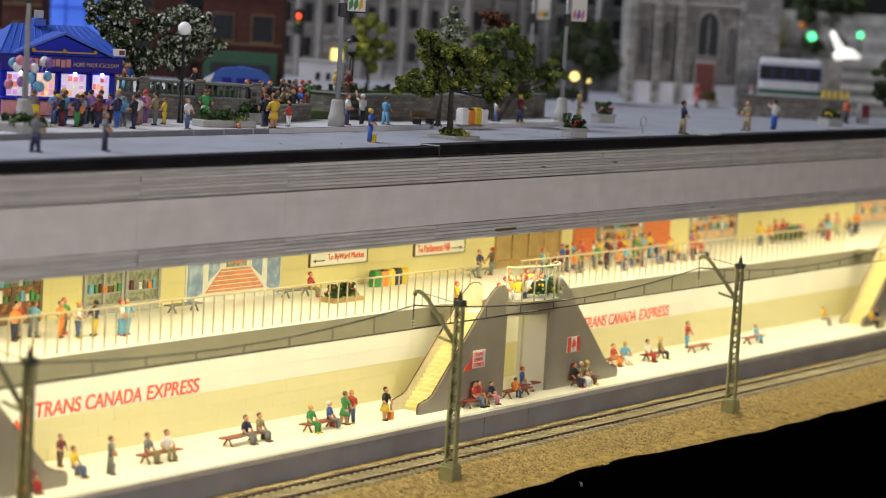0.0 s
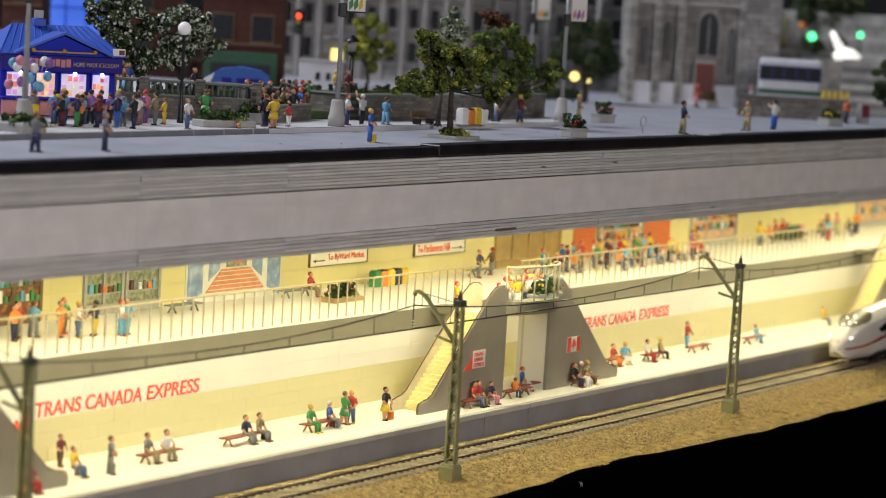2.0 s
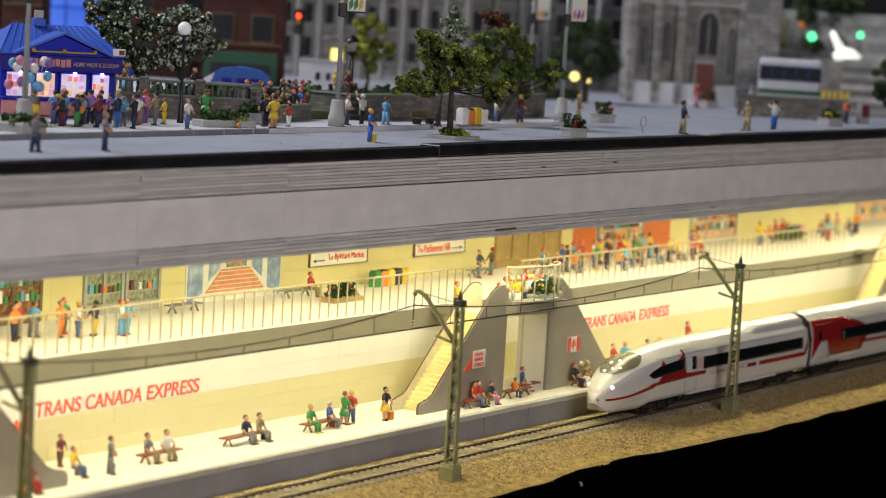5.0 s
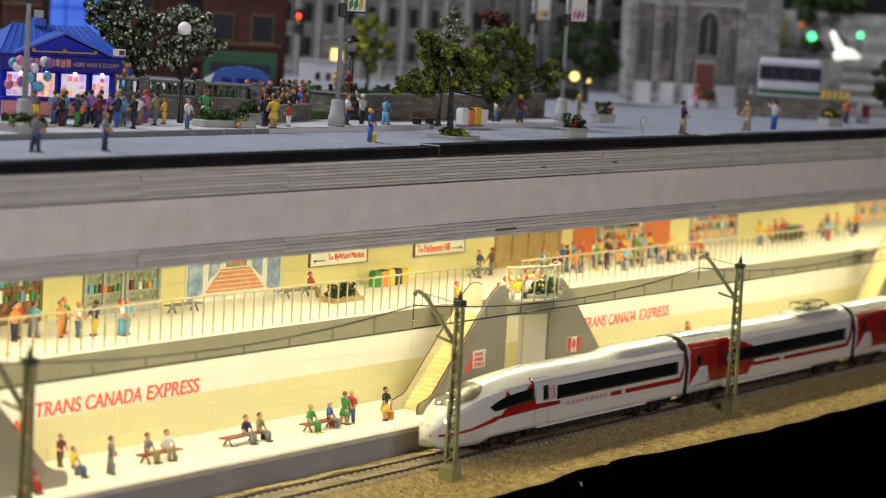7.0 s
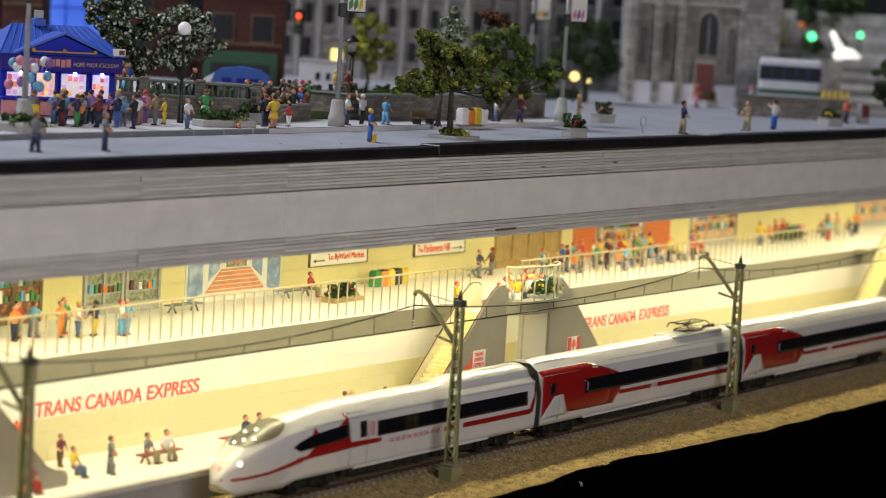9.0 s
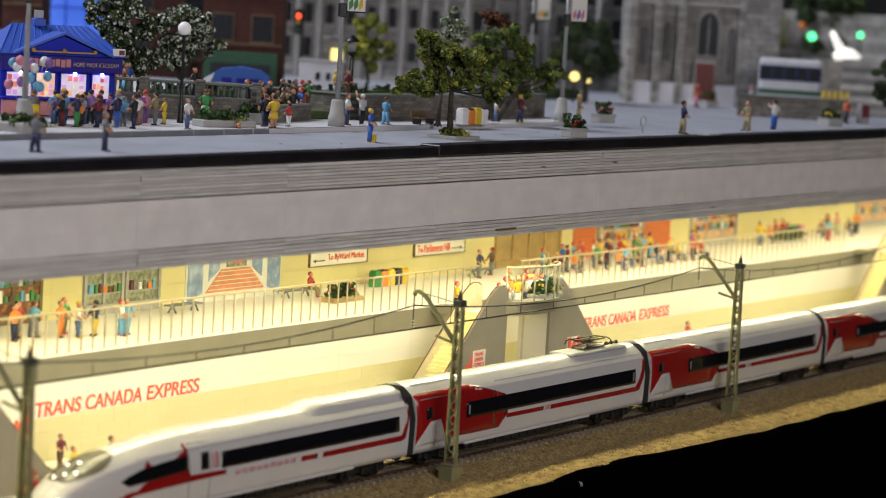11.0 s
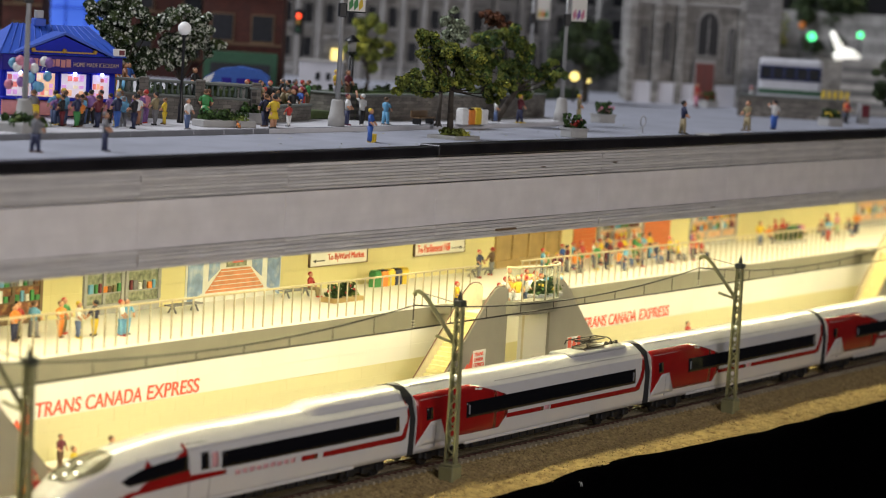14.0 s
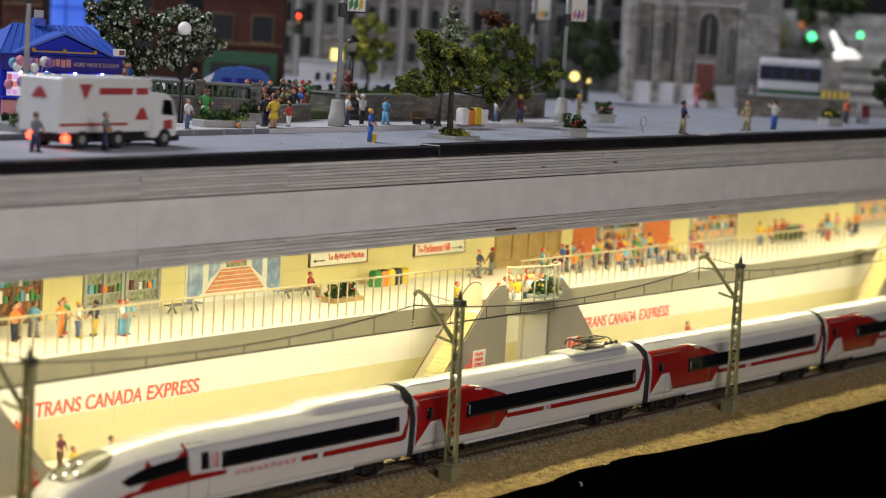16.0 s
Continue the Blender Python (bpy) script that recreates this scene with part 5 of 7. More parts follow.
def planter_bed(x, y, z, w, d, h, flowers, label, box_m=M_PLAT_EDGE, rim=0.0030, rz=0.0, seed=1):
    t = thing("planter", x, y, z, rz, label, "planter", "planters")
    part("trough", B(-w / 2, w / 2, -d / 2, d / 2, 0, rim, bevel=0.0004), box_m, t)
    bm = bmesh.new()
    rng = random.Random(seed)
    for i in range(int(60 * w / 0.03)):
        clump(bm, (rng.uniform(-0.42, 0.42) * w, rng.uniform(-0.4, 0.4) * d, rim + rng.random() ** 1.5 * h), 0.0022, 12, 0.0010, rng)
    part("shrub", bm, M_FOLIAGE_MID, t)
    if flowers:
        bm = bmesh.new()
        for i in range(8):
            ball(bm, (rng.uniform(-0.4, 0.4) * w, rng.uniform(-0.5, 0.2) * d, rim + rng.uniform(0.3, 1.0) * h), rng.uniform(0.0008, 0.0014), 6)
        part("flower", bm, CLOTH[flowers], t)
    return t


planter_bed(0.146, 0.139, BZ, 0.034, 0.012, 0.0080, "red", "shrub bed with red flowers in a tan trough on the concourse", M_DOOR_TAN, 0.0030, seed=3)
planter_bed(0.245, 0.0445, BZ + 0.0068, 0.034, 0.008, 0.007, "yellow", "yellow and green flower box on the landing bay", M_CONCRETE, 0.0025, seed=5)
planter_bed(0.855, 0.150, BZ, 0.050, 0.012, 0.009, "", "low green shrub bed by the concourse railing", M_CONCRETE, 0.003, seed=6)
planter_bed(0.262, 0.050, BZ + 0.0068, 0.018, 0.008, 0.009, "sky", "blue flower box on the landing bay", M_CONCRETE, 0.0025, seed=7)


def bin_set(x, y, z, colors, label):
    t = thing("recycling_bins", x, y, z, 0, label, "recycling bins")
    for i, c in enumerate(colors):
        b = part("bin", B(0.0085 * i, 0.0085 * i + 0.0078, -0.003, 0.003, 0, 0.0105, bevel=0.0006), CLOTH[c], t)
        part("lid", B(0.0085 * i + 0.0006, 0.0085 * i + 0.0072, -0.0025, 0.0025, 0.0105, 0.0115, bevel=0.0004), CLOTH["black"] if i % 2 else CLOTH[c], b)
    return t


bin_set(0.226, 0.170, BZ, ("green", "orange", "yellow", "navy", "yellow"), "row of green, orange, yellow and blue recycling bins by the wall")
bin_set(0.900, 0.170, BZ, ("green", "violet", "pink"), "green, violet and pink bins against the concourse wall")


# ---- signs, shop fronts and painted street scene on the back wall ----
def back_sign(x0, x1, words, arrow_left):
    t = thing("hanging_sign", x0, BY - 0.0018, 0.0855, 0, "white direction sign with red words and a black arrow", "sign", "direction signs")
    w = x1 - x0
    part("board", B(0, w, 0, 0.0012, 0, 0.0098, bevel=0.0002), M_SIGN_WHITE, t)
    for z in (-0.0004, 0.0098):
        part("frame_bar", B(-0.0004, w + 0.0004, -0.0004, 0.0013, z, z + 0.0005), M_BROWN, t)
    for x in (-0.0005, w):
        part("frame_bar", B(x, x + 0.0005, -0.0004, 0.0013, -0.0004, 0.0103), M_BROWN, t)
    lettering("direction_text", words, 0.0056, M_RED_LETTER, t, w * (0.30 if arrow_left else 0.05), -0.0003, 0.0020, 0, w * 0.64, 0.0, -0.010)
    ax0, ax1 = (0.0035, w * 0.25) if arrow_left else (w * 0.74, w - 0.0035)
    bm = B(ax0, ax1, -0.0004, 0.0, 0.0032, 0.0038)
    tip = ax0 if arrow_left else ax1
    s = 1 if arrow_left else -1
    prism(bm, [(tip, 0.0035), (tip + s * 0.0025, 0.0047), (tip + s * 0.0025, 0.0023)], -0.0004, 0.0)
    part("arrow", bm, CLOTH["black"], t)
    return t


back_sign(0.171, 0.238, "To ByWard Market", True)
back_sign(0.298, 0.364, "To Parliament Hill", False)


def shopfront(x0, x1, goods, frame_m, bays, label, shelves=2, height=0.046):
    t = thing("shop_window", x0, BY - 0.0012, BZ, 0, label, "shop window", "shop windows")
    w = x1 - x0
    part("goods", B(0.001, w - 0.001, 0.0002, 0.0010, 0.006, height - 0.001), goods, t, "crowded shop goods")
    part("sill", B(0, w, -0.0012, 0.0010, 0, 0.006, bevel=0.0003), frame_m, t)
    part("header", B(0, w, -0.0008, 0.0010, height - 0.001, height + 0.002, bevel=0.0003), frame_m, t)
    for i in range(bays + 1):
        x = w * i / bays
        part("mullion", B(x - 0.0012, x + 0.0012, -0.0008, 0.0010, 0.006, height - 0.001), frame_m, t)
    for k in range(shelves):
        z = 0.012 + 0.009 * k
        part("shelf", B(0.0012, w - 0.0012, -0.0005, 0.0004, z, z + 0.0009), frame_m, t)
        rng = random.Random(int(x0 * 1000) + k)
        x = 0.003
        while x < w - 0.004:
            s = rng.uniform(0.0018, 0.0040)
            h = rng.uniform(0.003, 0.0075)
            part("item", B(x, x + s, -0.0010, 0.0004, z + 0.0009, z + 0.0009 + h, bevel=0.0003), CLOTH[rng.choice(("brown", "khaki", "grey", "orange", "white", "maroon", "green", "sky", "yellow"))], t)
            x += s + rng.uniform(0.0004, 0.002)
    return t


shopfront(-0.190, -0.095, M_SHOP_DARK, M_BROWN, 4, "brown shop window crowded with orange goods", 3)
shopfront(-0.056, -0.022, M_SHOP_GREEN, M_CONCRETE, 2, "pale framed window with dark goods on the concourse", 1)
shopfront(-0.018, 0.013, M_SHOP_GREEN, M_CONCRETE, 1, "pale framed window with hanging green goods", 1)
shopfront(0.410, 0.505, M_DOOR_TAN, M_DOOR_TAN, 4, "tan wooden doors in the yellow wall", 0)
shopfront(0.566, 0.640, M_SHOP_PALE, M_CONCRETE, 3, "pale shop window with warm coloured goods", 2)
shopfront(0.728, 0.815, M_SHOP_PALE, M_CONCRETE, 3, "pink and cream shop window on the concourse", 2)
shopfront(1.080, 1.160, M_SHOP_PALE, M_CONCRETE, 2, "pale pink poster window on the concourse", 1)
for a, b in ((0.527, 0.562), (0.644, 0.690)):
    t = thing("roller_shutter", a, BY - 0.001, BZ, 0, "closed orange roller shutter in the yellow wall", "shutter", "roller shutters")
    for k in range(14):
        part("slat", B(0, b - a, 0, 0.0010, 0.0032 * k, 0.0032 * k + 0.0030), M_TILE_ORANGE, t)

t = thing("wall_mural", 0.040, BY - 0.0006, BZ, 0, "painted arcade with blue doors and orange brick floor on the wall", "mural")
W = 0.100
part("mural_board", B(0, W, 0, 0.0004, -0.0006, 0.046), M_MURAL_PALE, t)
part("painted_floor", prism(bmesh.new(), [(0.020, 0.0055), (0.082, 0.0055), (0.066, 0.0200), (0.036, 0.0200)], -0.0003, 0.0), M_MURAL_BRICK, t)
for k in range(5):
    z = 0.0070 + 0.0028 * k
    f = (z - 0.0055) / 0.0145
    part("painted_line", B(0.021 + 0.016 * f, 0.081 - 0.016 * f, -0.0005, -0.0002, z, z + 0.0005), M_MURAL_PALE, t)
for pts in (((0.002, -0.0004), (0.017, 0.006), (0.017, 0.046), (0.002, 0.046)), ((0.085, 0.006), (0.099, -0.0004), (0.099, 0.046), (0.085, 0.046)), ((0.023, 0.013), (0.034, 0.020), (0.034, 0.046), (0.023, 0.046)), ((0.068, 0.020), (0.079, 0.013), (0.079, 0.046), (0.068, 0.046))):
    part("painted_door", prism(bmesh.new(), list(pts), -0.0003, 0.0), M_MURAL_BLUE, t)
part("painted_window", B(0.041, 0.062, -0.0003, 0.0, 0.021, 0.046), M_SHOP_GREEN, t)
part("painted_notice", B(0.047, 0.058, -0.0006, -0.0002, 0.0235, 0.0290), M_RED_LETTER, t)


# ---- on the street deck: trees ----
def limb(bm, p, d, length, r, depth, rng, tips):
    q = Vector(p) + Vector(d) * length
    frustum(bm, p, q, r, r * 0.68, 7)
    if depth == 0:
        tips.append(q)
        return
    for k in range(rng.choice((2, 3))):
        nd = (Vector(d) + Vector((rng.uniform(-0.75, 0.75), rng.uniform(-0.75, 0.75), rng.uniform(-0.15, 0.45)))).normalized()
        limb(bm, q, nd, length * rng.uniform(0.62, 0.85), r * 0.66, depth - 1, rng, tips)
    tips.append(q)


def tree(x, y, z, height, spread, trunk, leaf_m, seed, label, lean=(0, 0), clumps=24, blossom=None, base=0.42, leaf=0.0010, flat=0.8, offset=(0, 0), low=0.85, lump=1.0):
    t = thing("tree", x, y, z, 0, label, "tree", "trees on the deck")
    rng = random.Random(seed)
    bm, tips = bmesh.new(), []
    h0 = height * base
    top = Vector((lean[0], lean[1], h0))
    mid = top * 0.5 + Vector((rng.uniform(-1, 1) * 0.002, rng.uniform(-1, 1) * 0.002, 0))
    frustum(bm, (0, 0, 0), mid, trunk, trunk * 0.8, 9)
    frustum(bm, mid, top, trunk * 0.8, trunk * 0.7, 9)
    for k in range(5):
        a = 2 * math.pi * k / 5 + rng.uniform(-0.4, 0.4)
        limb(bm, top, Vector((math.cos(a) * 0.8, math.sin(a) * 0.8, rng.uniform(0.35, 0.9))).normalized(), height * 0.17, trunk * 0.5, 2, rng, tips)
    part("trunk", bm, M_BARK, t, "dark bare trunk and limbs")
    bm = bmesh.new()
    cz = (h0 * low + height) / 2
    for k in range(clumps):
        a = rng.uniform(0, 2 * math.pi)
        u = rng.uniform(-1, 1)
        rr = math.sqrt(max(0, 1 - u * u)) * rng.uniform(0.45, 1.0)
        c = Vector((lean[0] + offset[0] + spread * rr * math.cos(a), lean[1] + offset[1] + spread * rr * math.sin(a), cz + (height - h0 * low) / 2 * u * rng.uniform(0.75, 1.02)))
        clump(bm, c, spread * lump * rng.uniform(0.20, 0.36), 300, leaf, rng, flat, 0, (0, 0, 0, 1) if blossom else None)
    for q in tips:
        clump(bm, q, spread * 0.16, 60, leaf, rng, flat)
    part("crown", bm, [leaf_m] + ([blossom] if blossom else []), t, "ragged crown of small leaf flakes")
    return t


def lobe_tree(x, y, z, fork, trunk, lobes, materials, seed, label, unit, leaf=0.0009, dense=1.0):
    """Limbs run from the fork to foliage lobes; lobes are (along, up, radius) in units, along a line across the street."""
    t = thing("tree", x, y, z, 0, label, "tree", "trees on the deck")
    rng = random.Random(seed)
    across, deep = Vector((0.54, -0.84, 0)), Vector((0.84, 0.54, 0))
    bm = bmesh.new()
    f = across * fork[0] * unit + Vector((0, 0, fork[1] * unit))
    mid = f * 0.5 + Vector((rng.uniform(-1, 1), rng.uniform(-1, 1), 0)) * 0.0012
    for k in range(4):
        a = 1.57 * k + 0.5
        frustum(bm, (0.0026 * math.cos(a), 0.0026 * math.sin(a), -0.0004), (0, 0, 0.005), trunk * 0.35, trunk * 0.5, 6)
    frustum(bm, (0, 0, 0), mid, trunk * 1.2, trunk, 9)
    frustum(bm, mid, f, trunk, trunk * 0.8, 9)
    crown = bmesh.new()
    for a, u, r in lobes:
        c = across * a * unit + Vector((0, 0, u * unit)) + deep * rng.uniform(-0.9, 0.9) * min(abs(r) * 1.6, 26) * unit
        q = f + (c - f) * 0.5 + Vector((rng.uniform(-1, 1), rng.uniform(-1, 1), rng.uniform(-1.5, 0.5))) * 0.0016
        frustum(bm, f, q, trunk * 0.36, trunk * 0.22, 6)
        frustum(bm, q, c, trunk * 0.22, trunk * 0.10, 5)
        rad = abs(r) * unit * 1.22
        for k in range(8):
            d = Vector((rng.gauss(0, 1), rng.gauss(0, 1), rng.gauss(0, 1) * 0.8)).normalized() * rad * rng.uniform(0.2, 0.95)
            clump(crown, c + d, rad * rng.uniform(0.28, 0.52), int(0.42 * r * r * dense) + 18, leaf, rng, 0.85, 0, tuple(range(len(materials))) + (0,) if len(materials) > 1 else None)
    part("trunk", bm, M_BARK, t, "dark trunk forking into thin limbs")
    part("crown", crown, materials, t, "ragged lobes of small leaf flakes with gaps between")
    return t


lobe_tree(0.172, 0.080, DZ + 0.002, (-2, 78), 0.0019,
          [(-62, 172, 13), (-47, 160, 21), (-22, 150, 23), (3, 146, 24), (28, 150, 23), (47, 140, 17), (-32, 130, 18), (3, 122, 17), (38, 120, 14), (-56, 140, 13), (-18, 108, 16), (16, 104, 14), (-40, 108, 14), (34, 102, 12), (-68, 98, 15), (-46, 74, 13), (55, 100, 11), (-14, 92, 14), (12, 90, 12), (-32, 92, 13), (28, 88, 10),
           (-82, 88, 19), (-58, 84, 19), (-33, 88, 13), (-96, 72, 11), (62, 82, 13), (84, 80, 14), (86, 94, 11), (72, 66, 9), (30, 98, 9)],
          [M_FOLIAGE, M_FOLIAGE_MID], 11, "broad yellow-green tree in a stone ring beside the street", 0.000362)
lobe_tree(0.3500, 0.1545, KZ, (34, 58), 0.0022,
          [(-28, 148, 21), (2, 153, 23), (32, 138, 24), (52, 123, 17), (-8, 118, 24), (22, 103, 25), (47, 93, 19), (-20, 93, 17), (27, 68, 20), (47, 53, 15), (12, 78, 19),
           (77, 88, 17), (97, 90, 17), (87, 103, 13), (87, 70, 11)],
          [M_FOLIAGE_MID, M_FOLIAGE_MID, M_FOLIAGE], 12, "dark green tree with yellow tips leaning over the pavement", 0.000404)
lobe_tree(0.3700, 0.1800, KZ + 0.012, (4, 130), 0.0014, [(4, 158, 13), (20, 152, 12), (32, 144, 10), (10, 144, 11)], [M_FOLIAGE_RUSTY], 23, "thin tree with rusty red leaves behind the stone wall", 0.000404)
lobe_tree(0.235, 0.130, KZ, (6, 120), 0.0014, [(16, 202, 10), (8, 186, 13), (24, 180, 13), (10, 165, 15), (26, 160, 13), (18, 145, 13), (36, 172, 8)], [M_FOLIAGE_PALE], 19, "slim tree with pale leaf tips", 0.00038)
lobe_tree(0.128, 0.310, KZ, (-8, 60), 0.0024,
          [(-62, 165, 24), (-36, 178, 24), (-10, 172, 25), (14, 170, 22), (-44, 135, 26), (-12, 128, 27), (4, 98, 25), (-28, 98, 24), (16, 74, 22), (-52, 105, 18), (30, 140, 20), (-20, 196, 16)],
          [M_FOLIAGE_DEEP, M_FOLIAGE_DEEP, M_FOLIAGE_DEEP, M_BLOSSOM], 13, "dark tree with a few pale blossoms behind the balustrade", 0.000381, 0.0011)
lobe_tree(0.163, 0.284, KZ, (-20, 50), 0.0020,
          [(-62, 150, 21), (-38, 165, 22), (-10, 172, 20), (14, 148, 22), (-46, 114, 22), (-16, 120, 22), (16, 116, 20), (42, 117, 13), (-68, 92, 20), (-38, 92, 20), (-10, 94, 18)],
          [M_FOLIAGE_DEEP, M_BLOSSOM], 14, "dark tree covered in white blossom behind the balustrade", 0.000384, 0.0011)
tree(0.600, 0.440, DZ, 0.068, 0.020, 0.0020, M_FOLIAGE, 15, "small yellow-green tree before the stone building", (0, 0), 16, base=0.4)
tree(0.815, 0.345, DZ, 0.075, 0.032, 0.0024, M_FOLIAGE_DEEP, 16, "dark round tree beside the church", (0, 0), 24, base=0.4)
tree(0.872, 0.066, DZ, 0.075, 0.020, 0.0020, M_FOLIAGE_DEEP, 17, "dark green tree by the far kerb", (0, 0), 24, base=0.12)
tree(1.260, 0.420, DZ, 0.110, 0.060, 0.0030, M_FOLIAGE, 18, "large tree behind the low wall hung with lights", (0, 0), 30, base=0.25, leaf=0.002)
tree(1.330, 0.330, DZ, 0.130, 0.050, 0.0030, M_FOLIAGE_DEEP, 21, "large dark tree behind the low wall", (0, 0), 28, base=0.25, leaf=0.002)


def ring_bed(x, y, z, r, label, seed):
    t = thing("tree_bed", x, y, z, 0, label, "tree bed", "tree beds")
    bm = B(-r, r, -r * 0.72, r * 0.72, -0.001, 0.0022, bevel=0.0005)
    part("stone_frame", bm, M_CONCRETE, t)
    bm, rng = bmesh.new(), random.Random(seed)
    for k in range(46):
        clump(bm, (rng.uniform(-0.55, 0.55) * r, rng.uniform(-0.45, 0.45) * r, 0.0022 + rng.uniform(0, 0.003)), 0.0022, 14, 0.0010, rng)
    part("low_shrub", bm, M_FOLIAGE, t)


ring_bed(0.170, 0.076, DZ, 0.0150, "grey stone frame with low shrubs round a tree", 31)


def tub(x, y, z, w, h, flower, label, seed, plant=0.008):
    t = thing("flower_tub", x, y, z, -20, label, "flower tub", "flower tubs")
    bm = B(-w / 2, w / 2, -w / 2.6, w / 2.6, 0, h, bevel=0.0005)
    box(bm, -w / 2 - 0.0005, w / 2 + 0.0005, -w / 2.6 - 0.0005, w / 2.6 + 0.0005, h - 0.0012, h)
    part("tub_box", bm, M_CONCRETE, t)
    bm, rng = bmesh.new(), random.Random(seed)
    for k in range(34):
        clump(bm, (rng.uniform(-0.42, 0.42) * w, rng.uniform(-0.3, 0.3) * w, h + plant * rng.random() ** 1.4), 0.0017, 14, 0.0010, rng)
    part("plant", bm, M_FOLIAGE_MID, t)
    if flower:
        bm = bmesh.new()
        for k in range(9):
            ball(bm, (rng.uniform(-0.4, 0.4) * w, rng.uniform(-0.35, 0.1) * w, h + plant * rng.uniform(0.2, 0.7)), 0.0012, 6)
        part("blossom", bm, CLOTH[flower], t)


tub(0.297, 0.060, DZ, 0.0150, 0.0066, "red", "square concrete tub with dark plant and red flowers on the street", 41, 0.0085)
tub(0.456, 0.126, KZ, 0.0150, 0.0066, "pink", "square concrete tub with pink flowers on the pavement", 42)
tub(0.770, 0.082, DZ, 0.0170, 0.0068, "yellow", "concrete tub with yellow and red flowers by the far kerb", 43, 0.007)
tub(0.083, 0.172, KZ, 0.0150, 0.0070, "", "low stone tub at the foot of the balustrade wall", 44, 0.005)
planter_bed(0.034, 0.156, KZ, 0.038, 0.014, 0.0050, "", "low raised bed of dark shrubs on the pavement", M_CONCRETE, 0.0042, -20, 45)
t = thing("flower_tub", -0.152, 0.150, DZ, 0, "concrete tub with green plants at the near kerb", "flower tub", "flower tubs")
part("tub_box", B(-0.012, 0.008, -0.009, 0.009, 0, 0.0085, bevel=0.0008), M_CONCRETE, t)
bm, rng = bmesh.new(), random.Random(46)
for k in range(40):
    clump(bm, (rng.uniform(-0.012, 0.009), rng.uniform(-0.011, 0.010), 0.006 + rng.uniform(0, 0.006)), 0.0022, 14, 0.0012, rng)
part("plant", bm, M_FOLIAGE_MID, t)


# ---- lamp posts, lanterns, signals ----
def tall_post(x, y, z, banner, label):
    t = thing("street_lamp", x, y, z, -40, label, "street lamp", "tall street lamps")
    bm = lathe(bmesh.new(), [(0.0056, 0), (0.0056, 0.0065), (0.0050, 0.0072), (0.0040, 0.0160), (0.0034, 0.0172)], 8)
    part("foot", bm, M_CONCRETE, t, "tapered concrete foot")
    part("pole", frustum(bmesh.new(), (0, 0, 0.016), (0, 0, 0.118), 0.0017, 0.0010, 10), M_POLE_GREY, t)
    part("collar", B(-0.0024, 0.0024, -0.0022, 0.0022, 0.0700, 0.0790, bevel=0.0005), M_LAMP_BLACK, t)
    part("arm", tube(bmesh.new(), [(0, 0, 0.116), (0.006, 0, 0.121), (0.016, 0, 0.122)], 0.0008, 6), M_POLE_GREY, t)
    part("lamp_head", B(0.014, 0.024, -0.0022, 0.0022, 0.1205, 0.1235, bevel=0.0008), M_POLE_GREY, t)
    if banner:
        f = part("banner", B(0.0032, 0.0150, -0.0002, 0.0002, 0.0735, 0.0990), M_SIGN_WHITE, t, "white banner with coloured leaf shapes")
        for k, c in enumerate(banner):
            px = 0.0045 + 0.0032 * k
            part("printed_leaf", prism(bmesh.new(), [(px, 0.0745), (px + 0.0026, 0.0775), (px + 0.0018, 0.0830), (px - 0.0004, 0.0790)], -0.0005, -0.0002), CLOTH[c], f)
        for z in (0.0735, 0.0990):
            part("banner_rod", tube(bmesh.new(), [(0, 0, z), (0.0155, 0, z)], 0.0005, 6), M_LAMP_BLACK, t)
    return t


tall_post(0.136, 0.144, KZ, ("green", "green", "yellow"), "tall grey street lamp with banner on a tapered concrete foot")
tall_post(0.428, 0.146, KZ, ("pink", "violet", "pink"), "tall grey street lamp with pink banner by the corner")
tall_post(-0.1375, 0.1640, KZ, (), "tall grey street lamp on a broad concrete foot")
t = tall_post(0.690, 0.330, DZ, ("yellow", "orange", "green"), "far grey street lamp with a yellow banner")


def globe_lamp(x, y, z, h, label):
    t = thing("globe_lamp", x, y, z, 0, label, "street lamp", "globe lamps")
    bm = lathe(bmesh.new(), [(0.0022, 0), (0.0022, 0.0015), (0.0016, 0.004), (0.0019, 0.010), (0.0010, 0.0125), (0.0009, h - 0.010), (0.0017, h - 0.0092), (0.0012, h - 0.0082)], 10)
    part("pole", bm, M_LAMP_BLACK, t, "black cast-iron pole")
    part("globe", ball(bmesh.new(), (0, 0, h - 0.0042), 0.0042, 16), M_LAMP_WHITE, t, "white glass globe")


globe_lamp(0.030, 0.187, KZ, 0.0622, "black globe lamp on the pavement by the balustrade")


def lantern(x, y, z, h, label, lit):
    t = thing("lantern_post", x, y, z, 0, label, "street lamp", "lantern posts")
    for dx in (-0.0016, 0.0016):
        part("pole", frustum(bmesh.new(), (dx * 1.6, 0, 0), (dx, 0, h - 0.014), 0.0009, 0.0008, 8), M_LAMP_BLACK, t)
    part("holder", lathe(bmesh.new(), [(0.0012, h - 0.015), (0.0036, h - 0.0125), (0.0038, h - 0.0115)], 8), M_LAMP_BLACK, t)
    part("glass", lathe(bmesh.new(), [(0.0026, h - 0.0115), (0.0036, h - 0.0045)], 8), lit, t, "pale lantern glass")
    part("hood", lathe(bmesh.new(), [(0.0056, h - 0.0045), (0.0052, h - 0.0038), (0.0030, h - 0.0018), (0.0006, h)], 8), M_LAMP_BLACK, t)


lantern(0.262, 0.222, KZ, 0.0560, "black double-pole lantern on the square", M_CONCRETE)
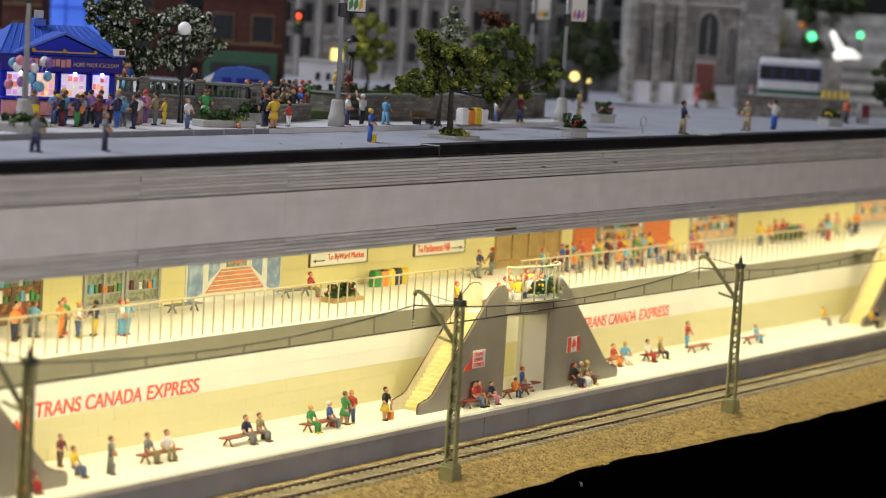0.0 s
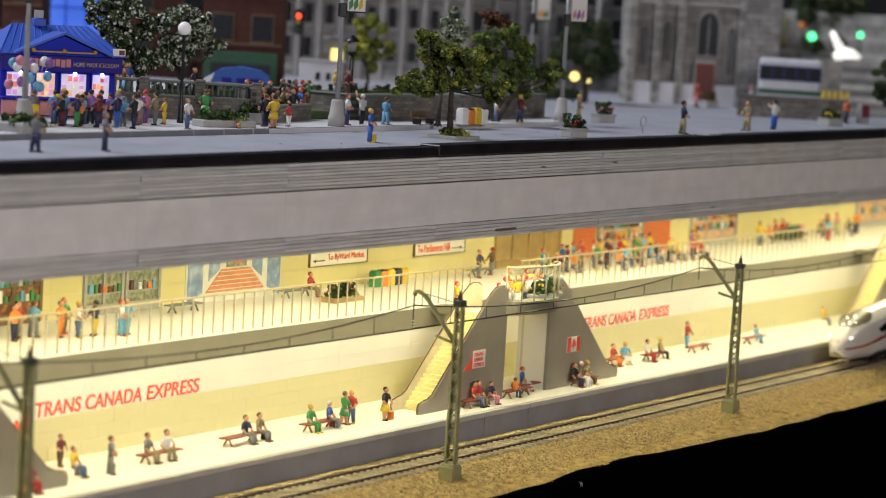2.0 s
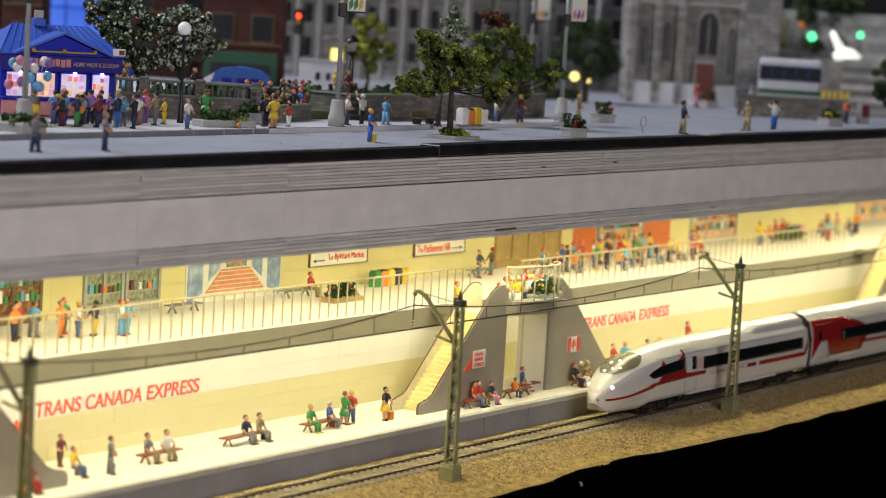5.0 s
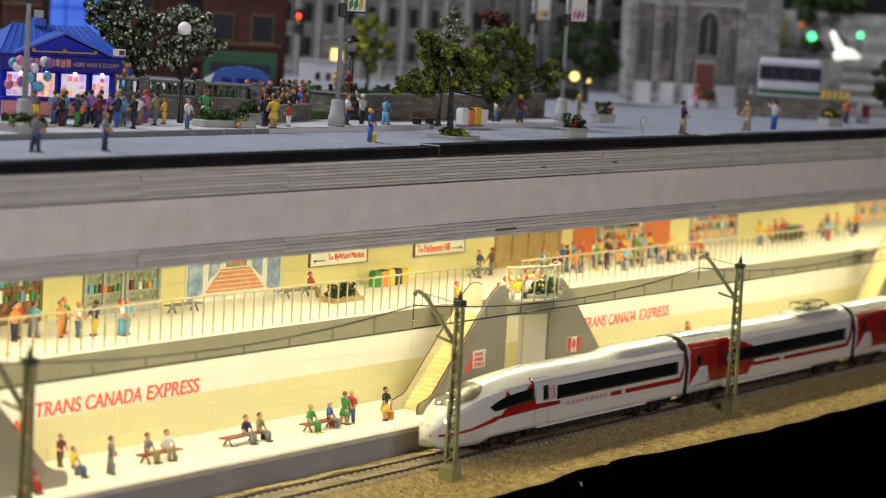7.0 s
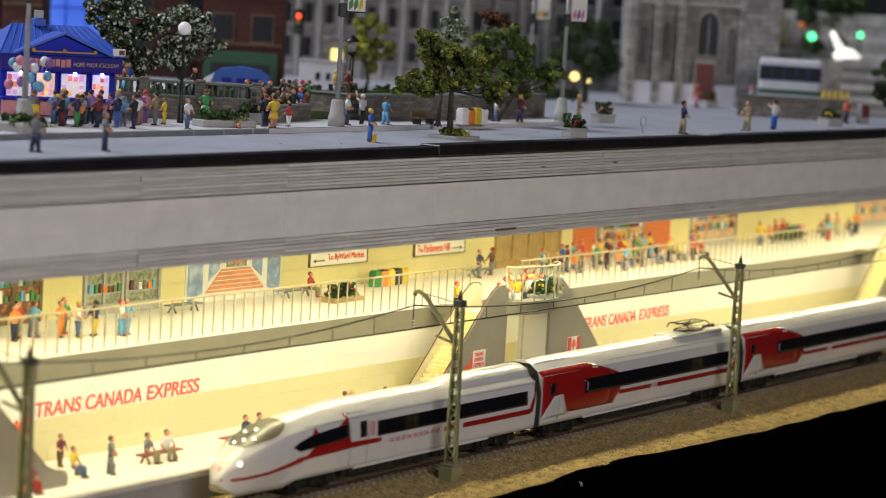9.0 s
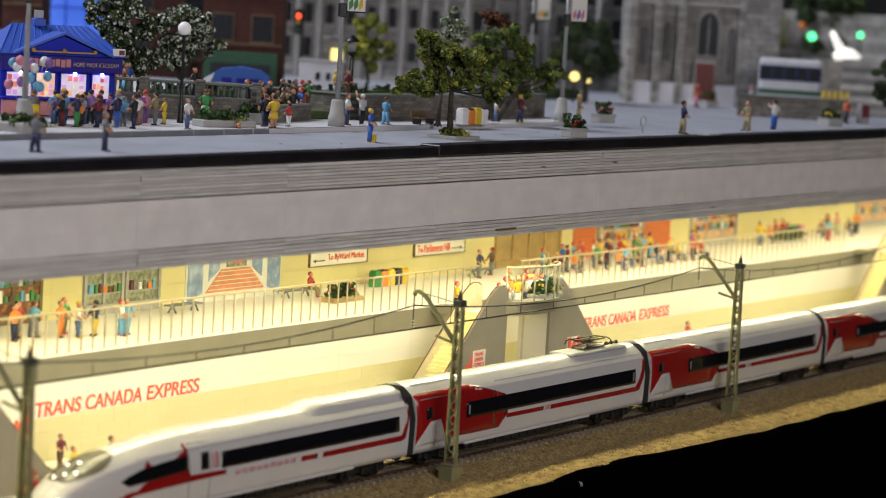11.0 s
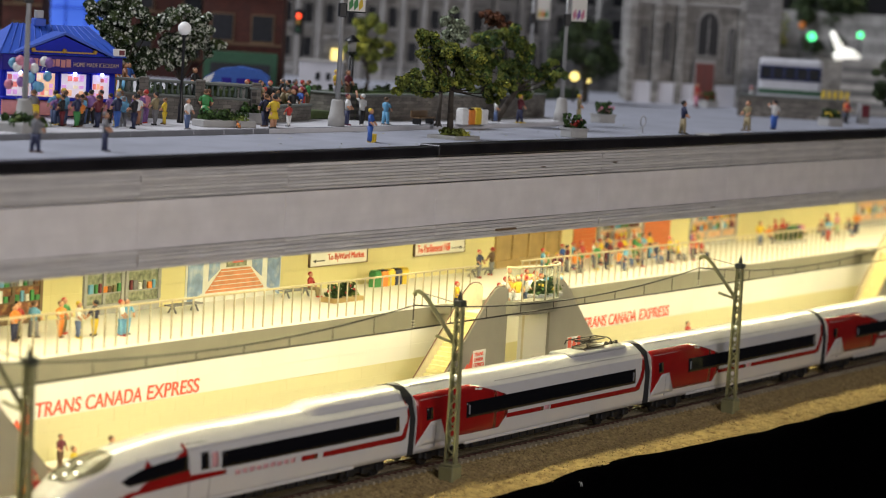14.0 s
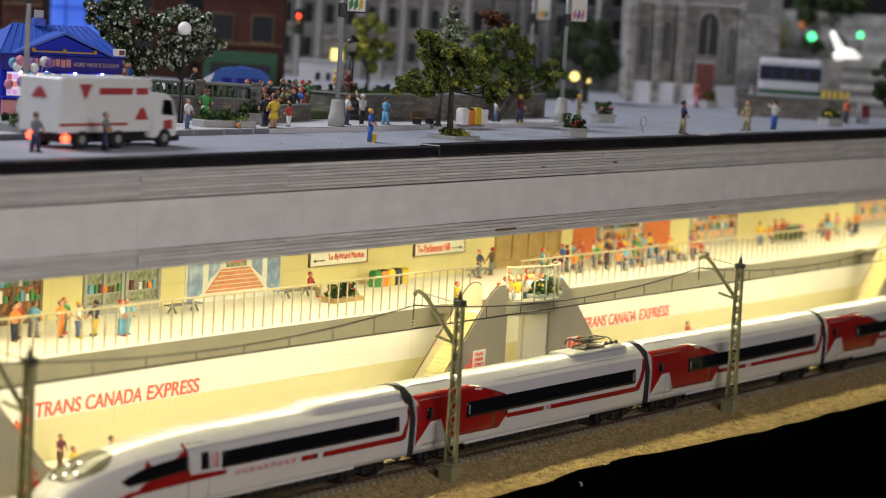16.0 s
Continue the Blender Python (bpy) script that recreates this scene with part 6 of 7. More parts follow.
t = thing("lit_window", 0.700, 0.540, DZ, -57, "glowing yellow shop window by the stone building", "window")
part("lit_pane", B(-0.006, 0.004, -0.001, 0.001, 0.022, 0.035, bevel=0.0004), M_LAMP_YELLOW, t)
part("shop_front", B(-0.014, 0.010, 0.0012, 0.012, 0, 0.046, bevel=0.0006), M_ASHLAR_DARK, t)


def small_lamp(x, y, h, m, r, label):
    t = thing("lit_lamp", x, y, DZ, 0, label, "lamp", "lit lamps")
    part("pole", frustum(bmesh.new(), (0, 0, 0), (0, 0, h - r), 0.0012, 0.0009, 8), M_LAMP_BLACK, t)
    part("bulb", ball(bmesh.new(), (0, 0, h), r, 12), m, t)


small_lamp(0.8075, 0.352, 0.0235, M_LAMP_YELLOW, 0.0045, "glowing yellow lamp before the church square")
small_lamp(0.8200, 0.345, 0.0205, M_LAMP_YELLOW, 0.0030, "small glowing yellow lamp on the square")
small_lamp(1.2046, 0.3012, 0.0695, M_LAMP_GREEN, 0.0045, "glowing green bulb above the low wall")
small_lamp(1.2316, 0.2594, 0.0740, M_LAMP_GREEN, 0.0036, "glowing green bulb above the low wall")
small_lamp(1.1900, 0.3060, 0.0800, CLOTH["orange"], 0.0040, "orange ball above the low wall")

# traffic signal on its pole
t = thing("traffic_signal", 0.775, 0.640, DZ, -57, "traffic signal showing red on a dark pole", "traffic signal")
part("pole", frustum(bmesh.new(), (0.004, 0.002, 0), (0.004, 0.002, 0.072), 0.0012, 0.0010, 8), M_LAMP_BLACK, t)
h = part("housing", B(-0.0032, 0.0032, 0, 0.0050, 0.0440, 0.0680, bevel=0.0006), M_LAMP_BLACK, t)
for z, m in ((0.0615, M_LAMP_RED), (0.0555, M_GOLD), (0.0480, M_GREEN_AWNING)):
    part("lens", ball(bmesh.new(), (0, -0.0004, z), 0.0022, 12), m, h)

# ---- kiosk ----
k = thing("ice_cream_kiosk", -0.0195, 0.2425, KZ, -30, "blue ice cream kiosk with lit windows and gabled tin roof", "kiosk")
part("body", B(-0.0390, 0.0390, 0.0016, 0.050, 0, 0.0415, bevel=0.0004), M_KIOSK_BLUE, k)
for i in range(6):
    x = -0.0385 + 0.0129 * i
    part("pink_panel", B(x, x + 0.0122, 0.0003, 0.0018, 0.0005, 0.0105, bevel=0.0003), M_PINK_PANEL, k)
part("counter", B(-0.0400, 0.0400, -0.0050, 0.0016, 0.0112, 0.0128, bevel=0.0004), M_KIOSK_BLUE, k, "blue serving counter")
for i, (x0, x1, m) in enumerate(((-0.036, -0.019, M_LIT_SHOP), (-0.016, -0.003, M_LIT_WARM), (0.001, 0.0185, M_LIT_SHOP), (0.0225, 0.0345, M_LIT_SHOP))):
    w = part("window_opening", B(x0, x1, 0.0006, 0.0017, 0.0132, 0.0290), m, k, "brightly lit serving window")
    for xx in (x0 - 0.0008, x1):
        part("window_post", B(xx, xx + 0.0008, -0.0006, 0.0018, 0.0130, 0.0292), M_KIOSK_BLUE, w)
    rng = random.Random(60 + i)
    for r_ in range(3):
        for c_ in range(4):
            if rng.random() < 0.75:
                xa = x0 + 0.0008 + (x1 - x0 - 0.0016) * c_ / 4
                part("menu_card", B(xa, xa + (x1 - x0) * 0.17, 0.0, 0.0006, 0.0142 + 0.0050 * r_, 0.0142 + 0.0050 * r_ + rng.uniform(0.002, 0.0042)), rng.choice(M_CARDS), w)
    part("spot_lamp", ball(bmesh.new(), ((x0 + x1) / 2, -0.0022, 0.0295), 0.0013, 8), M_LIT_BLUE, w, "small blue-white lamp")
board = part("signboard", B(-0.0410, 0.0410, -0.0060, 0.0016, 0.0305, 0.0412, bevel=0.0005), M_NAVY, k, "violet-blue signboard")
for i in range(11):
    x = -0.0350 + 0.0037 * i
    part("sign_bar", B(x, x + 0.0030, -0.0066, -0.0060, 0.0335 + 0.0003 * (i % 3), 0.0390 - 0.0003 * (i % 2)), M_SIGN_PINK, board)
lettering("board_words", "HOME MADE ICECREAM", 0.0028, M_SIGN_CREAM, board, 0.0070, -0.0064, 0.0345, 0, 0.0310)
part("side_sign", B(0.0345, 0.0430, -0.0055, -0.0040, 0.0425, 0.0475, bevel=0.0004), M_SIGN_WHITE, k, "small white box sign")
part("side_sign_mark", B(0.0385, 0.0420, -0.0060, -0.0054, 0.0435, 0.0465), CLOTH["maroon"], k)
bm = bmesh.new()
e0, e1 = 0.0415, 0.0610
v = [bm.verts.new(p) for p in ((-0.044, -0.006, e0), (0.044, -0.006, e0), (0.044, 0.054, e0), (-0.044, 0.054, e0), (-0.026, 0.024, e1), (0.026, 0.024, e1))]
for q in ((0, 1, 5, 4), (1, 2, 5), (2, 3, 4, 5), (3, 0, 4), (0, 3, 2, 1)):
    bm.faces.new([v[i] for i in q])
roof = part("roof", bm, M_BLUE_ROOF, k, "blue tin hip roof")
for i in range(15):
    f = i / 14
    xa, xb = -0.043 + 0.086 * f, -0.026 + 0.052 * f
    part("roof_seam", tube(bmesh.new(), [(xa, -0.0058, e0 + 0.0003), (xb, 0.0238, e1 + 0.0003)], 0.0004, 4), M_BLUE_ROOF, roof)
g = part("gable", prism(bmesh.new(), [(-0.030, 0.0420), (0.030, 0.0420), (0.0, 0.0545)], -0.0060, 0.018), M_KIOSK_BLUE, k, "blue front gable")
part("gable_roof", prism(bmesh.new(), [(-0.0335, 0.0415), (0.0, 0.0556), (0.0335, 0.0415), (0.0335, 0.0430), (0.0, 0.0572), (-0.0335, 0.0430)], -0.0085, 0.020), M_BLUE_ROOF, g)
part("ochre_rail", B(-0.022, 0.022, -0.0075, -0.0062, 0.0432, 0.0442), M_GOLD, g)
for x in (-0.021, 0.0, 0.021):
    part("ochre_knob", ball(bmesh.new(), (x, -0.0075, 0.0446), 0.0016, 8), M_GOLD, g)
part("vent_cap", B(-0.012, -0.004, 0.020, 0.028, 0.0595, 0.0650, bevel=0.0006), M_BLUE_ROOF, roof)
part("roof_unit", B(-0.0105, -0.0055, 0.021, 0.027, 0.0650, 0.0705, bevel=0.0004), M_POLE_GREY, roof)

k.scale = (0.93, 0.93, 0.905)

# balloons and bins before the kiosk
t = thing("balloon_bunch", -0.101, 0.194, KZ, 0, "bunch of pastel balloons on thin strings", "balloons")
rng = random.Random(70)
for i in range(16):
    c = (rng.uniform(-0.012, 0.014), rng.uniform(-0.008, 0.008), 0.0200 + rng.uniform(0, 0.017))
    b = part("balloon", ball(bmesh.new(), c, 0.0027, 10, 0, 1.15), CLOTH[("sky", "pink", "white", "sky", "violet")[i % 5]], t)
    part("string", tube(bmesh.new(), [c, (0, 0, 0.004)], 0.00012, 3), CLOTH["white"], b)
part("weight", B(-0.002, 0.002, -0.002, 0.002, 0, 0.004, bevel=0.0005), CLOTH["grey"], t)
slab("litter_bin", -0.1125, -0.1065, 0.180, 0.186, KZ, KZ + 0.0125, CLOTH["yellow"], "bright yellow litter bin before the kiosk", 0.0008, "", "bin")
bin_set(0.268, 0.134, KZ, ("white", "orange", "yellow", "white"), "white, orange and yellow bins by the pavement edge")

# ---- balustrade wall ----
def stone_wall(x0, y0, x1, y1, h, balus, label, z=KZ, thick=0.006, posts=4):
    L = math.hypot(x1 - x0, y1 - y0)
    t = thing("stone_wall", x0, y0, z, math.degrees(math.atan2(y1 - y0, x1 - x0)), label, "wall", "low stone walls")
    hb = h * 0.58 if balus else h - 0.0016
    part("masonry", B(0, L, 0, thick, -0.001, hb), M_STONE_WALL, t, "coursed grey field stone")
    part("coping", B(-0.0006, L + 0.0006, -0.0008, thick + 0.0008, hb, hb + 0.0014, bevel=0.0004), M_COPING, t)
    if balus:
        part("top_rail", B(-0.0006, L + 0.0006, 0.0004, thick - 0.0004, h - 0.0018, h, bevel=0.0004), M_COPING, t)
        for i in range(posts + 1):
            x = (L - 0.006) * i / posts
            part("pier", B(x, x + 0.006, -0.0010, thick + 0.001, -0.001, h + 0.0012, bevel=0.0004), M_STONE_WALL, t)
        n = int(L / 0.0036)
        for i in range(n):
            x = 0.0018 + L * i / n
            part("baluster", lathe(bmesh.new(), [(0.0007, hb + 0.0012), (0.0012, hb + 0.003), (0.0007, h - 0.0048), (0.0010, h - 0.0016)], 6, 0, (x, thick / 2, 0)), M_BALUSTER, t)
    return t


stone_wall(0.020, 0.258, 0.086, 0.168, 0.0245, True, "grey stone wall topped by a mossy balustrade", posts=3)
stone_wall(0.086, 0.168, 0.100, 0.190, 0.0230, False, "short grey stone wall with a green coping")
stone_wall(0.108, 0.176, 0.172, 0.190, 0.0110, False, "low grey stone wall round a lawn")
stone_wall(0.215, 0.178, 0.330, 0.172, 0.0180, False, "grey stone wall below a grassy bank")
stone_wall(0.330, 0.172, 0.462, 0.180, 0.0180, False, "long grey stone wall behind the pavement")
slab("lawn", 0.120, 0.2145, 0.196, 0.26, KZ, KZ + 0.005, M_GRASS, "green lawn among the low walls", 0.001)
stone_wall(0.2150, 0.1840, 0.2150, 0.300, 0.0180, False, "grey stone wall at the end of a grassy bank")
slab("lawn", 0.222, 0.468, 0.186, 0.27, KZ, KZ + 0.0120, M_GRASS, "dull green lawn behind the stone wall", 0.002)
bm = bmesh.new()
poly = [(0.0275, 0.266), (0.0945, 0.177), (0.104, 0.192), (0.112, 0.46), (-0.03, 0.46)]
a = [bm.verts.new((x, y, KZ - 0.001)) for x, y in poly]
b = [bm.verts.new((x, y, KZ + 0.012)) for x, y in poly]
bm.faces.new(b)
for i in range(5):
    bm.faces.new((a[i], a[(i + 1) % 5], b[(i + 1) % 5], b[i]))
tagged(part("verge", bm, M_GRASS), "green planted bank behind the balustrade", "", "", "structure")
def hedge(x0, x1, y0, y1, z, h, label):
    bm, rng = bmesh.new(), random.Random(int(x0 * 1000))
    box(bm, x0, x1, y0 + 0.001, y1 - 0.001, z, z + h * 0.8)
    for i in range(int((x1 - x0) / 0.0016)):
        clump(bm, (rng.uniform(x0, x1), rng.uniform(y0, y1), z + h * rng.uniform(0.2, 1.0)), 0.003, 24, 0.0014, rng)
    tagged(part("hedge", bm, M_FOLIAGE_DEEP), label, "hedge", "hedges on the deck")


hedge(0.112, 0.215, 0.270, 0.284, KZ, 0.0175, "dark clipped hedge behind the small lawn")
hedge(0.222, 0.468, 0.272, 0.286, KZ, 0.0165, "long dark hedge behind the grassy bank")
hedge(-0.060, 0.112, 0.330, 0.345, KZ, 0.026, "dark hedge below the blossom trees")
slab("hedge", 0.70, 0.88, 0.385, 0.40, DZ, DZ + 0.010, M_FOLIAGE_DEEP, "low dark clipped hedge before the church", 0.002, "", "hedge")

# ---- buildings behind ----
def building(name, x, y, rz, w, h, d, m, rows, label, category, base_m=None, win=(0.010, 0.018), lit=(), trim=M_STONE_TRIM, arch=False, z0=0.020, pitch_z=0.034):
    t = thing(name, x, y, DZ, rz, label, category, "buildings on the deck")
    part("wall", B(-w / 2, w / 2, 0, d, -0.001, h), m, t)
    part("cornice", B(-w / 2 - 0.002, w / 2 + 0.002, -0.003, d + 0.002, h, h + 0.004, bevel=0.0006), trim, t)
    if base_m:
        part("plinth", B(-w / 2 - 0.0015, w / 2 + 0.0015, -0.0035, d, -0.001, 0.014, bevel=0.0006), base_m, t)
    n = 0
    for r_, cols in enumerate(rows):
        z = z0 + pitch_z * r_
        part("string_course", B(-w / 2, w / 2, -0.0016, 0.0004, z - 0.004, z - 0.0022), trim, t)
        for c_ in range(cols):
            x = -w / 2 + w * (c_ + 0.5) / cols
            ww, wh = win
            f = part("window", B(x - ww / 2 - 0.0012, x + ww / 2 + 0.0012, -0.0012, 0.0006, z - 0.0012, z + wh + 0.0012, bevel=0.0003), trim, t)
            part("pane", B(x - ww / 2, x + ww / 2, -0.0017, -0.0008, z, z + wh), M_LAMP_YELLOW if n in lit else M_DARKGLASS, f)
            part("sill", B(x - ww / 2 - 0.002, x + ww / 2 + 0.002, -0.003, 0.0006, z - 0.0026, z - 0.0012), trim, f)
            n += 1
    return t


# brick house with green shopfront
t = building("brick_house", 0.575, 0.555, -57, 0.070, 0.130, 0.060, M_REDBRICK, (2, 2, 2), "dark red brick house with green shopfront", "house", None, (0.018, 0.022), (), M_BROWN, z0=0.040, pitch_z=0.042)
part("shopfront", B(-0.032, 0.032, -0.004, 0.001, 0.0, 0.030, bevel=0.0006), M_GREEN_AWNING, t, "dark green shopfront")
part("shop_glass", B(-0.026, 0.026, -0.0048, -0.003, 0.005, 0.020), M_DARKGLASS, t)
t = building("brick_house", 0.607, 0.664, -57, 0.088, 0.130, 0.060, M_REDBRICK, (2, 2, 2), "dark red brick house behind the trees", "house", None, (0.016, 0.022), (), M_BROWN, z0=0.020, pitch_z=0.042)
# long grey stone building
t = building("stone_building", 0.914, 0.650, -57, 0.190, 0.165, 0.080, M_ASHLAR, (9, 9, 9, 9), "long grey stone building with tall windows", "building", M_ASHLAR_DARK, (0.0085, 0.020), (21, 30), M_STONE_TRIM)
for i in range(10):
    x = -0.095 + 0.019 * i * 1.11
    part("buttress", B(x - 0.0022, x + 0.0022, -0.006, 0.001, 0, 0.150, bevel=0.0005), M_STONE_TRIM, t)
t = building("stone_building", 1.052, 0.527, -57, 0.170, 0.165, 0.080, M_ASHLAR_DARK, (6, 6, 6, 6), "dark grey stone building with columns", "building", M_ASHLAR, (0.010, 0.021), (), M_STONE_TRIM)
for i in range(7):
    x = -0.080 + 0.0265 * i
    part("column", frustum(bmesh.new(), (x, -0.006, 0.014), (x, -0.006, 0.120), 0.0032, 0.0028, 12), M_STONE_TRIM, t)

# church
t = thing("church", 0.9600, 0.2990, DZ, -57, "grey stone church front with arched windows and a dark red door", "church", "buildings on the deck")
W = 0.142
part("wall", B(-W / 2, W / 2, 0, 0.10, -0.001, 0.170), M_ASHLAR, t)
part("plinth", B(-W / 2 - 0.002, W / 2 - 0.020, -0.0060, 0.001, -0.001, 0.0200, bevel=0.0008), M_WHITE_BASE, t, "whitish stone plinth")


def arched(w, h, n=10):
    r = w / 2
    return [(-r, 0), (r, 0)] + [(r * math.cos(a), h - r + r * 1.35 * math.sin(a)) for a in (math.pi * k / n for k in range(n + 1))]


def arched_window(x, z, w, h, trim_w, parent):
    f = part("arched_window", prism(bmesh.new(), [(x + px * (1 + 2 * trim_w / w), z - trim_w + pz * (1 + 2 * trim_w / h)) for px, pz in arched(w, h)], -0.0024, 0.001), M_STONE_TRIM, parent, "arched stone window surround")
    part("pane", prism(bmesh.new(), [(x + px, z + pz) for px, pz in arched(w, h)], -0.0030, -0.0014), M_DARKGLASS, f)
    part("tracery", B(x - 0.0005, x + 0.0005, -0.0036, -0.0024, z, z + h * 0.96), M_STONE_TRIM, f)


arched_window(0.002, 0.0475, 0.0185, 0.0370, 0.0022, t)
for x, z, h in ((-0.036, 0.040, 0.036), (0.024, 0.030, 0.044), (0.052, 0.030, 0.040), (-0.058, 0.035, 0.036)):
    arched_window(x, z, 0.0060, h, 0.0012, t)
for x in (-0.070, -0.046, -0.024, 0.034, 0.064):
    part("buttress", B(x - 0.0036, x + 0.0036, -0.0080, 0.001, 0, 0.092, bevel=0.0006), M_ASHLAR, t)
    part("buttress_cap", prism(bmesh.new(), [(x - 0.0036, 0.092), (x + 0.0036, 0.092), (x, 0.104)], -0.0070, 0.001), M_STONE_TRIM, t)
part("string_course", B(-W / 2, W / 2, -0.0030, 0.001, 0.0930, 0.0965, bevel=0.0005), M_STONE_TRIM, t)
d = part("door_surround", B(-0.0095, 0.0105, -0.0072, 0.001, 0.0, 0.0430, bevel=0.0006), M_STONE_TRIM, t)
part("door_leaf", B(-0.0082, 0.0092, -0.0080, -0.0060, 0.0065, 0.0400, bevel=0.0004), M_RED_DOOR, d, "dark red church door")
part("door_split", B(0.0003, 0.0007, -0.0084, -0.0076, 0.0065, 0.0400), M_LAMP_BLACK, d)
part("step", B(-0.014, 0.015, -0.016, -0.0062, 0, 0.0045, bevel=0.0005), M_WHITE_BASE, t)
part("tower", B(0.036, 0.068, -0.010, 0.04, 0.0, 0.200), M_ASHLAR_DARK, t, "square stone tower")
tub(0.9400, 0.2810, DZ, 0.014, 0.006, "red", "small tub of red flowers by the church door", 48)

# bus, low walls and bright distance on the far side
t = thing("city_bus", 0.9250, 0.1930, DZ, -64, "white city bus with dark blue window band", "bus")
part("body", B(-0.0285, 0.0285, 0, 0.022, 0.0035, 0.0505, bevel=0.0025), M_BUS_WHITE, t)
b = part("window_band", B(-0.0280, 0.0280, -0.0006, 0.0004, 0.0305, 0.0440, bevel=0.0004), M_BUS_BLUE, t)
for i in range(6):
    x = -0.0278 + 0.0109 * i
    part("window_post", B(x, x + 0.0010, -0.0009, -0.0003, 0.0310, 0.0435), CLOTH["navy"], b)
for i in range(5):
    x = -0.0262 + 0.0109 * i
    part("window_pane", B(x, x + 0.0085, -0.0008, -0.0004, 0.0320, 0.0425), M_DARKGLASS, b)
part("skirt_stripe", B(-0.0282, 0.0282, -0.0004, 0.0004, 0.0180, 0.0225), M_GREEN_AWNING, t, "dull green skirt stripe")
for x in (-0.018, 0.018):
    part("wheel", frustum(bmesh.new(), (x, -0.0006, 0.0048), (x, 0.004, 0.0048), 0.0048, 0.0048, 14), M_RUBBER, t)
stone_wall(0.815, 0.190, 0.866, 0.111, 0.0195, False, "pale stone wall before the bus", DZ, 0.006)
slab("low_building", 1.02, 1.08, 0.080, 0.185, DZ, DZ + 0.052, M_ASHLAR, "pale flat-roofed stone building by the far street", 0.001, "", "building")
t = thing("white_house", 0.562, 0.458, DZ, -57, "small white house with two dark windows", "house", "buildings on the deck")
part("wall", B(-0.020, 0.016, 0, 0.03, 0, 0.0270, bevel=0.0005), M_WHITE_BASE, t)
for x in (-0.006, 0.003):
    part("window", B(x, x + 0.0040, -0.0006, 0.0004, 0.0120, 0.0185), M_DARKGLASS, t)
part("roof", B(-0.021, 0.019, -0.001, 0.031, 0.0270, 0.0285, bevel=0.0004), M_STONE_TRIM, t)
t = thing("lit_fountain", 1.2230, 0.2690, DZ, -57, "white glowing sculpted fountain above the low wall", "fountain")
part("lit_basin", lathe(bmesh.new(), [(0.012, 0.047), (0.015, 0.052), (0.008, 0.058), (0.002, 0.060)], 14), M_LAMP_WHITE_HOT, t)
part("lit_jet", frustum(bmesh.new(), (-0.006, 0, 0.056), (-0.017, 0, 0.076), 0.005, 0.0025, 8), M_LAMP_WHITE_HOT, t)
part("pedestal", B(-0.030, 0.030, -0.004, 0.020, 0, 0.047, bevel=0.001), M_ASHLAR, t)
slab("wall_far", 1.30, 1.32, -0.10, 0.60, DZ, DZ + 0.095, M_ASHLAR_DARK, "grey wall far behind the trees", 0.001)
t = thing("poster_column", 0.857, 0.090, DZ, -30, "grey box with a red poster on the street", "advertising box")
part("case", B(-0.0048, 0.0048, -0.003, 0.003, 0, 0.0175, bevel=0.0005), M_POLE_GREY, t)
part("poster", B(-0.0040, 0.0040, -0.0034, -0.0028, 0.0060, 0.0168), CLOTH["maroon"], t)
for i in range(5):
    slab("barrier", 0.992 + 0.0028 * i, 0.9945 + 0.0028 * i, 0.188 - 0.0048 * i, 0.191 - 0.0048 * i, DZ, DZ + 0.022, CLOTH["yellow"], "yellow street barrier by the low building", 0.0005, "", "barrier")
t = building("brick_house", 0.535, 0.775, -57, 0.036, 0.130, 0.050, M_REDBRICK, (1, 1, 1), "narrow dark red brick house behind the kiosk", "house", None, (0.014, 0.022), (), M_BROWN, z0=0.020, pitch_z=0.042)
t = thing("screen_tower", 0.715, 0.870, DZ, -57, "tall glowing blue screen in a dark frame behind the kiosk", "screen")
part("screen", B(-0.022, 0.032, 0, 0.004, 0.020, 0.170, bevel=0.001), M_SCREEN_BLUE, t, "blue glowing picture screen")
part("frame", B(-0.027, 0.037, 0.0042, 0.020, 0, 0.180, bevel=0.001), M_LAMP_BLACK, t)
for z in (0.055, 0.095, 0.135):
    part("frame_bar", B(-0.022, 0.032, -0.0010, -0.0002, z, z + 0.0012), M_KIOSK_BLUE, t)
for x in (-0.008, 0.012):
    part("frame_bar", B(x, x + 0.0010, -0.0010, -0.0002, 0.020, 0.170), M_KIOSK_BLUE, t)
t = thing("market_stall", 0.338, 0.378, KZ, -57, "blue market stall with a rounded canopy and white end", "market stall")
part("canopy", prism(bmesh.new(), [(-0.030, 0.010), (0.026, 0.010), (0.026, 0.024), (0.018, 0.030), (0.002, 0.033), (-0.014, 0.030), (-0.026, 0.021)], -0.012, 0.014), CLOTH["blue"], t, "bright blue canopy")
part("end_cloth", prism(bmesh.new(), [(-0.032, 0.008), (-0.024, 0.008), (-0.018, 0.026), (-0.026, 0.020)], -0.0128, -0.0118), CLOTH["white"], t, "white end cloth")
for x in (-0.026, 0.022):
    for y in (-0.010, 0.012):
        part("leg", frustum(bmesh.new(), (x, y, 0), (x, y, 0.0115), 0.0009, 0.0009, 6), CLOTH["white"], t)
part("table", B(-0.024, 0.022, -0.011, 0.012, 0.006, 0.0075), M_BROWN, t)
for x in (-0.012, 0.000, 0.011):
    part("panel", B(x, x + 0.008, -0.0126, -0.0119, 0.012, 0.0215), M_NAVY, t)
t.scale = (0.92, 0.92, 0.74)
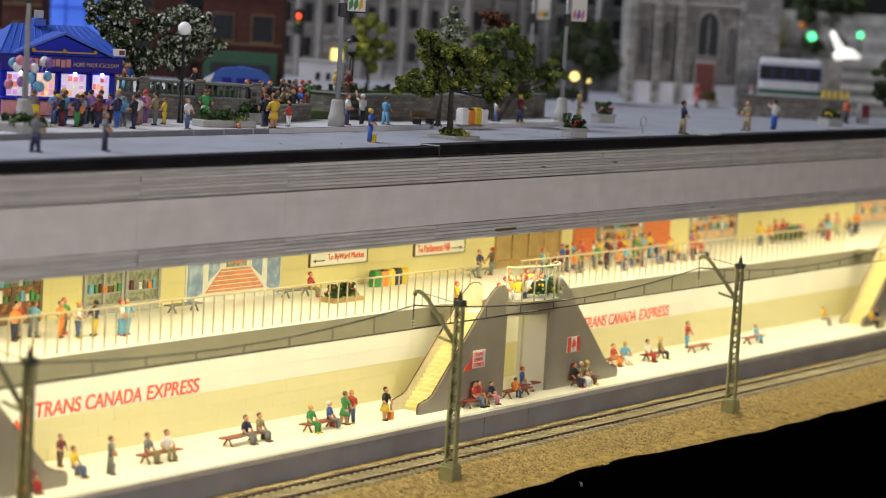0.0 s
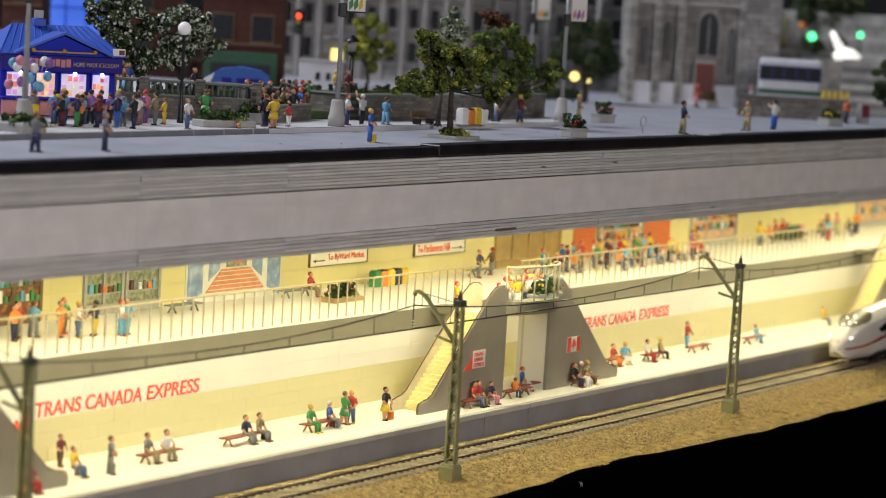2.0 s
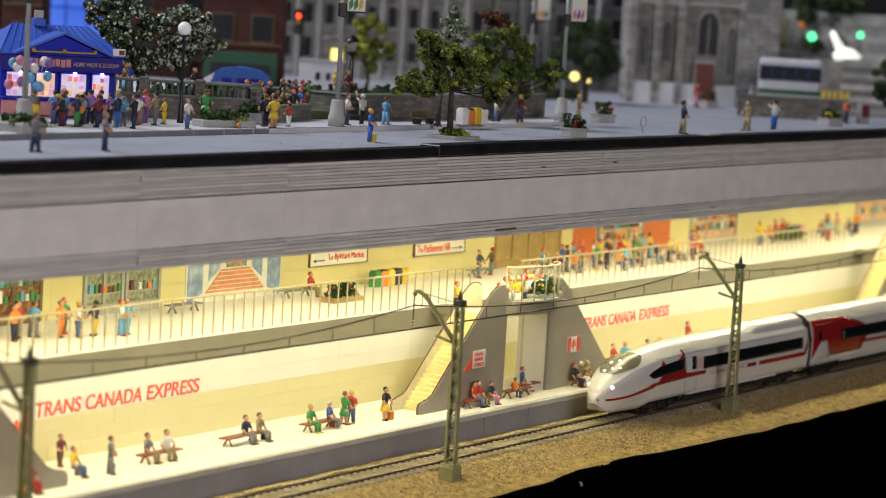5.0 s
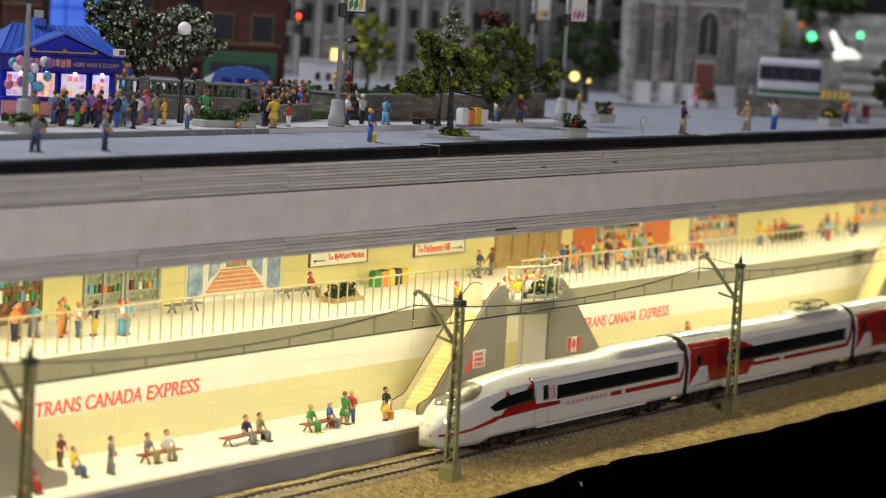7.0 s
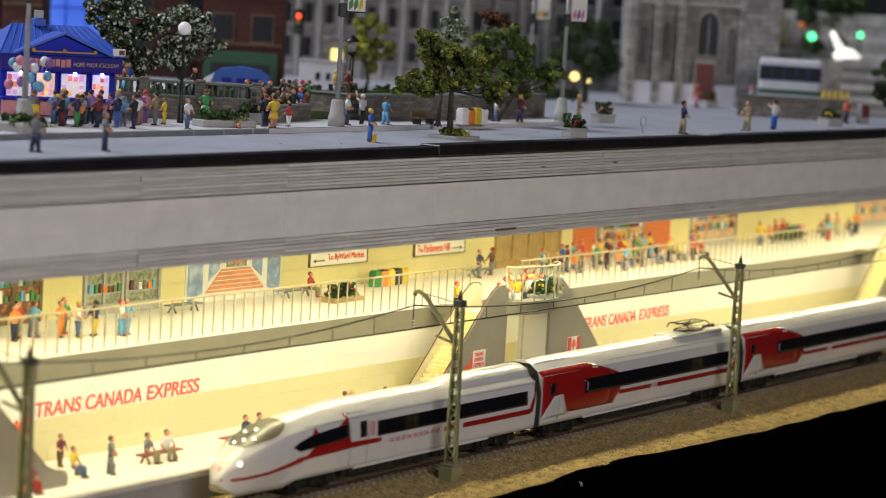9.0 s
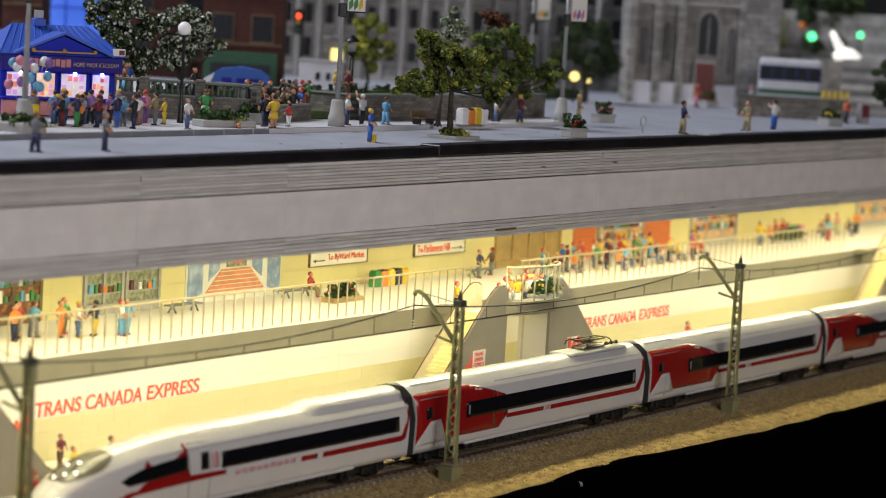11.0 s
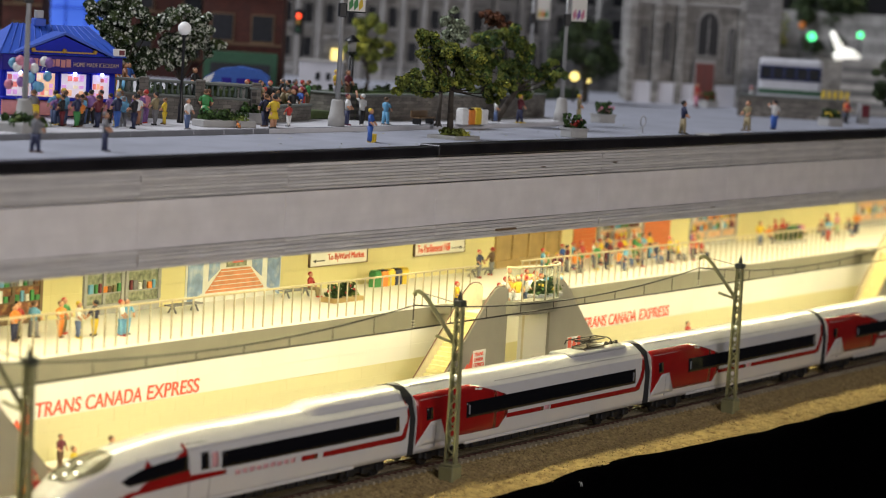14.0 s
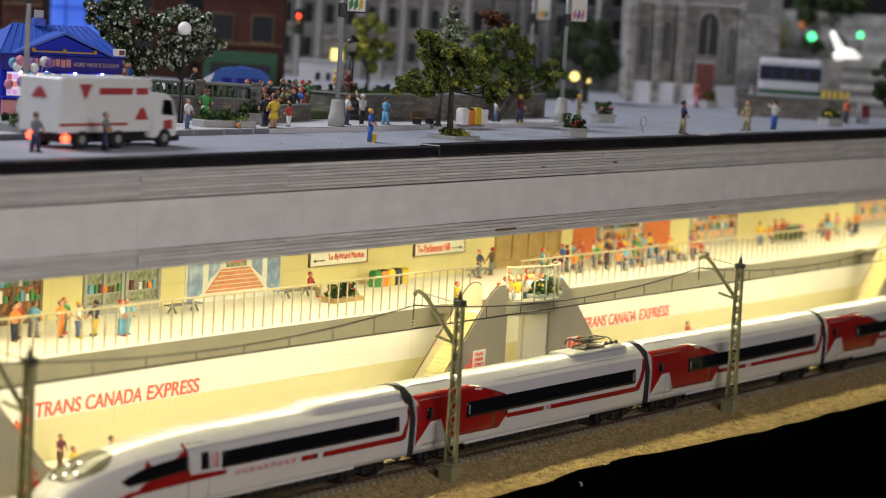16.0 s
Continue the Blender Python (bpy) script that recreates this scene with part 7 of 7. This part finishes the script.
t = thing("park_bench", 0.240, 0.145, KZ, 0, "dark brown slatted bench by the stone wall", "bench")
for i in range(3):
    part("plank", B(-0.010, 0.010, -0.003 + 0.0022 * i, -0.0012 + 0.0022 * i, 0.0040, 0.0048), M_BROWN, t)
for x in (-0.008, 0.008):
    part("leg", B(x - 0.0008, x + 0.0008, -0.003, 0.003, 0, 0.004), M_LAMP_BLACK, t)
part("backrest", B(-0.010, 0.010, 0.0034, 0.0042, 0.0048, 0.0090), M_BROWN, t)
t = thing("sign_hoop", 0.420, 0.073, DZ, -30, "thin wire hoop sign on the street", "sign")
part("stem", frustum(bmesh.new(), (0, 0, 0), (0, 0, 0.005), 0.0005, 0.0005, 5), M_POLE_GREY, t)
part("hoop", tube(bmesh.new(), [(0.0022 * math.sin(a), 0, 0.0086 - 0.0038 * math.cos(a)) for a in (2 * math.pi * i / 12 for i in range(12))], 0.0005, 5), M_POLE_GREY, t)

# small dog on the pavement
t = thing("toy_dog", 0.031, 0.142, KZ, 60, "small brown toy dog sitting on the pavement", "dog")
part("body", frustum(bmesh.new(), (0, 0, 0.0014), (0.0030, 0, 0.0026), 0.0011, 0.0009, 7), CLOTH["orange"], t)
part("head", ball(bmesh.new(), (0.0038, 0, 0.0040), 0.0010, 8), CLOTH["brown"], t)
for x, y in ((0.0004, -0.0007), (0.0004, 0.0007), (0.0028, -0.0007), (0.0028, 0.0007)):
    part("leg", frustum(bmesh.new(), (x, y, 0), (x, y, 0.0022), 0.0003, 0.0004, 5), CLOTH["brown"], t)
part("tail", frustum(bmesh.new(), (-0.0008, 0, 0.0018), (-0.0018, 0, 0.0034), 0.0003, 0.0002, 5), CLOTH["brown"], t)
# paving plate at the front edge and fallen leaves
slab("edge_plate", 0.442, 0.462, FY + 0.0005, FY + 0.012, 0.1806, 0.1822, M_CONCRETE, "small grey plate on the black front strip", 0.0003, "", "plate")
rng = random.Random(90)
vs, fs = [], []
for i in range(60):
    x, y, r, a = rng.uniform(-0.05, 0.5), rng.uniform(0.045, 0.13), rng.uniform(0.0005, 0.0011), rng.uniform(0, 6)
    o = len(vs)
    vs += [(x + r * math.cos(a + q), y + r * math.sin(a + q), DZ + 0.0002 + 0.0003 * (j % 2)) for j, q in enumerate((0, 1.3, 3.1, 4.4))]
    fs.append((o, o + 1, o + 2, o + 3))
me = bpy.data.meshes.new("fallen_leaves")
me.from_pydata(vs, [], fs)
me.materials.append(M_FOLIAGE)
tagged(new("fallen_leaves", me), "tiny yellow-green leaves scattered on the street", "leaves", "", "stuff")

# ---- figures on the street ----
S = "the street deck"
crowd = random.Random(91)
for x, y, z, top, low, hair, rz, kw in (
        (0.4545, 0.0585, DZ, "navy", "khaki", "black", 40, {"h": 0.0240}), (0.577, 0.066, DZ, "khaki", "khaki", "brown", -120, {"h": 0.0230}), (0.633, 0.0695, DZ, "white", "blue", "black", 150, {"arm": 0.6, "h": 0.0230}),
        (0.066, 0.070, DZ, "blue", "blue", "yellow", 20, {"bag": "yellow"}), (-0.183, 0.067, DZ, "grey", "navy", "grey", 30, {}), (-0.231, 0.072, DZ, "grey", "navy", "brown", 80, {}),
        (-0.015, 0.158, KZ, "white", "denim", "grey", 0, {}), (0.064, 0.141, KZ, "yellow", "yellow", "black", 160, {"skirt": True}), (0.069, 0.151, KZ, "navy", "navy", "brown", 160, {}),
        (0.091, 0.149, KZ, "red", "white", "black", 170, {"h": 0.0145}), (-0.087, 0.178, KZ, "black", "maroon", "black", 200, {}), (-0.080, 0.176, KZ, "sky", "denim", "brown", 180, {}),
        (-0.083, 0.169, KZ, "navy", "green", "brown", 180, {}), (-0.076, 0.170, KZ, "orange", "black", "brown", 170, {"h": 0.0155}), (-0.071, 0.167, KZ, "maroon", "navy", "black", 180, {}),
        (-0.058, 0.166, KZ, "navy", "blue", "grey", 180, {}), (-0.053, 0.164, KZ, "black", "navy", "black", 190, {}), (-0.047, 0.164, KZ, "sky", "grey", "grey", 150, {}),
        (-0.041, 0.168, KZ, "maroon", "navy", "yellow", 180, {}), (-0.025, 0.177, KZ, "white", "tan", "black", 160, {}), (-0.017, 0.182, KZ, "violet", "grey", "brown", 150, {}),
        (-0.010, 0.180, KZ, "khaki", "grey", "black", 190, {}), (-0.002, 0.184, KZ, "pink", "violet", "red", 170, {}), (0.004, 0.176, KZ, "yellow", "yellow", "brown", 200, {"h": 0.016}),
        (0.061, 0.192, KZ, "green", "green", "brown", 120, {"skirt": True}), (0.066, 0.194, KZ, "maroon", "navy", "brown", 180, {}),
        (0.155, 0.149, KZ, "white", "navy", "maroon", 20, {}), (0.169, 0.147, KZ, "white", "black", "white", 170, {"arm": 1.0}), (0.197, 0.147, KZ, "sky", "sky", "brown", 80, {"h": 0.018}),
        (0.345, 0.152, KZ, "white", "denim", "grey", 30, {"h": 0.016}), (0.355, 0.138, KZ, "maroon", "navy", "yellow", 60, {}), (0.435, 0.135, KZ, "khaki", "khaki", "yellow", 30, {}),
        (0.915, 0.282, DZ, "red", "pink", "brown", 0, {"h": 0.022}), (0.955, 0.245, DZ, "white", "blue", "pink", 0, {"h": 0.022}),
        (0.845, 0.100, DZ, "red", "black", "black", 0, {}), (0.850, 0.104, DZ, "orange", "navy", "brown", 0, {}),
        (0.182, 0.205, KZ + 0.005, "maroon", "red", "red", 60, {}), (0.190, 0.206, KZ + 0.005, "green", "brown", "brown", 200, {}), (0.228, 0.210, KZ + 0.0120, "yellow", "grey", "yellow", 0, {}),
        (0.236, 0.206, KZ + 0.0120, "maroon", "brown", "brown", 0, {}), 
        (0.078, 0.215, KZ + 0.012, "black", "black", "brown", 0, {}), (0.055, 0.262, KZ + 0.012, "orange", "orange", "brown", 0, {}), (0.068, 0.264, KZ + 0.012, "tan", "sky", "brown", 40, {}), (0.074, 0.266, KZ + 0.012, "blue", "grey", "black", 0, {})):
    if -0.09 < x < 0.01:
        y += crowd.uniform(-0.014, 0.010)
        kw.setdefault("h", crowd.uniform(0.0175, 0.0205))
    figure(x, y, z, rz, top, low, hair=hair, where=S, **kw)
rng = random.Random(82)
for i in range(13):
    figure(-0.098 + 0.0068 * i + rng.uniform(-0.002, 0.002), rng.uniform(0.186, 0.198), KZ, rng.uniform(140, 220), rng.choice(("black", "navy", "violet", "maroon", "brown", "sky", "grey")), rng.choice(("navy", "black", "denim", "brown")), hair=rng.choice(("black", "brown", "black", "yellow")), where=S, h=rng.uniform(0.0175, 0.021))
rng = random.Random(81)
for i in range(16):
    a, b = rng.uniform(0, 0.062), rng.uniform(-0.016, 0.014)
    figure(0.128 + a, 0.200 + b + a * 0.2, KZ + (0.005 if 0.200 + b + a * 0.2 > 0.197 else 0), rng.uniform(0, 360), rng.choice(("black", "blue", "green", "white", "orange", "maroon", "khaki", "navy")), rng.choice(("navy", "white", "grey", "black", "khaki")), hair=rng.choice(("black", "brown", "red", "grey")), where=S, sit=i % 2 == 0)

# ---- delivery truck ----
truck = thing("delivery_truck", -0.7, 0.094, DZ, 0, "white box truck with red markings and lit tail lamps", "truck")
HWT = 0.0142
part("cargo_box", B(-0.0800, -0.0070, -HWT, HWT, 0.0085, 0.0372, bevel=0.0006), M_TRUCK_WHITE, truck)
bm = prism(bmesh.new(), [(-0.0055, 0.0050), (0.0160, 0.0050), (0.0175, 0.0080), (0.0172, 0.0160), (0.0130, 0.0265), (0.0060, 0.0292), (-0.0055, 0.0292)], -HWT + 0.0006, HWT - 0.0006)
bmesh.ops.bevel(bm, geom=bm.edges[:], offset=0.0010, segments=2, affect="EDGES")
cab = part("cab", bm, M_TRUCK_WHITE, truck, "white rounded cab")
part("side_window", prism(bmesh.new(), [(0.0030, 0.0178), (0.0130, 0.0172), (0.0105, 0.0252), (0.0040, 0.0258)], -HWT - 0.0001, -HWT + 0.0012), M_TRAIN_GLASS, cab)
part("windscreen", prism(bmesh.new(), [(0.0176, 0.0172), (0.0182, 0.0175), (0.0142, 0.0263), (0.0136, 0.0260)], -HWT + 0.002, HWT - 0.002), M_TRAIN_GLASS, cab)
part("bumper", B(0.0120, 0.0195, -HWT, HWT, 0.0030, 0.0062, bevel=0.0008), M_TRAIN_DARK, cab)
part("door_mark", B(0.0050, 0.0120, -HWT - 0.0002, -HWT + 0.0008, 0.0098, 0.0145), M_TRUCK_RED, cab)
part("chassis", B(-0.0700, 0.0140, -0.0095, 0.0095, 0.0030, 0.0085, bevel=0.0005), M_TRAIN_DARK, truck, "black chassis")
part("side_guard", B(-0.0480, -0.0120, -HWT + 0.0006, -HWT + 0.0016, 0.0040, 0.0075, bevel=0.0003), M_TRAIN_DARK, truck)
for i, (x0, x1, z0, z1) in enumerate(((-0.0500, -0.0230, 0.0285, 0.0320), (-0.0200, -0.0100, 0.0285, 0.0320), (-0.0800, -0.0260, 0.0122, 0.0136))):
    part("red_bar", B(x0, x1, -HWT - 0.0003, -HWT + 0.0005, z0, z1), M_TRUCK_RED, truck)
part("emblem", prism(bmesh.new(), [(-0.0660, 0.0340), (-0.0560, 0.0340), (-0.0590, 0.0285), (-0.0610, 0.0255), (-0.0630, 0.0285)], -HWT - 0.0003, -HWT + 0.0005), M_TRUCK_RED, truck)
part("emblem", prism(bmesh.new(), [(-0.0200, 0.0150), (-0.0090, 0.0150), (-0.0120, 0.0200), (-0.0145, 0.0220), (-0.0170, 0.0200)], -HWT - 0.0003, -HWT + 0.0005), M_TRUCK_RED, truck)
rear = part("rear_door", B(-0.0806, -0.0798, -HWT + 0.0008, HWT - 0.0008, 0.0092, 0.0366), M_TRUCK_WHITE, truck)
bm = bmesh.new()
v = [bm.verts.new((-0.0810, y, z)) for y, z in ((-0.0050, 0.0265), (0.0050, 0.0265), (0.0025, 0.0305), (0.0, 0.0325), (-0.0025, 0.0305))]
f = bm.faces.new(v)
r = bmesh.ops.extrude_face_region(bm, geom=[f])
bmesh.ops.translate(bm, vec=(0.0005, 0, 0), verts=[q for q in r["geom"] if isinstance(q, bmesh.types.BMVert)])
part("rear_emblem", bm, M_TRUCK_RED, rear)
part("rear_beam", B(-0.0720, -0.0695, -HWT, HWT, 0.0042, 0.0072, bevel=0.0004), M_TRAIN_DARK, truck)
for y in (-0.0120, 0.0120):
    part("tail_lamp", ball(bmesh.new(), (-0.0728, y, 0.0056), 0.0024, 12), M_TAIL, truck, "glowing red tail lamp")
wheels = []
for x in (0.0060, -0.0330, -0.0620):
    for y in (-HWT + 0.0018, HWT - 0.0018):
        bm = bmesh.new()
        frustum(bm, (0, -0.0018, 0), (0, 0.0018, 0), 0.0050, 0.0050, 18)
        w = part("wheel", bm, M_RUBBER, truck, "black tyre with grey rim")
        w.location = (x, y, 0.0050)
        part("rim", frustum(bmesh.new(), (0, -0.0020, 0), (0, 0.0020, 0), 0.0024, 0.0024, 6), M_POLE_GREY, w)
        wheels.append((w, x, y))


# ---- motion ----
RUN = [(0.0, 1.262), (0.5, 1.180), (1.0, 1.096), (1.5, 1.012), (2.0, 0.930), (2.5, 0.849), (3.0, 0.768), (3.5, 0.698), (4.0, 0.645),
       (4.5, 0.594), (5.0, 0.543), (5.5, 0.493), (6.0, 0.4425), (6.5, 0.392), (7.0, 0.3412), (7.5, 0.2912), (8.0, 0.2410), (8.5, 0.1913), (9.0, 0.1417), (9.5, 0.0930),
       (9.9, 0.0560), (10.3, 0.0250), (10.7, 0.0060), (11.0, 0.0), (16.0, 0.0)]
# the truck waits out of view, then drives along the street
DRIVE = [(0.0, -0.62), (12.6, -0.62), (13.2, -0.572), (13.8, -0.486), (14.4, -0.390), (15.0, -0.289), (15.5, -0.2065), (16.0, -0.124)]


def motions():
    for car, dx in ((car_1, -0.305), (car_2, 0.002), (car_3, 0.287), (car_4, 0.572), (car_5, 0.857)):
        walk(car, [(t, pose(x + dx, 0, 0)) for t, x in RUN])
    walk(truck, [(t, pose(x, 0.094, DZ)) for t, x in DRIVE])
    # wheels roll without slipping, less than a quarter turn from row to row
    turn = [(0.0, -0.62), (12.6, -0.62)]
    for (ta, xa), (tb, xb) in zip(DRIVE[1:], DRIVE[2:]):
        n = int((xb - xa) / 0.0065) + 1
        turn += [(ta + (tb - ta) * i / n, xa + (xb - xa) * i / n) for i in range(1, n + 1)]
    for w, x, y in wheels:
        walk(w, [(t, Matrix.Translation((x, y, 0.0050)) @ Matrix.Rotation((p + 0.62) / 0.0050, 4, "Y")) for t, p in turn])


motions()
